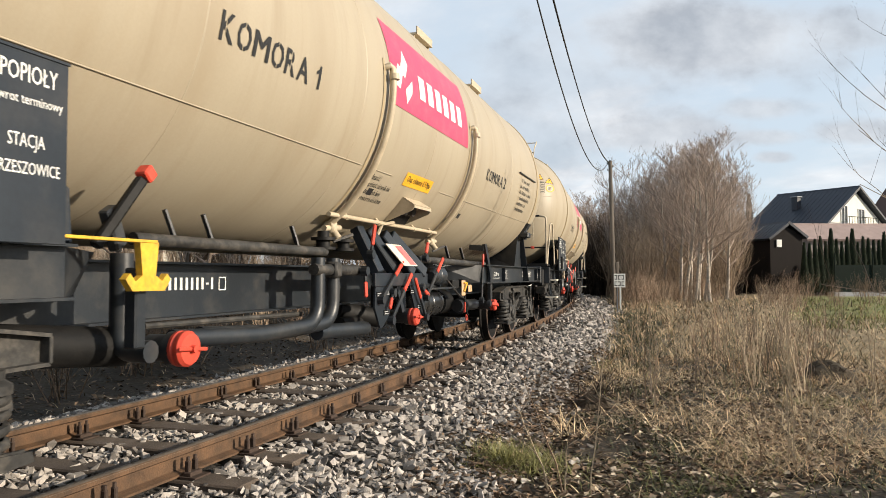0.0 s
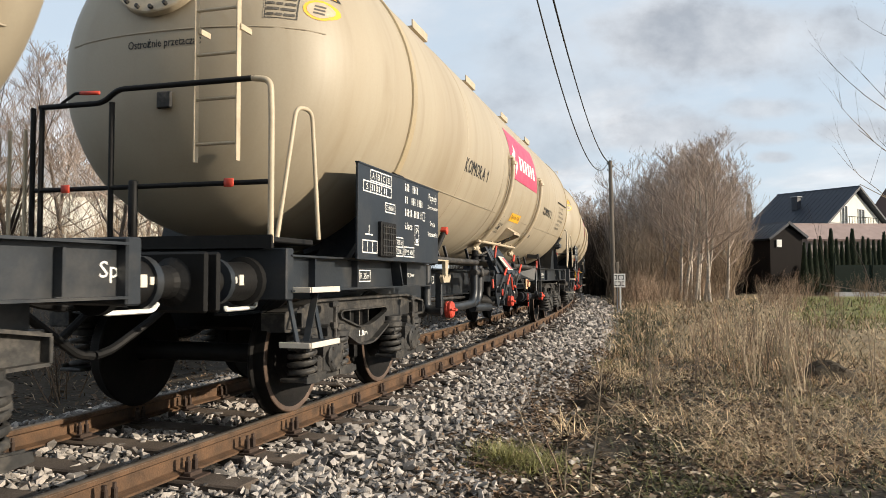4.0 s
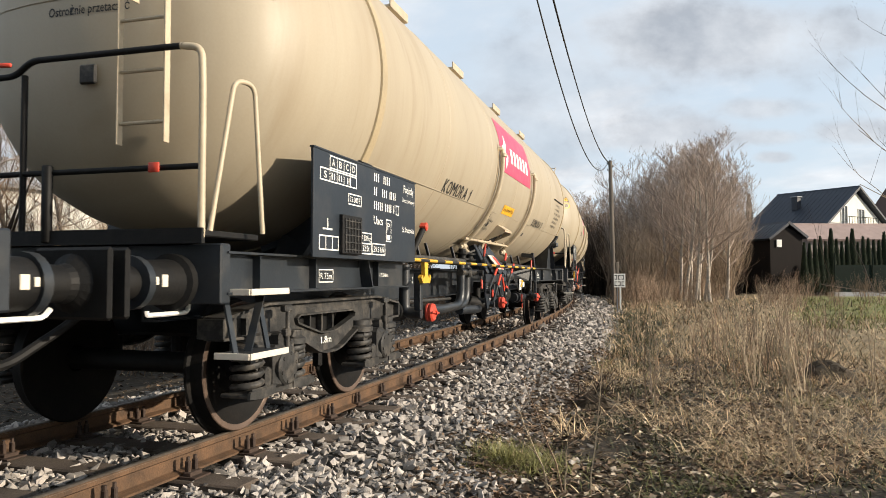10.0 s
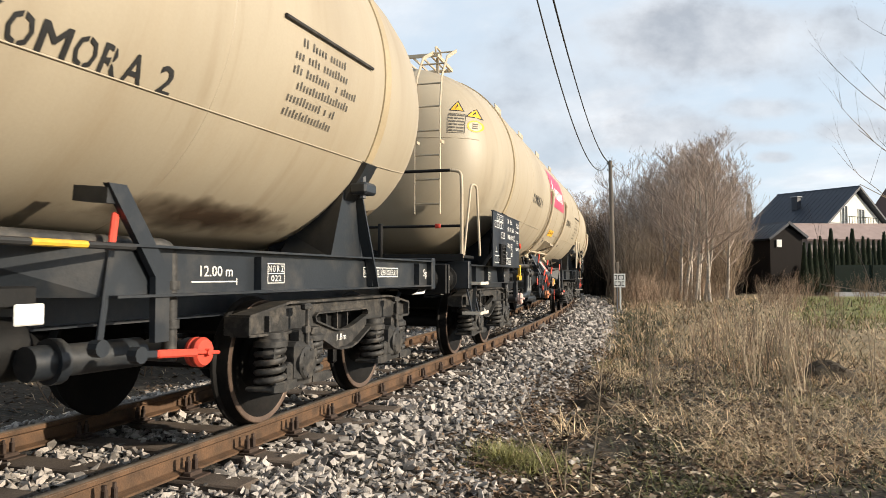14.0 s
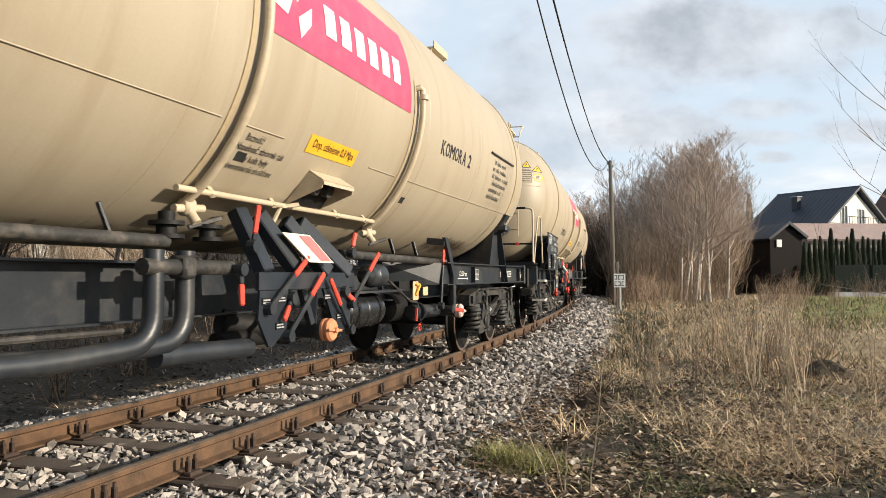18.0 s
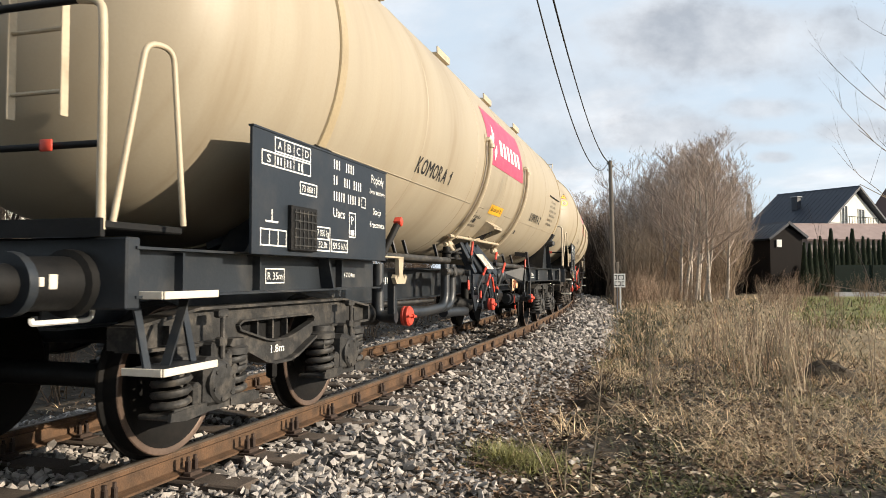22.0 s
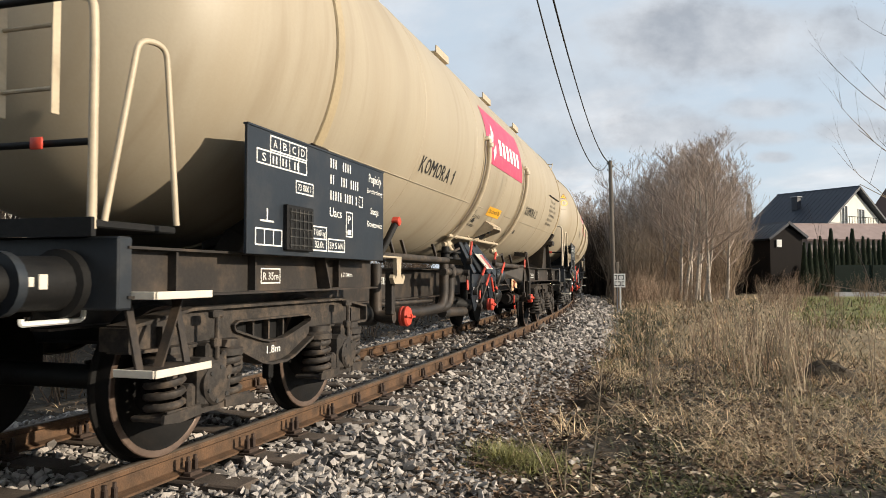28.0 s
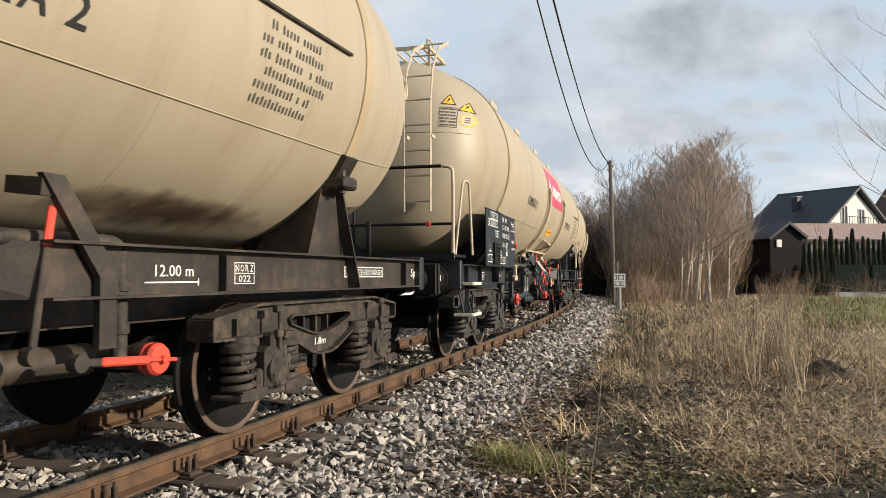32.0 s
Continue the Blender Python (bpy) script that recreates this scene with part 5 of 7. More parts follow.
    P("valve_body", Geo().cyl((5.1, -1.02, 1.15), (5.95, -1.02, 1.15), .05, 10).box((5.45, -1.02, 1.15), (.12, .14, .14), ch=.02), "bogie", smooth=40)
    for u in (5.22, 5.50):
        P("riser_pipe", Geo().tube(bend([(u, -1.0, 1.25), (u, -1.0, .70), (u - .7, -.9, .66), (u - 1.6, -.8, .70)], .2, 6), .06, 12), "steel", smooth=40)
    P("cross_pipe", Geo().cyl((5.3, -.95, .62), (6.2, -1.0, .60), .065, 12), "steel", smooth=40)
    # discharge frame
    fr = P("discharge_frame", Geo().box((6.86, -1.13, 1.06), (1.52, .04, .13), ch=.006), "board", "navy blue discharge frame")
    for (a, za), (b, zb) in (((6.16, 1.56), (6.20, 1.12)), ((6.42, 1.55), (6.66, 1.12)), ((6.80, 1.53), (7.14, 1.12)), ((7.02, 1.53), (7.52, 1.12))):
        part("upright", Geo().beam((a, -.92, za), (b, -1.13, zb), .13, .10, .01, up=(0, 1, 0)), M["board"], fr)
    part("cheek_plate", Geo().prism([(6.12, 1.0), (6.50, 1.0), (6.48, .72), (6.30, .60), (6.24, .60), (6.10, .80)], -1.14, -1.12), M["board"], fr)
    part("cheek_plate", Geo().prism([(7.05, 1.0), (7.58, 1.0), (7.55, .66), (7.30, .62)], -1.14, -1.12), M["board"], fr)
    for (u, z) in ((6.20, .92), (6.40, .93), (6.38, .74), (7.12, .93), (7.42, .94), (7.34, .76)):
        plate = part("instruction_plate", Geo().box((u, -1.144, z), (.12, .006, .05)), M["black"], fr)
        for k in range(2):
            part("printed_line", bar(Geo(), u - .05, u + (.04 if k else .05), z - .016 + .02 * k, z - .006 + .02 * k, 1.1485), M["plate"], plate)
    for a, b in (((6.80, 1.0), (6.92, .72)), ((7.02, 1.0), (6.96, .72))):
        part("strut", Geo().beam((a[0], -1.08, a[1]), (b[0], -1.10, b[1]), .05, .05), M["board"], fr)
    P("hopper_pipe", Geo().tube(bend([(6.5, -.55, .75), (7.0, -.85, .64)], .1, 3), .10, 12).cyl((6.25, -.7, .62), (7.5, -.7, .62), .07, 12).cyl((6.95, -.8, .72), (6.95, -.8, 1.0), .06, 10), "black", smooth=40)
    corner = lambda t, v, o: (6.49 + .42 * t + (.17 - .02 * t) * v, -1.09 - .14 * v - o, 1.42 - .22 * v)
    field_of = lambda t0, t1, v0, v1, o: [corner(t0, v0, o), corner(t1, v0, o), corner(t1, v1, o), corner(t0, v1, o)]
    pl = P("signal_plate", Geo().add(field_of(0, 1, 0, 1, 0) + field_of(0, 1, 0, 1, -.012), [(3, 2, 1, 0), (4, 5, 6, 7), (0, 1, 5, 4), (1, 2, 6, 5), (2, 3, 7, 6), (3, 0, 4, 7)]), "paleplate", "pale and red signal plate")
    part("red_field", Geo().add(field_of(.5, .94, .06, .94, .005), [(3, 2, 1, 0)]), M[style["plate"]], pl)
    lever(w, (6.20, -1.17, .87), (6.70, -1.20, 1.24))
    lever(w, (6.46, -1.17, .66), (6.95, -1.20, 1.12))
    lever(w, (7.50, -1.17, .64), (7.06, -1.20, 1.07), .5)
    lever(w, (7.53, -1.17, .86), (8.08, -1.19, 1.31))
    lever(w, (6.52, -1.16, .93), (6.36, -1.19, .78), .35)
    lever(w, (7.40, -1.16, .97), (7.54, -1.19, .88), .3)
    lever(w, (6.06, -1.12, 1.30), (6.08, -1.15, 1.58), .3)
    lever(w, (7.62, -1.12, 1.30), (7.66, -1.14, 1.48), .3)
    lever(w, (5.92, -1.12, 1.14), (5.92, -1.13, .90), .4)
    # air reservoirs and brake gear
    res = P("air_reservoir", Geo().turn((7.78, -.86, .76), (1, 0, 0), [(0, .04), (.03, .12), (.09, .165), (.45, .168), (.46, .176), (.50, .176), (.51, .168), (.86, .165), (.92, .12), (.95, .04)], 24), "gloss", "glossy black air reservoir", 35)
    for u in (8.0, 8.5):
        part("reservoir_strap", Geo().turn((u, -.86, .76), (1, 0, 0), [(0, .178), (.04, .178)], 24, False, False), M["black"], res)
    P("small_reservoir", Geo().turn((8.18, -1.0, 1.10), (1, 0, 0), [(0, .05), (.04, .10), (.12, .11), (.13, .118), (.17, .118), (.18, .11), (.28, .118), (.32, .118), (.33, .11), (.40, .08), (.42, .03)], 20), "steel", "", 35)
    P("reservoir_shelf", Geo().box((8.35, -.95, .945), (1.15, .30, .02)), "steel")
    P("hanger", Geo().beam((7.8, -.9, 1.2), (7.8, -.9, .94), .05, .03).beam((8.8, -.9, 1.2), (8.8, -.9, .94), .05, .03), "steel")
    P("brake_rod", Geo().tube([(8.5, -1.08, 1.08), (9.28, -1.05, .82), (9.6, -1.0, .80)], .016, 6), "bogie", smooth=40)
    ch = P("changeover_plate", Geo().box((9.45, -1.05, .93), (.17, .015, .21), ch=.01), style["changeover"], "pale brake changeover plate")
    part("changeover_lever", Geo().beam((9.42, -1.07, .88), (9.50, -1.09, 1.0), .02, .03, .005).beam((9.42, -1.07, 1.0), (9.52, -1.08, 1.0), .02, .025, .005), M[style["lever"]], ch)
    P("changeover_plate", Geo().box((9.78, -1.05, .92), (.16, .015, .10), ch=.01), style["changeover"], "pale brake changeover plate")
    P("valve_box", Geo().box((9.2, -.98, .98), (.30, .08, .12), ch=.01), "black")
    P("valve_box", Geo().box((9.7, -.98, 1.0), (.30, .08, .10), ch=.01), "black")
    P("brake_cylinder", Geo().turn((9.7, -.55, .72), (1, 0, 0), [(0, .05), (.02, .17), (.4, .17), (.45, .12), (.55, .05)], 20), "black", "", 35)
    P("rear_brace", Geo().prism([(10.10, 1.56), (10.22, 1.56), (10.55, 1.12), (10.55, .74), (10.44, .74), (10.44, 1.09)], -1.19, -1.15).beam((10.16, -.95, 1.52), (10.16, -1.17, 1.50), .10, .08), "steel")
    P("outlet_pipe", Geo().turn((9.98, -.80, .66), (1, -.1, 0), [(0, .09), (.12, .09), (.12, .12), (.18, .12), (.18, .085), (.7, .085)], 14), "steel", "", 35)
    lever(w, (10.1, -1.14, .74), (10.2, -1.14, 1.42), .72)
    lever(w, (10.3, -1.20, .69), (10.75, -1.22, .66), .3)
    P("seal_wire", Geo().tube(bend([(9.46, -1.07, .82), (9.47, -1.08, .70), (9.54, -1.08, .58), (9.60, -1.08, .55)], .05, 3), .006, 5), "bogie")
    P("seal_ring", Geo().turn((9.52, -1.08, .52), (0, 1, 0), [(0, .045), (.012, .045), (.012, .03), (0, .03), (0, .045)], 14, False, False), "red")
    P("seal_tag", Geo().beam((9.36, -1.09, .60), (9.38, -1.09, .74), .02, .03), "red")


coil = spring_geo(.095, .335, .60, .023, 4.2).mesh("coil_spring", M["bogie"], 60)
STYLES = [
    dict(cap="red", cap2="red", caplabel="red screwed cap", hook="yellow", pole=False, plate="pinkred", radius="R 35m", changeover="orangeplate", lever="yellow", first="POPIOŁY", st=("STACJA", "KRZESZOWICE")),
    dict(cap="red", cap2="red", caplabel="red screwed cap", hook="cream_pipe", pole=False, plate="pinkred", radius="R 35m", changeover="orangeplate", lever="rust", first="Popioły", st=("Stacja", "Krzeszowice")),
    dict(cap="red", cap2="red", caplabel="red ribbed cap", hook="yellow", pole=True, plate="red", radius="R 75m", changeover="white", lever="yellow", first="Popioły", st=("", "St. Krzeszowice")),
    dict(cap="palecap", cap2="faded", caplabel="faded pale cap", hook="yellow", pole=False, plate="pinkred", radius="R 35m", changeover="orangeplate", lever="yellow", first="POPIOŁY", st=("STACJA", "KRZESZOWICE")),
    dict(cap="red", cap2="red", caplabel="red screwed cap", hook="cream_pipe", pole=False, plate="paleplate", radius="R 35m", changeover="orangeplate", lever="rust", first="Popioły", st=("Stacja", "Krzeszowice")),
    dict(cap="red", cap2="red", caplabel="red screwed cap", hook="cream_pipe", pole=False, plate="pinkred", radius="R 35m", changeover="orangeplate", lever="rust", first="Popioły", st=("Stacja", "Krzeszowice")),
]
NAMES = [(-13.8, 3.17, -15.0, 9.25, -31.5), (-16.2, 3.05, -17.2, 9.33, -31.0), (-29.2, 3.28, -29.4, 9.26, -28.4), (-13.0, 3.2, -14.0, 9.20, -31.0),
         (-25.2, 3.02, -26.0, 9.56, -31.0), (-24.4, 3.17, -23.2, 9.02, -32.5), (-16.2, 3.05, -17.2, 9.33, -31.0), (-25.2, 3.02, -26.0, 9.56, -31.0), (-16.2, 3.05, -17.2, 9.33, -31.0)]
LABELS = ["cream tank wagon with an upper-case navy board and yellow hook", "cream tank wagon with red caps and a pale rope hook",
          "cream tank wagon with a striped yellow gauge pole", "cream tank wagon with faded caps and a yellow hook",
          "streaked cream tank wagon with a blank signal plate", "streaked cream tank wagon with rusty brown underframe"]
base, base_board = build_wagon()
for u in (.9, 12.9):
    build_bogie(base, u, coil)
wagons = [base] + [copy_thing(base, Matrix()) for i in range(8)]
for i, w in enumerate(wagons):
    st = STYLES[i] if i < 6 else STYLES[(1, 4, 1)[i - 6]]
    board = [c for c in w.children if c.name.startswith("notice_board")][0]
    lettered(w, board, st["first"], st["st"])
    fittings(w, st)
    chamber_names(w, *NAMES[i])
    if i == 4:
        tank = [c for c in w.children if c.name.startswith("tank") and not c.name.startswith("tank_")][0]
        vs, fs = text_flat("3ZS-2162", .34, .07, .012)
        part("lettering", Geo().add([on_dome(-.13 + v.x, 2.55 + v.y, .005) for v in vs], fs), M["ink"], tank, "black painted code")
    if i in (5, 7):
        for c in [q for k in w.children for q in (k, *k.children)]:
            if c.type == "MESH" and not c.name.startswith(("headstock", "buffer", "air_reservoir", "small_reservoir")) and c.data.materials[0] in (M["steel"], M["bogie"]):
                c.material_slots[0].link = "OBJECT"
                c.material_slots[0].material = M["ruststeel"] if c.data.materials[0] == M["steel"] else M["rustbogie"]
    tagged(w, LABELS[i] if i < 6 else "cream tank wagon on two dusty bogies", "tank wagon", "wagons of the train")


def motions():
    for i, w in enumerate(wagons):
        walk(w, [(t / 2, wagon_pose(i * LENGTH - gone(t / 2))) for t in range(65)])
    for w in wagons:
        for b in [c for c in w.children if c.name.startswith("bogie")]:
            yaw = (b.matrix_basis.translation.x - 6.9) / RAD
            b.matrix_basis = b.matrix_basis @ Matrix.Rotation(yaw, 4, "Z")
            for ax in [c for c in b.children if c.name.startswith("axle") and not c.name.startswith("axle_box")]:
                x = ax.matrix_basis.translation.x
                walk(ax, [(k * 0.2, pose(x, 0, .46) @ Matrix.Rotation(-gone(k * 0.2) / .46, 4, "Y")) for k in range(161)])


# ------------------------------------------------------------------ line side: pole, wires, distance post
def build_pole(x, y, h, lean=(0, 0)):
    z = height(x, y)
    p = new("utility_pole")
    p.matrix_basis = pose(x, y, z)
    part("shaft", Geo().cyl((0, 0, -.3), (lean[0], lean[1], h), .13, 14, .09), M["polewood"], p, smooth=40)
    part("pole_cap", Geo().cyl((lean[0], lean[1], h), (lean[0], lean[1], h + .05), .10, 12, .03), M["wire"], p)
    part("stub", Geo().box((.16, -.02, 1.0), (.16, .14, 2.4), ch=.02), M["polewood"], p, "short concrete foot beside the shaft")
    for k, (dx, dz) in enumerate(((-.14, -.10), (-.12, -.45), (.14, -.25))):
        part("insulator", Geo().turn((lean[0] + dx, 0, h + dz - .05), (0, 0, 1), [(0, .012), (.02, .04), (.06, .05), (.08, .03), (.11, .03)], 10), M["plate"], p)
        part("insulator_arm", Geo().beam((lean[0], 0, h + dz - .06), (lean[0] + dx, 0, h + dz - .06), .025, .025), M["wire"], p)
    return tagged(p, "weathered wooden utility pole with hanging cables", "utility pole")


PX, PY = 8.85, 38.0
PZ = height(PX, PY)
build_pole(PX, PY, 7.45, (-.16, 0))
build_pole(-7.7, -20.0, 14.6)


def wire(p, low, rise, q, r=.012):
    """A slack cable from the pole: it hangs to its lowest point, rises, and runs on straight to the next mast."""
    p, q = Vector(p), Vector(q)
    pts = []
    for i in range(49):
        t = i / 48
        y = p.y + (14.0 - p.y) * t
        x = p.x + (q.x - p.x) * (y - p.y) / (q.y - p.y)
        pts.append((x, y, low[1] + rise * (y - low[0]) ** 2))
    pts.append(q)
    return tagged(part("overhead_wire", Geo().tube(pts, r, 5), M["wire"], smooth=60), "thin black overhead cable hung between poles", "cable", "overhead cables")


ZT = PZ + 7.45
wire((PX - .30, PY, ZT - .10), (25.5, 5.27), .0106, (-7.87, -20, 14.6), .017)
wire((PX - .16, PY, ZT - .25), (27.0, 6.20), .0062, (-7.63, -20, 13.2), .017)
wire((PX - .16, PY, ZT - .25), (27.0, 6.26), .0060, (-7.70, -20, 13.3), .010)
pts = [Vector((PX, PY, ZT - .25)).lerp(Vector((30, 74, 6)), i / 20) - Vector((0, 0, 3.6 * (i / 20) * (1 - i / 20))) for i in range(21)]
tagged(part("overhead_wire", Geo().tube(pts, .012, 5), M["wire"], smooth=60), "thin black overhead cable hung between poles", "cable", "overhead cables")


def build_km_post():
    x, y = 7.25, 30.2
    o = new("distance_post")
    o.matrix_basis = pose(x, y, height(x, y), 0, 0, -8)
    part("post", Geo().box((.03, 0, .55), (.07, .05, 1.3), ch=.008), M["white"], o)
    part("post", Geo().box((-.09, .02, .55), (.05, .04, 1.3), ch=.008), M["plate"], o)
    s = part("sign_plate", Geo().box((0, -.04, 1.33), (.46, .02, .56), ch=.006), M["white"], o, "white plate with black figures")
    for r in range(2):
        for c in range(3):
            g = Geo()
            u, z = -.20 + .14 * c, 1.37 - .26 * r
            bar(g, u, u + .10, z, z + .035, .052); bar(g, u, u + .10, z + .15, z + .185, .052)
            bar(g, u + (.0 if (r + c) % 2 else .07), u + (.03 if (r + c) % 2 else .10), z + .035, z + .15, .052)
            part("figure_bar", g, M["ink"], s)
    tagged(o, "white line-side distance post with black figures", "distance post")


build_km_post()


# ------------------------------------------------------------------ houses behind the field
def build_house(name, at, turn, L, W, zw, zr, mats, label, over=.5):
    """A gabled house: ridge along its x axis, gables at its ends, built with openings set into the walls."""
    o = new(name)
    o.matrix_basis = pose(at[0], at[1], 0, 0, 0, turn)
    z0, t = -.8, .3
    wall = lambda g: part("wall", g, M[mats[0]], o)
    for s in (-1, 1):
        wall(Geo().box((0, s * (W / 2 - t / 2), (z0 + zw) / 2), (L - 2 * t, t, zw - z0)))
    for s in (-1, 1):
        wall(Geo().add([(s * (L / 2 - (t if e else 0)), y, z)
                        for e in (0, 1) for y, z in ((-W / 2, z0), (W / 2, z0), (W / 2, zw), (0, zr - .25), (-W / 2, zw))],
                       [(0, 1, 2, 3, 4), (9, 8, 7, 6, 5), (0, 5, 6, 1), (1, 6, 7, 2), (2, 7, 8, 3), (3, 8, 9, 4), (4, 9, 5, 0)]))
    k = (zr - zw) / (W / 2)
    for s in (-1, 1):
        e = W / 2 + over
        g = Geo()
        roof_slab(g, (-L / 2 - over, 0, zr), (-L / 2 - over, s * e, zr - k * e), (L / 2 + over, s * e, zr - k * e), (L / 2 + over, 0, zr))
        r = part("roof", g, M[mats[1]], o)
        n = int((L + 2 * over) / .45) if mats[1] == "roof" else 0
        me = None
        for i in range(1, n):
            x = -L / 2 - over + i * .45
            q = Geo().beam((x, s * .05, zr - k * .05), (x, s * e, zr - k * e), .03, .04)
            part("roof_seam", q, M[mats[1]], r)
    return o


def opening(o, x, y, z, w, h, axis, dark="glass", balcony=False):
    """A framed window set on a wall; axis: the wall's outward axis in the house's space."""
    rot = pose(x, y, z, 0, 0, math.degrees(math.atan2(axis[1], axis[0])))
    f = Geo()
    for a, b, c, d in ((0, h / 2, w + .12, .07), (0, -h / 2, w + .12, .07)):
        f.box((.03, a, b), (.10, c, d), ch=.01)
    for s in (-1, 0, 1):
        f.box((.03, s * w / 2, 0), (.10, .07, h - .07), ch=.01)
    win = part("window", f, M["white"], o, at=rot)
    for s in (-1, 1):
        part("pane", Geo().box((.012, s * w / 4, 0), (.03, w / 2 - .07, h - .07)), M[dark], win)
    part("sill", Geo().box((.10, 0, -h / 2 - .07), (.22, w + .25, .05), ch=.01), M["plate"], win)


def build_houses():
    # ridge runs from (33.2, 71) to (36.8, 64.8)
    ang = math.degrees(math.atan2(-6.2, 3.6))
    h = build_house("house", (34.75, 68.2), ang, 7.2, 11.0, 5.1, 8.95, ("render", "roof"), "")
    opening(h, 3.6, 1.0, 6.3, .9, 1.5, (1, 0))
    opening(h, 3.6, -1.6, 6.3, .9, 1.9, (1, 0))
    opening(h, 3.6, -2.4, 2.2, 1.4, 1.4, (1, 0))
    opening(h, 3.6, 1.6, 2.2, 1.6, 2.0, (1, 0))
    part("balcony", Geo().box((4.2, -.5, 5.15), (1.2, 4.6, .18), ch=.02), M["plate"], h)
    for i in range(12):
        part("baluster", Geo().box((4.75, -2.7 + .4 * i, 5.70), (.03, .03, .95)), M["fence"], h)
    part("balcony_rail", Geo().box((4.75, -.5, 6.18), (.05, 4.6, .05)), M["fence"], h)
    ch = part("chimney", Geo().box((-.4, -2.4, 7.7), (.6, .55, 1.2), ch=.02), M["roof"], h, "dark clad chimney")
    part("chimney_cap", Geo().box((-.4, -2.4, 8.34), (.75, .7, .08), ch=.01), M["plate"], ch)
    tagged(h, "white plastered house with a dark tiled gable roof", "house")
    a = build_house("house", (27.6, 73.0), ang, 4.0, 6.5, 4.6, 6.9, ("brown", "plate"), "")
    tagged(a, "small dark boarded house with a grey roof", "house")
    s = build_house("shed", (24.7, 55.5), -80, 4.0, 2.6, 4.0, 4.95, ("brown", "roof"), "", .25)
    part("meter_box", Geo().box((2.05, -.62, 3.45), (.10, .42, .55), ch=.02), M["white"], s, "pale box on the boards")
    tagged(s, "dark brown boarded shed with a low gable", "shed")
    g = build_house("garage", (32.8, 58.5), 2, 9.4, 4.0, 4.1, 5.12, ("garagewall", "redroof"), "", .4)
    tagged(g, "long low garage with a faded reddish roof", "garage")
    r = build_house("house", (55.0, 80.0), ang, 11.9, 11.9, 6.0, 11.3, ("render", "brownroof"), "")
    opening(r, -2.0, -5.95, 3.0, 1.5, 1.6, (0, -1))
    opening(r, 2.0, -5.95, 3.0, 1.5, 1.6, (0, -1))
    tagged(r, "pale house with a brown overhanging roof", "house")
    b = build_house("house", (-22.0, 40.0), 48, 15.0, 9.0, 5.6, 7.2, ("render", "plate"), "")
    for x in (-4, 0, 4):
        opening(b, x, -4.5, 2.0, 1.3, 1.5, (0, -1))
    tagged(b, "long pale house among bare trees", "house")


build_houses()


# ------------------------------------------------------------------ trees and shrubs
def grow(rnd, start, way, length, r, depth, segs, spread=.55, up=.15, kids=(3, 5), shrink=.62):
    """Adds the tapered pieces of a branch and its side branches to segs."""
    n = 4 if depth > 0 else 2
    p, d = Vector(start), Vector(way).normalized()
    pts = [p.copy()]
    for i in range(n):
        d = (d + Vector((rnd.uniform(-1, 1), rnd.uniform(-1, 1), rnd.uniform(-.5, 1))) * .14 + Vector((0, 0, up * .3))).normalized()
        q = p + d * length / n
        segs.append((p.copy(), q.copy(), r * (1 - .75 * i / n), r * (1 - .75 * (i + 1) / n)))
        p = q
        pts.append(p.copy())
    if depth <= 0:
        return
    for k in range(rnd.randint(*kids)):
        t = rnd.uniform(.25, 1.0)
        i = min(n - 1, int(t * n))
        q = pts[i].lerp(pts[i + 1], t * n - i)
        side = Vector((rnd.uniform(-1, 1), rnd.uniform(-1, 1), rnd.uniform(-.1, .7))).normalized()
        grow(rnd, q, d * (1 - spread) + side * spread + Vector((0, 0, up)), length * shrink * rnd.uniform(.7, 1.15), r * .42 * (1.15 - .5 * t), depth - 1, segs, spread, up, kids, shrink)


def pieces(segs, sides=3, least=0.0):
    """Tapered twigs; pieces that follow one another share a ring, least is the thinnest radius."""
    g = Geo()
    end, x, n = None, None, 0
    for p, q, a, b in segs:
        d = q - p
        if d.length < 1e-5:
            continue
        d.normalize()
        joined = end is not None and (p - end).length < 1e-6
        n = n if joined else (sides if a < .03 else 7)
        if joined:
            x = x - d * x.dot(d)
            x = x.normalized() if x.length > 1e-3 else d.orthogonal().normalized()
        else:
            x = d.orthogonal().normalized()
        y = d.cross(x)
        for c, r in (((q, b),) if joined else ((p, a), (q, b))):
            for i in range(n):
                w = 2 * math.pi * i / n
                g.v.append(tuple(c + max(r, least) * (math.cos(w) * x + math.sin(w) * y)))
        k = len(g.v) - 2 * n
        for i in range(n):
            j = (i + 1) % n
            g.f.append((k + i, k + j, k + n + j, k + n + i))
        end = q
    return g


def raw_mesh(name, g, mat, smooth=False):
    me = bpy.data.meshes.new(name)
    me.from_pydata(g.v, [], g.f)
    if smooth:
        me.polygons.foreach_set("use_smooth", [True] * len(me.polygons))
    me.materials.append(mat)
    return me


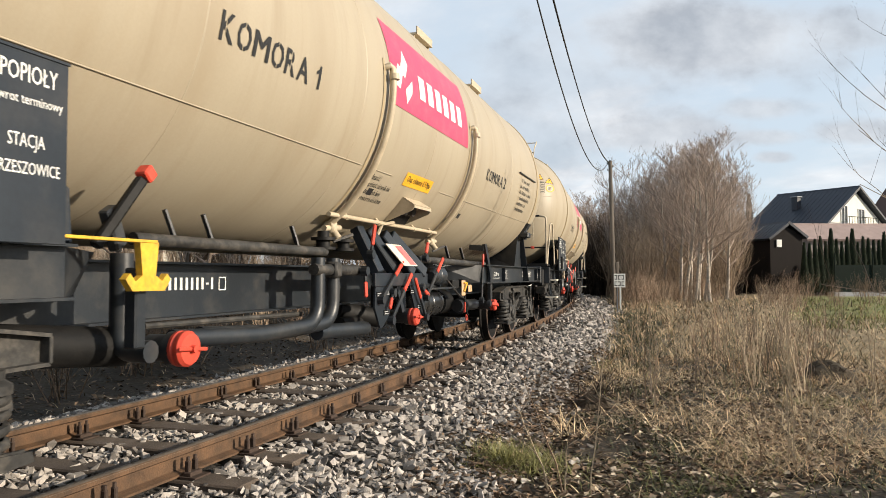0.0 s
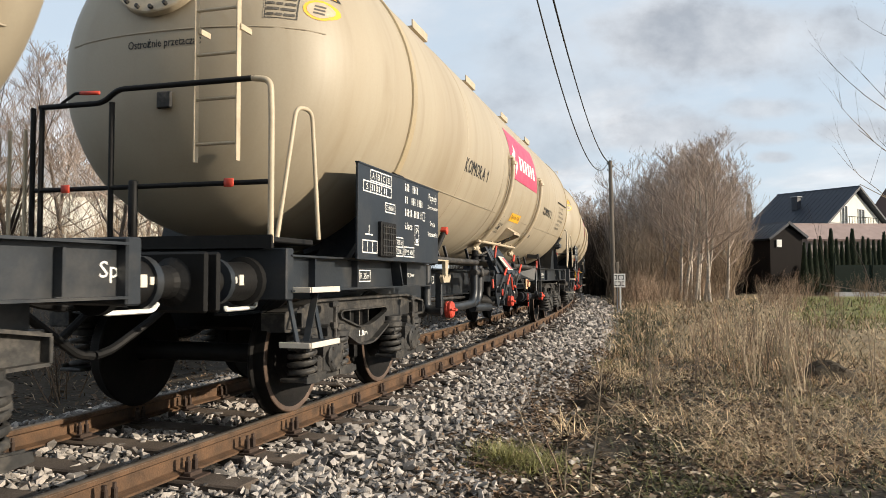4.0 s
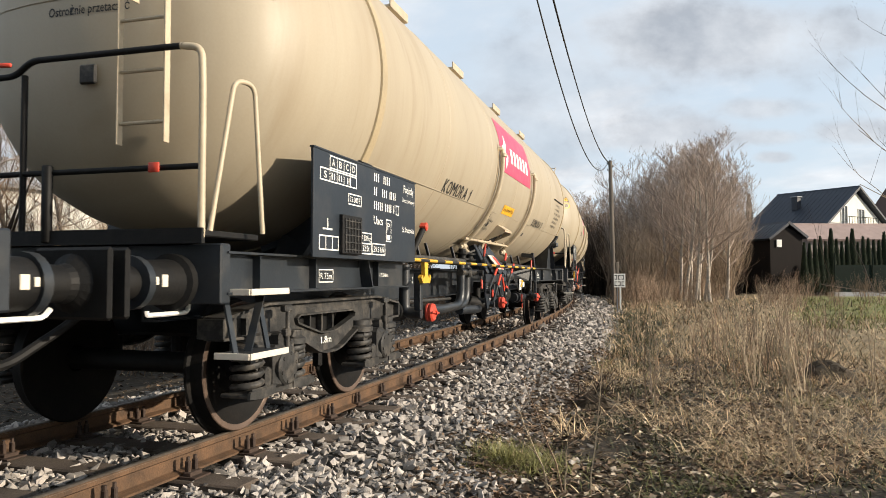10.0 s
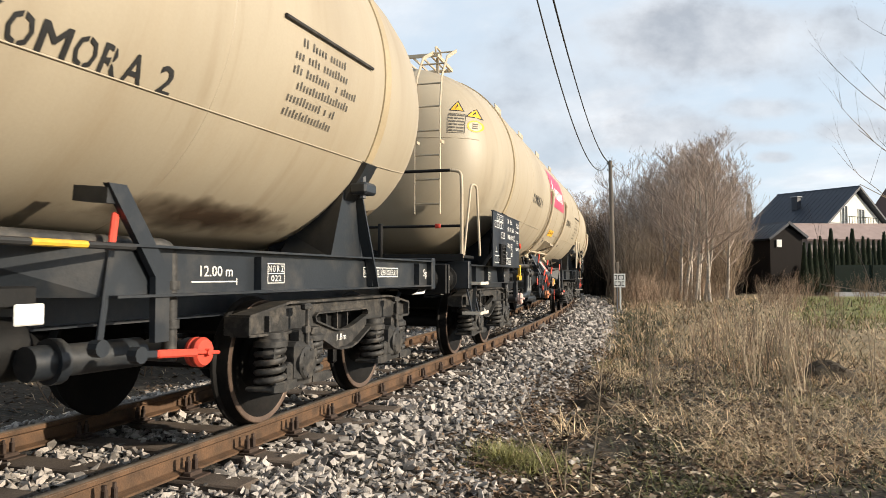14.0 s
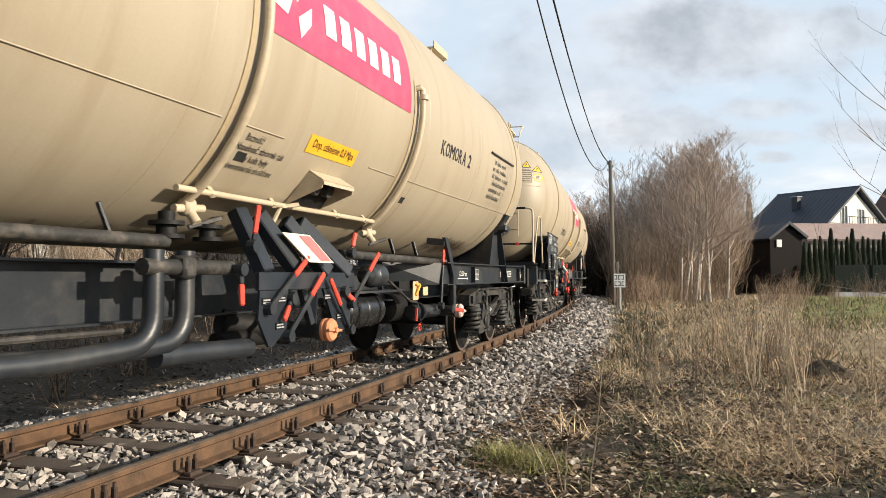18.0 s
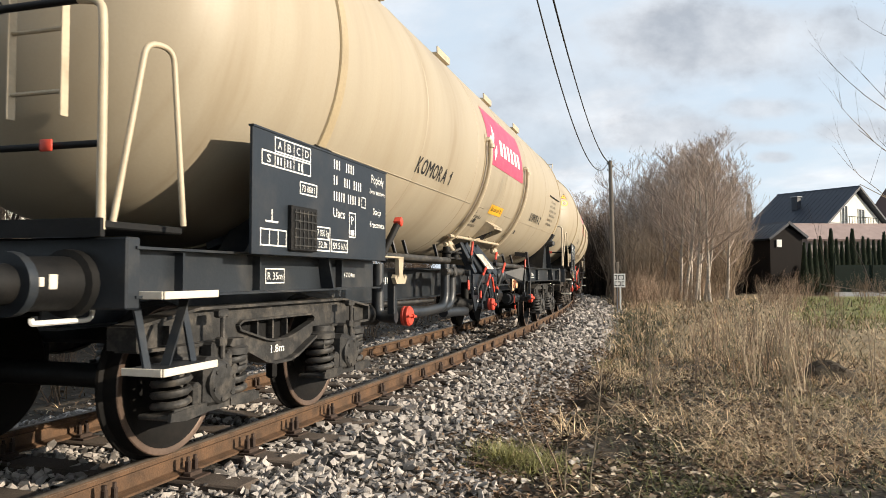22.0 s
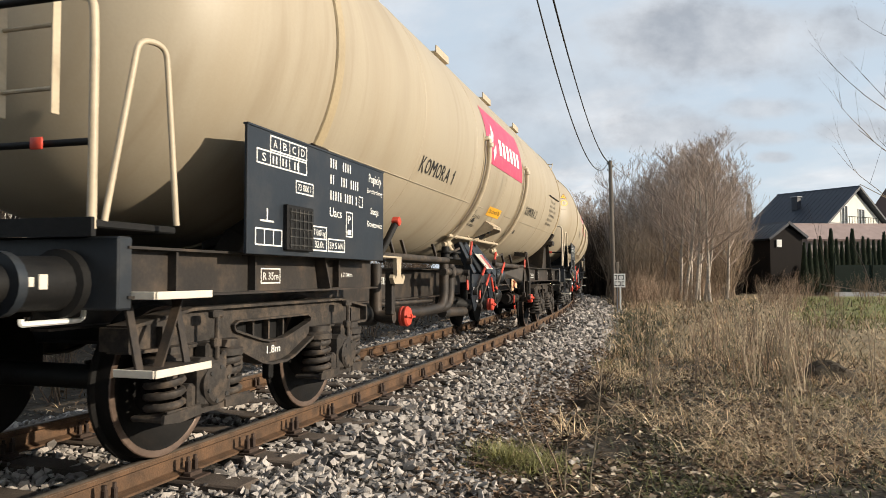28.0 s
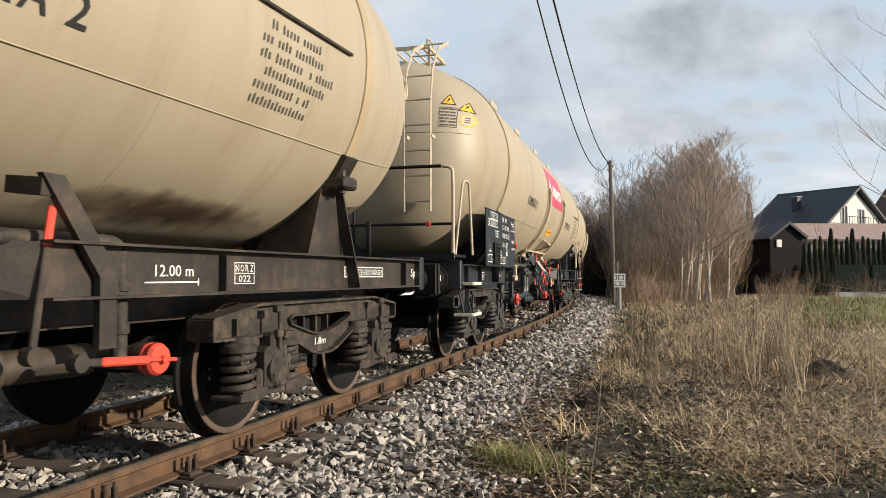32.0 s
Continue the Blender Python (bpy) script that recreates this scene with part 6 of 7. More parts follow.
def make_tree(seed, h, stems, r, depth, mat, twig, spread=.5, up=.2, kids=(4, 6), shrink=.5, lean=.12, least=0.0):
    rnd = random.Random(seed)
    trunk, crown = [], []
    for k in range(stems):
        base = Vector((rnd.uniform(-.5, .5), rnd.uniform(-.5, .5), -.2)) * (1 if stems > 1 else .05)
        way = Vector((rnd.uniform(-lean, lean), rnd.uniform(-lean, lean), 1)).normalized()
        L = h * rnd.uniform(.72, 1.0)
        p, d, n = base, way, 9
        pts = [p.copy()]
        for i in range(n):
            d = (d + Vector((rnd.uniform(-1, 1), rnd.uniform(-1, 1), .6)) * .07).normalized()
            q = p + d * L / n
            trunk.append((p.copy(), q.copy(), r * (1 - .93 * i / n), r * (1 - .93 * (i + 1) / n)))
            p = q
            pts.append(p.copy())
        m = int(8 + 14 / stems)
        for j in range(m):
            t = .22 + .78 * (j + rnd.random()) / m
            i = min(n - 1, int(t * n))
            q = pts[i].lerp(pts[i + 1], t * n - i)
            side = Vector((rnd.uniform(-1, 1), rnd.uniform(-1, 1), rnd.uniform(.2, .9))).normalized()
            grow(rnd, q, side, L * .30 * (1.25 - .85 * t), r * .38 * (1.1 - .8 * t), depth, crown, spread, up, kids, shrink)
    return raw_mesh("trunk" if stems == 1 else "thicket", pieces(trunk), mat, True), raw_mesh("crown", pieces(crown, 3, least), twig)


def plant_tree(name, meshes, x, y, turn, k, label, category, group=""):
    o = new(name)
    o.matrix_basis = pose(x, y, height(x, y), 0, 0, turn) @ Matrix.Diagonal((k, k, k, 1))
    for n, me in zip(("thicket" if meshes[0].name.startswith("thicket") else "trunk", "crown"), meshes):
        c = new(n, me)
        c.parent = o
        if n == "thicket":
            tagged(c, "many thin woody stems", kind="stuff")
    return tagged(o, label, category, group)


def build_trees():
    rnd = random.Random(11)
    tall = [make_tree(20 + i, 12.0, 1, .11, 3, M["bark"], M["palertwig"], .6, .12, (3, 5), .6, least=.007) for i in range(2)]
    birch = [make_tree(30 + i, 12.6, 1, .14, 2, M["birch"], M["palertwig"], .6, .10, (4, 6), .58, least=.007) for i in range(2)]
    fan = [make_tree(35 + i, 10.4, 6, .06, 2, M["twig"], M["palertwig"], .62, .12, (3, 5), .6, .28, .007) for i in range(2)]
    shrub = [make_tree(40 + i, 5.8, 16, .045, 2, M["twig"], M["twig"], .5, .3, (3, 5), .6, .40) for i in range(3)]
    low = [make_tree(50 + i, 2.6, 12, .022, 1, M["stalk"], M["stalk"], .5, .25, (5, 8), .6, .5) for i in range(2)]
    at = lambda px, d: ((px - 784) / 1300 * d, d)
    for px, d, k in ((1128, 58, .78), (1150, 55, .85), (1172, 52, .92), (1190, 50, 1.0), (1206, 54, 1.05), (1228, 52, 1.0), (1262, 50, .98), (1268, 55, .95), (1240, 60, 1.1), (1215, 47, .88), (1160, 62, .9), (1275, 58, .9)):
        plant_tree("bare_tree", tall[rnd.randrange(2)], *at(px, d), rnd.uniform(0, 360), k, "slender bare tree in a winter thicket", "tree", "trees of the thicket")
    for px, d, k in ((1202, 42, .80), (1211, 41, .82), (1220, 42, .86), (1247, 40, .86), (1285, 43, .80), (1236, 41, .88), (1180, 44, .78), (1256, 39.5, .8), (1229, 40, .8), (1276, 46, .72)):
        plant_tree("birch", birch[rnd.randrange(2)], *at(px, d), rnd.uniform(0, 360), k, "young bare birch with pale bark", "tree", "birches of the thicket")
    for px, d, k in ((1102, 56, .80), (1122, 54, .92), (1142, 52, .95), (1158, 50, .92), (1176, 53, 1.0), (1192, 49, .93), (1212, 51, 1.0), (1232, 50, 1.03), (1252, 48, .95), (1270, 50, .93), (1280, 52, .78), (1240, 56, 1.1), (1166, 57, 1.05), (1200, 58, 1.12)):
        plant_tree("bare_tree", fan[int(px) // 2 % 2], *at(px, d), px * 31, k, "fan-shaped bare tree with many upright stems", "tree", "trees of the thicket")
    for i in range(46):
        px, d = rnd.uniform(1045, 1292), rnd.uniform(42, 62)
        if px < 1105:
            d = rnd.uniform(56, 80)
        plant_tree("bare_shrub", shrub[rnd.randrange(3)], *at(px, d), rnd.uniform(0, 360), rnd.uniform(.45, .95), "dense leafless brown shrub", "shrub", "shrubs of the thicket")
    for i in range(12):
        px = rnd.uniform(1085, 1235)
        plant_tree("bare_shrub", shrub[rnd.randrange(3)], *at(px, rnd.uniform(46, 58)), rnd.uniform(0, 360), rnd.uniform(.85, 1.05) + (px - 1085) / 150 * .35, "tall leafless brown shrub with many stems", "shrub", "shrubs of the thicket")
    for i in range(6):
        plant_tree("bare_shrub", shrub[rnd.randrange(3)], *at(rnd.uniform(1225, 1282), rnd.uniform(48, 58)), rnd.uniform(0, 360), rnd.uniform(1.0, 1.3), "tall leafless brown shrub with many stems", "shrub", "shrubs of the thicket")
    dark = [make_tree(70 + i, 6.6, 18, .05, 2, M["darktwig"], M["woodtwig"], .5, .3, (3, 5), .6, .35) for i in range(2)]
    for i in range(46):
        plant_tree("bare_shrub", dark[i % 2], *at(rnd.uniform(1020, 1135), rnd.uniform(54, 76)), rnd.uniform(0, 360), rnd.uniform(.8, 1.15), "dense dark leafless shrub in a winter wood", "shrub", "shrubs of the wood")
    for i in range(30):
        plant_tree("bare_shrub", dark[i % 2], *at(rnd.uniform(1130, 1330), rnd.uniform(52, 66)), rnd.uniform(0, 360), rnd.uniform(.35, .6), "dense dark leafless shrub behind the birches", "shrub", "shrubs of the wood")
    for i in range(26):
        plant_tree("bare_tree", tall[i % 2], *at(rnd.uniform(1000, 1120), rnd.uniform(66, 100)), rnd.uniform(0, 360), rnd.uniform(.7, 1.0), "slender bare tree in a winter wood", "tree", "trees of the wood")
    for i in range(18):
        px, d = rnd.uniform(1095, 1330), rnd.uniform(32, 42)
        plant_tree("bramble", low[rnd.randrange(2)], *at(px, d), rnd.uniform(0, 360), rnd.uniform(.5, .9), "tangled leafless bramble in dry grass", "shrub", "brambles at the field's edge")
    for i in range(12):
        px, d = rnd.uniform(1330, 1600), rnd.uniform(28, 44)
        plant_tree("bramble", low[rnd.randrange(2)], *at(px, d), rnd.uniform(0, 360), rnd.uniform(.4, .8), "tangled leafless bramble in dry grass", "shrub", "brambles at the field's edge")
    # left of the track, seen between the wagons
    for px, d, k in ((40, 15, .62), (130, 21, .7), (215, 17, .6), (290, 25, .75), (350, 19, .62), (395, 29, .8), (80, 27, .8), (250, 32, .8), (440, 33, .8), (180, 13, .5), (330, 14, .45)):
        plant_tree("bare_tree", tall[int(px) % 2], *at(px, d), px * 40, k, "bare tree beyond the far rail", "tree", "trees beyond the track")
    for i in range(30):
        px, d = rnd.uniform(-80, 520), rnd.uniform(14, 30)
        x, y = at(px, d)
        if along(x, y)[1] < -4.2:
            plant_tree("bare_shrub", shrub[i % 3], x, y, i * 47, rnd.uniform(.25, .5), "leafless shrub beyond the far rail", "shrub", "shrubs beyond the track")
    for i in range(60):
        q = track(rnd.uniform(2, 46), -rnd.uniform(3.6, 6.5))
        plant_tree("bramble", low[i % 2], q.x, q.y, i * 71, rnd.uniform(.35, .75), "tangled brown bramble beyond the far rail", "shrub", "brambles beyond the track")
    for i in range(42):
        q = track(rnd.uniform(6, 60), -rnd.uniform(7, 15))
        plant_tree("bare_shrub", (dark if i % 3 else shrub)[i % 2], q.x, q.y, i * 53, rnd.uniform(.42, .75), "dense leafless shrub beyond the far rail", "shrub", "shrubs beyond the track")
    # the tree whose twigs reach in from the side
    rr = random.Random(8)
    o = new("bare_tree")
    o.matrix_basis = pose(6.95, 8.8, height(6.95, 8.8))
    trunk, crown = [], []
    grow(rr, (0, 0, -.2), (.05, 0, 1), 4.6, .09, 0, trunk)
    for z, way, L in ((1.5, (-.9, -.1, .25), 2.5), (1.9, (-.8, .3, .55), 2.3), (2.5, (-.85, -.2, .5), 2.2), (3.0, (-.7, .1, .75), 1.9), (3.5, (-.6, .3, .9), 1.6), (2.2, (.8, .2, .5), 2.0), (1.1, (-.9, .35, .02), 2.2), (3.3, (.5, -.4, .8), 1.6)):
        grow(rr, (.03, 0, z), way, L, .017, 3, crown, .5, .10, (2, 4), .5)
    part("trunk", raw_mesh("trunk", pieces(trunk), M["bark"], True), None, o)
    part("crown", raw_mesh("crown", pieces(crown), M["bark"]), None, o)
    tagged(o, "young leafless tree with long thin twigs", "tree")


def build_evergreens():
    rnd = random.Random(4)
    def conifer(h, r, n, droop):
        g = Geo()
        for i in range(n):
            t = rnd.random() ** .8
            z = h * t
            rad = r * (1 - t) ** .8
            a = rnd.uniform(0, 6.283)
            d = Vector((math.cos(a), math.sin(a), droop))
            p = Vector((0, 0, z)) + d * rad * rnd.uniform(.35, 1.0)
            u = Vector((-d.y, d.x, 0)) * .10 * r
            k = len(g.v)
            g.v += [tuple(p - u), tuple(p + u), tuple(p + d * .22 * r + Vector((0, 0, .10 * h * rnd.uniform(.2, .6) * (1 if droop > 0 else -.3))))]
            g.f.append((k, k + 1, k + 2))
        return raw_mesh("crown", g, M["thuja"])
    trunk = raw_mesh("trunk", Geo().cyl((0, 0, -.2), (0, 0, 2.6), .08, 8, .02), M["bark"])
    th = conifer(4.1, .42, 2200, .8)
    for i in range(44):
        x = 24.6 + i * .40
        y = 50.0 + .06 * i
        plant_tree("thuja", (trunk, th), x, y, i * 50, rnd.uniform(.84, 1.08), "dark pointed thuja in a garden row", "thuja", "thuja row behind the fence")
    ft = conifer(10.2, 1.0, 3200, -.25)
    ftr = raw_mesh("trunk", Geo().cyl((0, 0, -.2), (0, 0, 8.5), .16, 8, .02), M["bark"])
    for x, y, k in ((37.6, 90.0, 1.12), (42.0, 93.0, .98), (35.6, 96.0, .9), (32.0, 92, .86)):
        plant_tree("fir", (ftr, ft), x, y, x * 20, k, "dark fir behind the houses", "fir", "firs behind the houses")
    f = new("garden_fence")
    f.matrix_basis = pose(25.4, 47.6, 0, 0, 0, 1.5)
    for i in range(12):
        part("fence_post", Geo().box((i * 2.5, 0, .9), (.06, .06, 3.4), ch=.005), M["fence"], f)
    for i in range(11):
        part("fence_panel", Geo().box((i * 2.5 + 1.25, .05, .85), (2.42, .02, 1.9)), M["fence"], f)
    part("fence_base", Geo().box((13.7, 0, -.2), (27.5, .10, .5)), M["plate"], f, "pale concrete fence base")
    tagged(f, "dark green garden fence on a pale base", "fence")


build_trees()
build_evergreens()


# ------------------------------------------------------------------ grass, weeds, stones
def blades(name, mat, place, n, length, width, lean, seed, label):
    """Many narrow blades; place(rng) gives x, y and a size for each."""
    rng = np.random.default_rng(seed)
    vs = np.zeros((n, 5, 3))
    for i in range(n):
        x, y, k = place(rng)
        z = height(x, y)
        a = rng.uniform(0, 2 * math.pi)
        L = length * k * rng.uniform(.5, 1.2)
        q = min(1.72, abs(rng.normal(lean, .30)))
        d = np.array([math.cos(a), math.sin(a), 0.0])
        s = np.array([-d[1], d[0], 0.0]) * width * k
        b = np.array([x, y, z - .01])
        m = b + d * L * .5 * math.sin(q * .85) + np.array([0, 0, L * .5 * math.cos(q * .85)])
        t = m + d * L * .5 * math.sin(min(1.9, q * 1.25)) + np.array([0, 0, L * .5 * math.cos(min(1.9, q * 1.25))])
        vs[i] = (b - s, b + s, m + s * .7, m - s * .7, t)
    me = bpy.data.meshes.new(name)
    f = [(5 * i, 5 * i + 1, 5 * i + 2, 5 * i + 3) for i in range(n)] + [(5 * i + 3, 5 * i + 2, 5 * i + 4) for i in range(n)]
    me.from_pydata(vs.reshape(-1, 3).tolist(), [], f)
    me.materials.append(mat)
    return tagged(new(name, me), label, "grass", kind="stuff")


def field(lo, hi, a0=-14, a1=48, edge=2.55, green=None):
    def place(rng):
        while True:
            r = lo + (hi - lo) * rng.random() ** 1.25
            a = radians(rng.uniform(a0, a1))
            x, y = r * math.sin(a), r * math.cos(a)
            s, lat = along(x, y)
            if lat < edge + .35 * noise.noise((x * .8, y * .8, 2)):
                continue
            n = noise.noise((x * .45, y * .45, 7))
            if green is not None and (n > 0) != green and rng.random() < .75:
                continue
            if noise.noise((x * 1.1, y * 1.1, 1)) < -.28 and rng.random() < .8:
                continue
            return x, y, .75 + r * .035
    return place


def far_bank(rng):
    p = track(rng.uniform(-5, 45), -2.9 - abs(rng.normal(0, 2.2)))
    return p.x, p.y, 1.0


def tuft_at(x0, y0, r):
    def place(rng):
        a, q = rng.uniform(0, 6.283), r * abs(rng.normal(0, .5))
        return x0 + q * math.cos(a) * 1.4, y0 + q * math.sin(a), 1.0
    return place


def tussocks(lo, hi, count, seed, a0=2, a1=44):
    """Clumps of grass: centres first, then blades round them."""
    rng = np.random.default_rng(seed)
    f = field(lo, hi, a0, a1)
    mid = [f(rng) for i in range(count)]

    def place(r):
        x, y, k = mid[int(r.integers(count))]
        q = abs(r.normal(0, .13)) * k
        a = r.uniform(0, 6.283)
        return x + q * math.cos(a), y + q * math.sin(a), k
    return place


def litter(name, mat, place, n, size, seed, label):
    """Curled dead leaves lying on the ground: each a folded pointed quad."""
    rng = np.random.default_rng(seed)
    vs = np.zeros((n, 4, 3))
    for i in range(n):
        x, y, k = place(rng)
        a, L = rng.uniform(0, 2 * math.pi), size * rng.uniform(.5, 1.3)
        w = L * rng.uniform(.35, .7)
        d = np.array([math.cos(a), math.sin(a), rng.normal(0, .25)])
        e = np.array([-math.sin(a), math.cos(a), rng.normal(0, .3)])
        s, lat = along(x, y)
        c = np.array([x, y, max(height(x, y), bed(lat) + .025 if abs(lat) < 2.8 else -9) + rng.uniform(0, .03)])
        up = np.array([0, 0, L * rng.uniform(-.15, .3)])
        vs[i] = (c - d * L / 2, c + e * w / 2 + up, c + d * L / 2, c - e * w / 2 + up)
    me = bpy.data.meshes.new(name)
    me.from_pydata(vs.reshape(-1, 3).tolist(), [], [(4 * i, 4 * i + 1, 4 * i + 2) for i in range(n)] + [(4 * i, 4 * i + 2, 4 * i + 3) for i in range(n)])
    me.materials.append(mat)
    return tagged(new(name, me), label, "leaf litter", kind="stuff")


def sheet(name, mat, x0, x1, y0, y1, inside, label, step=.5, lift=0.0):
    """A low mat over the ground, ragged at its border."""
    g, ix = Geo(), {}
    nx, ny = int((x1 - x0) / step), int((y1 - y0) / step)
    for j in range(ny + 1):
        for i in range(nx + 1):
            x, y = x0 + i * step, y0 + j * step
            w = inside(x, y) + .5 * noise.noise((x * .5, y * .5, 3)) + .35 * noise.noise((x * 1.9, y * 1.9, 4))
            g.v.append((x, y, height(x, y) + max(-.15, min(.05, .06 * w) + lift)))
    g.f = [(j * (nx + 1) + i, j * (nx + 1) + i + 1, (j + 1) * (nx + 1) + i + 1, (j + 1) * (nx + 1) + i) for j in range(ny) for i in range(nx)
           if max(g.v[j * (nx + 1) + i][2] - height(*g.v[j * (nx + 1) + i][:2]), g.v[(j + 1) * (nx + 1) + i + 1][2] - height(*g.v[(j + 1) * (nx + 1) + i + 1][:2])) > -.12]
    return tagged(part(name, g, mat, smooth=80), label, "grass", kind="stuff")


def patch(x0, y0, rx, ry):
    def place(rng):
        while True:
            x, y = x0 + rx * rng.normal(0, .5), y0 + ry * rng.normal(0, .5)
            if along(x, y)[1] > 2.5:
                return x, y, .95
    return place


def by_the_post(rng):
    """Beside the ballast, where dark weeds stand."""
    while True:
        y = rng.uniform(11.5, 28)
        x = y * (.232 + .05 * rng.random() + .012 * rng.normal())
        if along(x, y)[1] > 2.3 and noise.noise((x * .9, y * .9, 6)) > -.15:
            return x, y, .8 + .02 * y


def in_the_stand(rng):
    y = rng.uniform(9.5, 17)
    x = y * (.43 + .045 * rng.normal())
    return x, y, rng.uniform(.55, 1.1)


def build_grass():
    sheet("straw_mat", M["mat"], 2, 46, 11, 60, lambda x, y: min(1, (along(x, y)[1] - 4.0) * .6, (y - 13) * .25), "pale matted dead grass of the field")
    # unseen mat behind the camera, added to bounce light onto the tank ends
    sheet("straw_mat", M["mat"], 0, 40, -40, 3, lambda x, y: min(1, (along(x, y)[1] - 4.6) * .6, (2.4 - y) * .6), "pale matted dead grass of the field", 1.0)
    sheet("lawn", M["lawn"], 9, 46, 19, 47, lambda x, y: min(1, (x - .47 * y - .5) * .3, (y - 24) * .2, (47 - y)), "mown green lawn before the garden fence", lift=.06)
    litter("leaf_litter", M["litter"], field(4.0, 15, 2, 44, edge=2.2), 19000, .075, 3, "flat brown dead leaves on dark soil")
    def shoulder(rng):
        q = track(rng.uniform(2.5, 13), 1.75 + 1.2 * rng.random() ** .6)
        return q.x, q.y, 1.0
    litter("shoulder_leaves", M["litter"], shoulder, 3000, .065, 23, "brown dead leaves blown over the ballast's edge")
    litter("pale_leaves", M["paleleaf"], field(4.0, 11, 4, 44, edge=2.3), 2600, .066, 13, "bleached dead leaves on dark soil")
    blades("dry_grass", M["straw"], field(4.0, 20, 4, 44, edge=3.0), 3800, .30, .0042, 1.75, 1, "flattened straw-coloured winter grass")
    for i, (x, y, rx, ry, n) in enumerate(((2.45, 6.0, .6, .6, 650), (3.1, 6.7, 1.0, .9, 900), (2.6, 7.9, .9, .9, 650), (4.3, 8.0, .9, 1.2, 800), (3.9, 6.0, .9, .7, 600), (3.4, 10.2, 1.1, 1.2, 700), (5.6, 10.5, 1.3, 1.5, 800), (2.6, 11.5, .8, 1.6, 700), (4.4, 13.5, 1.4, 1.8, 900), (7.4, 13.0, 1.6, 2.0, 900))):
        blades("straw_patch", M["straw"], patch(x, y, rx, ry), int(n * 1.35), .40, .0040, 1.55, 30 + i, "arching pale straw fallen over dark soil")
    blades("tussock_grass", M["straw"], tussocks(7.0, 22, 90, 21), 3200, .40, .0045, 1.35, 11, "arching pale straw tussocks")
    blades("short_grass", M["green"], field(5.0, 26, 6, 44, green=True, edge=2.9), 4200, .16, .0046, 1.25, 2, "patchy dull green grass")
    for i, (x, y, r, n) in enumerate(((4.4, 8.6, .5, 420), (1.9, 5.2, .5, 260), (2.0, 12.5, .9, 500))):
        blades("green_patch", M["green"], patch(x, y, r, r), n, .20, .0040, 1.2, 50 + i, "dull green grass between dead straw")
    blades("far_grass", M["straw"], field(15, 48, -14, 26), 5200, .30, .009, 1.4, 4, "pale dry grass in the far field")
    blades("far_weeds", M["leafgreen"], field(14, 44, 8, 30), 2600, .28, .008, 1.1, 64, "dark low weeds between the pale grass")
    blades("far_rusty_grass", M["rustgrass"], field(12, 40, 8, 40), 5200, .32, .008, 1.35, 65, "reddish dead grass in the far field")
    blades("edge_weeds", M["leafgreen"], by_the_post, 2200, .26, .0055, .9, 66, "dark green winter weeds beside the ballast")
    blades("weed_stand", M["stalk"], in_the_stand, 160, .60, .0038, .30, 67, "dense stand of upright brown stalks")
    blades("weed_leaves", M["leafgreen"], in_the_stand, 700, .36, .006, .7, 68, "dark withered leaves among upright stalks")
    blades("rusty_grass", M["rustgrass"], field(6.0, 16, 20, 40), 4200, .34, .0046, 1.4, 69, "reddish flattened grass")
    blades("field_grass", M["straw"], field(10, 27, 20, 42), 6500, .34, .0058, 1.45, 44, "pale dry grass before the lawn")
    blades("far_green_grass", M["green"], field(22, 46, 26, 40), 9000, .14, .012, .8, 5, "green lawn strip in the far field")
    for i, (x, y, r, n) in enumerate(((1.55, 5.1, .45, 360), (2.0, 6.3, .6, 420), (1.75, 7.4, .5, 420), (3.0, 5.3, .6, 300), (2.4, 9.4, .7, 420), (4.9, 8.3, .5, 260))):
        blades("low_weeds", M["leafgreen"], patch(x, y, r, r), n, .15, .0062, 1.1, 80 + i, "dark low winter leaves between dead straw")
    blades("mound_grass", M["rustgrass"], patch(5.5, 10.5, .75, .6), 900, .26, .0042, 1.35, 71, "dead grass over the earth mound")
    blades("bank_grass", M["straw"], far_bank, 2200, .24, .005, 1.5, 6, "dry grass beyond the far rail")
    litter("bank_litter", M["litter"], far_bank, 9000, .08, 16, "flat brown leaf litter beyond the far rail")
    blades("grass_tuft", M["mossgrass"], tuft_at(.47, 5.80, .34), 3600, .26, .0030, 1.0, 7, "green grass tuft among the stones")
    blades("straw_tuft", M["straw"], tuft_at(.50, 5.9, .32), 500, .26, .0030, 1.2, 8, "straw grass tuft among the stones")


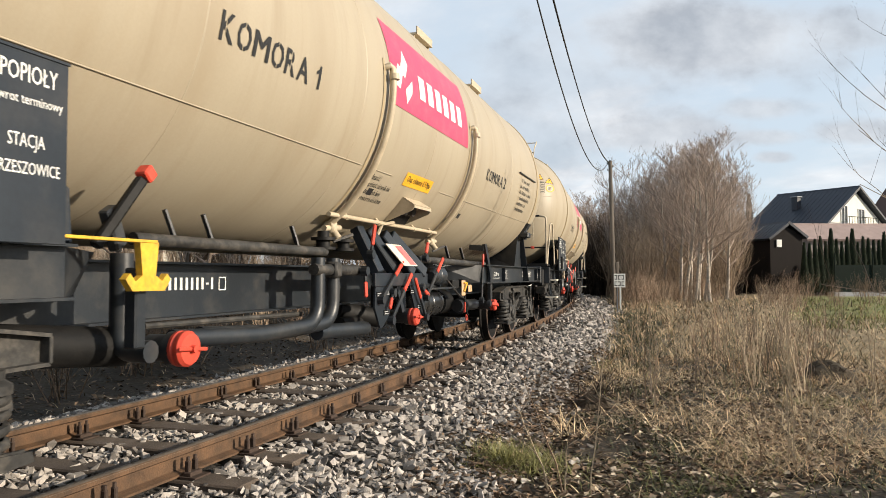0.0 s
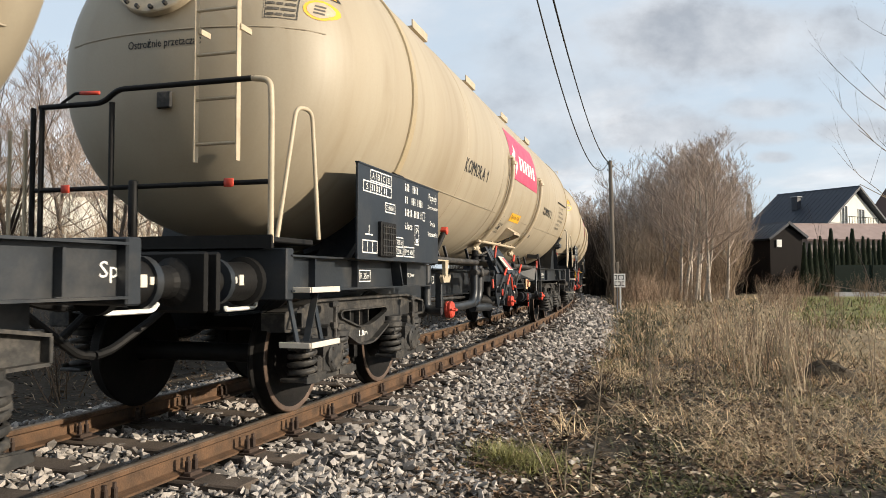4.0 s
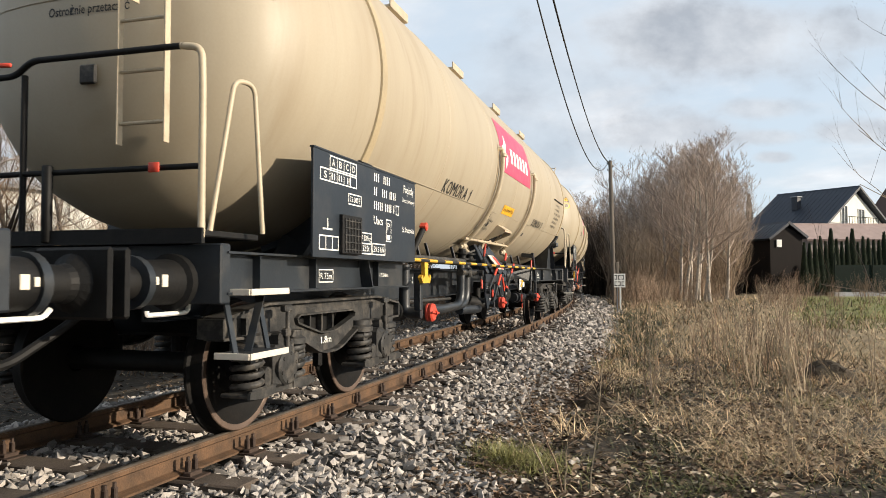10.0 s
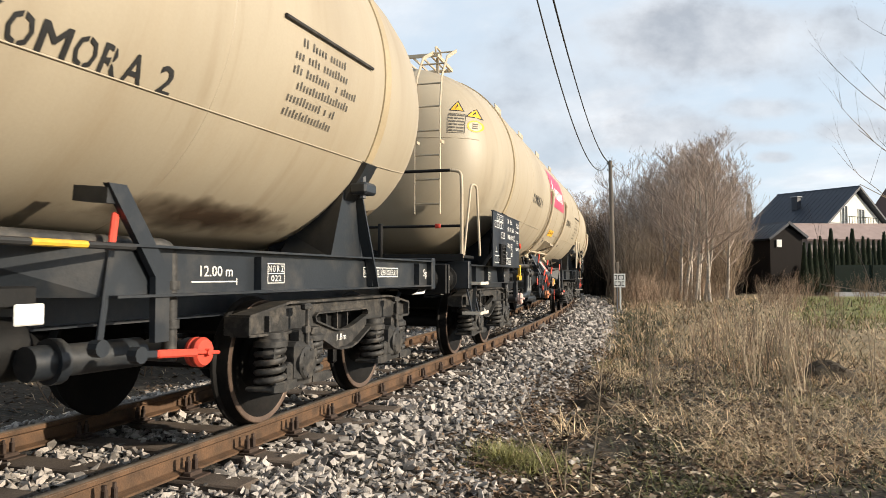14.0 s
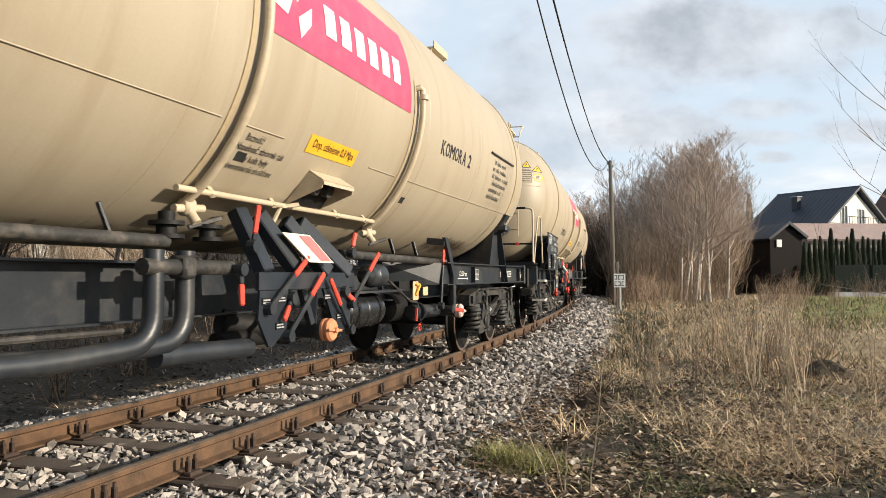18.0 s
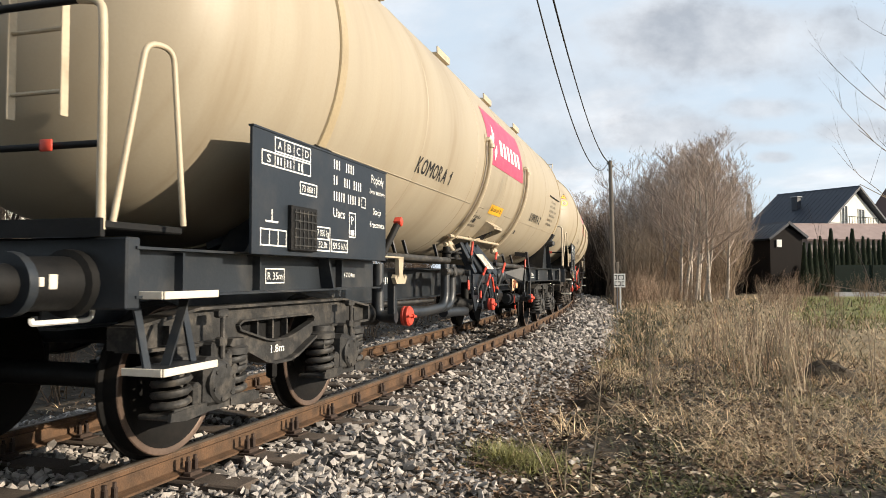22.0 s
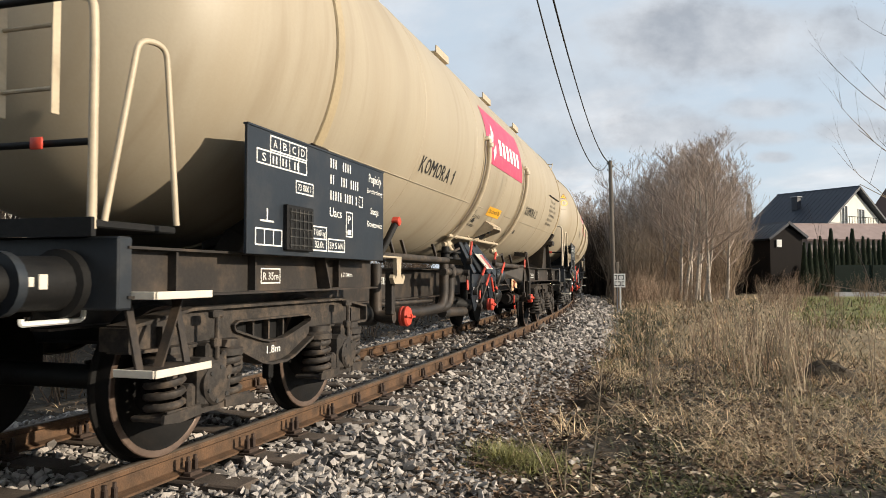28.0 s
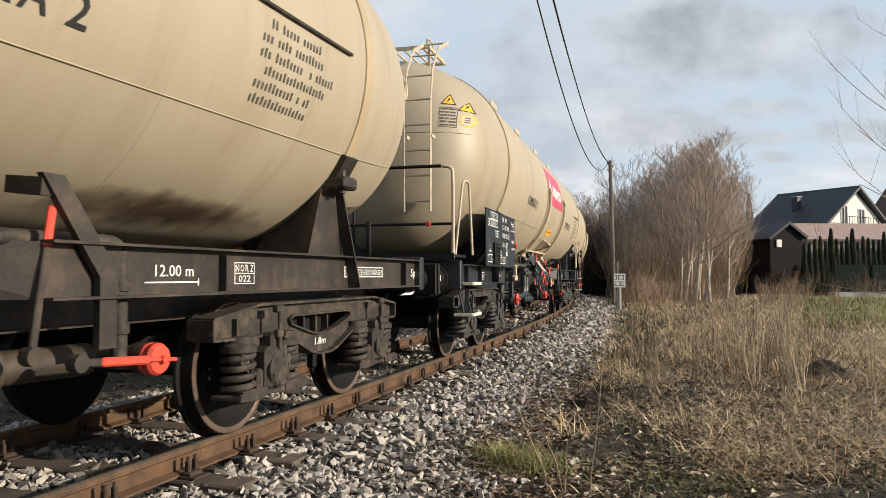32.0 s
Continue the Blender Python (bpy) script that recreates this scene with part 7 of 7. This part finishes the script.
def build_mounds():
    rnd = random.Random(77)
    for name, x, y, rx, ry, h, label in (("earth_mound", 5.5, 10.6, .50, .38, .31, "low dark mound of earth in the dry grass"), ("root_clump", 1.72, 8.45, .36, .28, .20, "dark clump of dead roots at the stones' edge"), ("root_clump", 1.16, 15.0, .36, .40, .17, "dark clump of dead twigs beside the rail")):
        g = Geo()
        lat = along(x, y)[1]
        z = bed(lat) + .02 if abs(lat) < 2.2 else height(x, y)
        for j in range(7):
            for i in range(18):
                t, a = j / 6, 6.2832 * i / 18
                q = noise.noise((math.cos(a) * 1.5 + x, math.sin(a) * 1.5, t * 2))
                g.v.append((math.cos(a) * rx * (1 + .35 * q) * (1.02 - t), math.sin(a) * ry * (1 + .35 * q) * (1.02 - t), h * (math.sin(t * 1.57) + .25 * q * t) - .05))
        g.f = [(j * 18 + i, j * 18 + (i + 1) % 18, j * 18 + 18 + (i + 1) % 18, j * 18 + 18 + i) for j in range(6) for i in range(18)] + [tuple(range(108, 126))]
        o = new(name)
        o.matrix_basis = pose(x, y, z)
        part("mound", g, M["soil"], o, smooth=30)
        segs = []
        for i in range(26 if h < .3 else 16):
            a = rnd.uniform(0, 6.28)
            b = Vector((math.cos(a) * rx * rnd.uniform(.1, .9), math.sin(a) * ry * rnd.uniform(.1, .8), h * rnd.uniform(.1, .7)))
            grow(rnd, b, (rnd.uniform(-1, 1), rnd.uniform(-.8, .6), rnd.uniform(.05, .7)), rnd.uniform(.15, .45), .009, 1, segs, .5, .02, (1, 3), .5)
        part("roots", pieces(segs), M["darktwig"], o)
        tagged(o, label, "mound" if h > .3 else "roots")


def make_weed(seed, h, stems, twiggy, mat):
    """The stems of one weed, each with its thin twigs."""
    rnd = random.Random(seed)
    out = []
    for k in range(stems):
        segs, twigs = [], []
        p = Vector((rnd.uniform(-.10, .10), rnd.uniform(-.10, .10), -.05))
        L = h * rnd.uniform(.6, 1.0)
        d = Vector((rnd.uniform(-.34, .34), rnd.uniform(-.34, .34), 1)).normalized()
        for i in range(5):
            d = (d + Vector((rnd.uniform(-1, 1), rnd.uniform(-1, 1), .3)) * .13).normalized()
            q = p + d * L / 5
            segs.append((p.copy(), q.copy(), .0080 * (1 - .14 * i), .0080 * (1 - .14 * (i + 1))))
            if i >= 1 or rnd.random() < .3:
                for j in range(rnd.randint(1, twiggy)):
                    e = q + Vector((rnd.uniform(-1, 1), rnd.uniform(-1, 1), rnd.uniform(.4, 1.4))).normalized() * rnd.uniform(.05, .24)
                    twigs.append((q.copy(), e, .0032, .0020))
                    twigs.append((e, e + Vector((rnd.uniform(-.05, .05), rnd.uniform(-.05, .05), rnd.uniform(.02, .08))), .0020, .0050))
            p = q
        out.append(raw_mesh("stem", pieces(segs + twigs), M[mat]))
    return out


def build_stalks():
    """Single dry stalks near the stones: foot, height and lean."""
    rnd = random.Random(41)
    for x, y, h, lx in ((1.00, 5.05, 1.16, .14), (.83, 5.05, .78, -.28), (.84, 5.07, .39, .01), (.74, 5.12, .64, -.25), (2.22, 7.75, 1.12, -.04), (2.24, 7.8, 1.0, .02), (2.05, 7.7, .50, -.12), (2.12, 7.7, 1.05, -.02),
                        (2.72, 5.72, 1.26, -.05), (2.74, 5.75, .85, -.32), (2.70, 5.8, 1.0, .03), (2.55, 5.95, .66, -.10), (2.77, 5.7, .5, .14), (2.50, 8.0, .5, -.05), (3.15, 8.9, .6, -.02), (3.5, 8.2, .72, -.1),
                        (5.2, 10.4, 1.05, -.08), (5.35, 10.0, .95, -.75), (5.3, 9.1, 1.05, -.08), (5.6, 9.6, 1.1, .05), (4.62, 12.0, 1.15, -.10)):
        segs, p = [], Vector((0, 0, -.05))
        w = rnd.uniform(.0058, .0082)
        for i in range(7):
            t = (i + 1) / 7
            q = Vector((lx * t ** 1.2 + rnd.uniform(-.01, .01), rnd.uniform(-.015, .015), h * t))
            segs.append((p.copy(), q.copy(), w * (1 - .1 * i), w * (1 - .1 * (i + 1))))
            if i > 1 and rnd.random() < .55:
                e = q + Vector((rnd.uniform(-.08, .08), rnd.uniform(-.05, .05), rnd.uniform(.04, .12)))
                segs.append((q.copy(), e, .0036, .0024))
            p = q
        o = part("dead_weed", pieces(segs), M["palestalk" if rnd.random() < .7 else "stalk"])
        o.matrix_basis = pose(x, y, height(x, y))
        tagged(o, "single dry stalk standing in dead leaves", "weed", "dead weeds in the field")


def build_weeds():
    kinds = [make_weed(60 + i, 1.3, 3 + i % 2, 2, ("stalk", "palestalk", "darkstalk", "stalk")[i]) for i in range(4)]
    rnd = random.Random(17)
    at = lambda px, d: ((px - 784) / 1300 * d, d)
    spots = [(1264, 14.0, 1.0), (1410, 9.5, .9), (1150, 9.0, .85), (1158, 9.4, .7), (1068, 12.0, .6)]
    for i in range(44):
        spots.append((rnd.gauss(1345, 55), rnd.uniform(9.5, 17), rnd.uniform(.6, 1.0)))
    for i in range(18):
        spots.append((rnd.uniform(1110, 1560), rnd.uniform(8, 26), rnd.uniform(.4, .8)))
    for i in range(26):
        spots.append((rnd.uniform(1130, 1420), rnd.uniform(20, 36), rnd.uniform(.7, 1.3)))
    for i, (px, d, k) in enumerate(spots):
        x, y = at(px, d)
        if along(x, y)[1] < 2.5:
            continue
        o = new("dead_weed")
        o.matrix_basis = pose(x, y, height(x, y), 0, 0, rnd.uniform(0, 360)) @ Matrix.Diagonal((k, k, k, 1))
        for me in kinds[i % 4]:
            part("stem", me, None, o)
        tagged(o, "tall dry brown weed with thin twigs", "weed", "dead weeds in the field")


build_grass()
build_mounds()
build_stalks()
build_weeds()


def stone_shape(rnd):
    """An angular broken stone of about unit size: the hull of a few scattered points."""
    bm = bmesh.new()
    sc = (rnd.uniform(.55, .75), rnd.uniform(.38, .52), rnd.uniform(.24, .40))
    for i in range(11):
        p = Vector((rnd.uniform(-1, 1), rnd.uniform(-1, 1), rnd.uniform(-1, 1)))
        p /= max(abs(p.x), abs(p.y), abs(p.z), .3) ** .75
        bm.verts.new((p.x * sc[0], p.y * sc[1], p.z * sc[2]))
    r = bmesh.ops.convex_hull(bm, input=bm.verts)
    bmesh.ops.delete(bm, geom=[v for v in bm.verts if not v.link_faces], context="VERTS")
    bmesh.ops.triangulate(bm, faces=bm.faces)
    bm.verts.index_update()
    out = [tuple(v.co) for v in bm.verts], [tuple(v.index for v in f.verts) for f in bm.faces]
    bm.free()
    return np.array(out[0]), np.array(out[1])


def build_stones():
    rnd = random.Random(3)
    shapes = [stone_shape(rnd) for i in range(16)]
    rng = np.random.default_rng(9)
    singles = [raw_mesh("stone", Geo().add(s[0].tolist(), s[1].tolist()), M["stone1"]) for s in shapes]
    vs, fs, base, count = [], [], 0, 0
    zones = ((2.2, 6.0, 430, .050), (6.0, 11.0, 340, .053), (11.0, 18.0, 150, .068), (18.0, 30.0, 55, .092), (30.0, 60.0, 16, .12), (-8.0, 2.2, 60, .06))
    for s0, s1, dens, size in zones:
        n = int((s1 - s0) * 7.3 * dens)
        S, L = rng.uniform(s0, s1, n), rng.uniform(-3.5, 3.05, n)
        for s, l in zip(S, L):
            if abs(abs(l) - .7535) < .085:
                continue
            ph = (s - 4.5737) / SPAN
            if abs(ph - round(ph)) * SPAN < .13 and abs(l) < 1.3 and rng.random() < .86:
                continue
            edge = l > 2.3 or l < -2.6
            if edge and rng.random() < (abs(l) - (2.3 if l > 0 else 2.6)) * 1.3:
                continue
            k = int(rng.integers(len(shapes)))
            sz = size * (.5 + .9 * rng.random() ** 1.6 + .15)
            z = (bed(l) if abs(l) < 2.9 else -.43 if l > 0 else -.53) + rng.uniform(-.25, .5) * sz
            p = track(s, l, z)
            m = Euler((rng.normal(0, .45), rng.normal(0, .45), rng.uniform(0, 6.28))).to_matrix()
            if 4.6 < s < 6.4 and 1.15 < l < 2.2 and count < 300 and rng.random() < .5:
                o = new("stone", singles[k])
                o.parent = ballast
                o.matrix_basis = Matrix.Translation(p) @ m.to_4x4() @ Matrix.Diagonal((sz, sz, sz, 1))
                count += 1
                continue
            v, f = shapes[k]
            vs.append(v @ np.array(m).T * sz + np.array(p))
            fs.append(f + base)
            base += len(v)
    me = bpy.data.meshes.new("ballast_stones")
    me.from_pydata(np.concatenate(vs).tolist(), [], np.concatenate(fs).tolist())
    me.materials.append(M["stone"])
    o = new("ballast_stones", me)
    o.parent = ballast
    tagged(o, "pale angular crushed stones", kind="stuff")


build_stones()
motions()
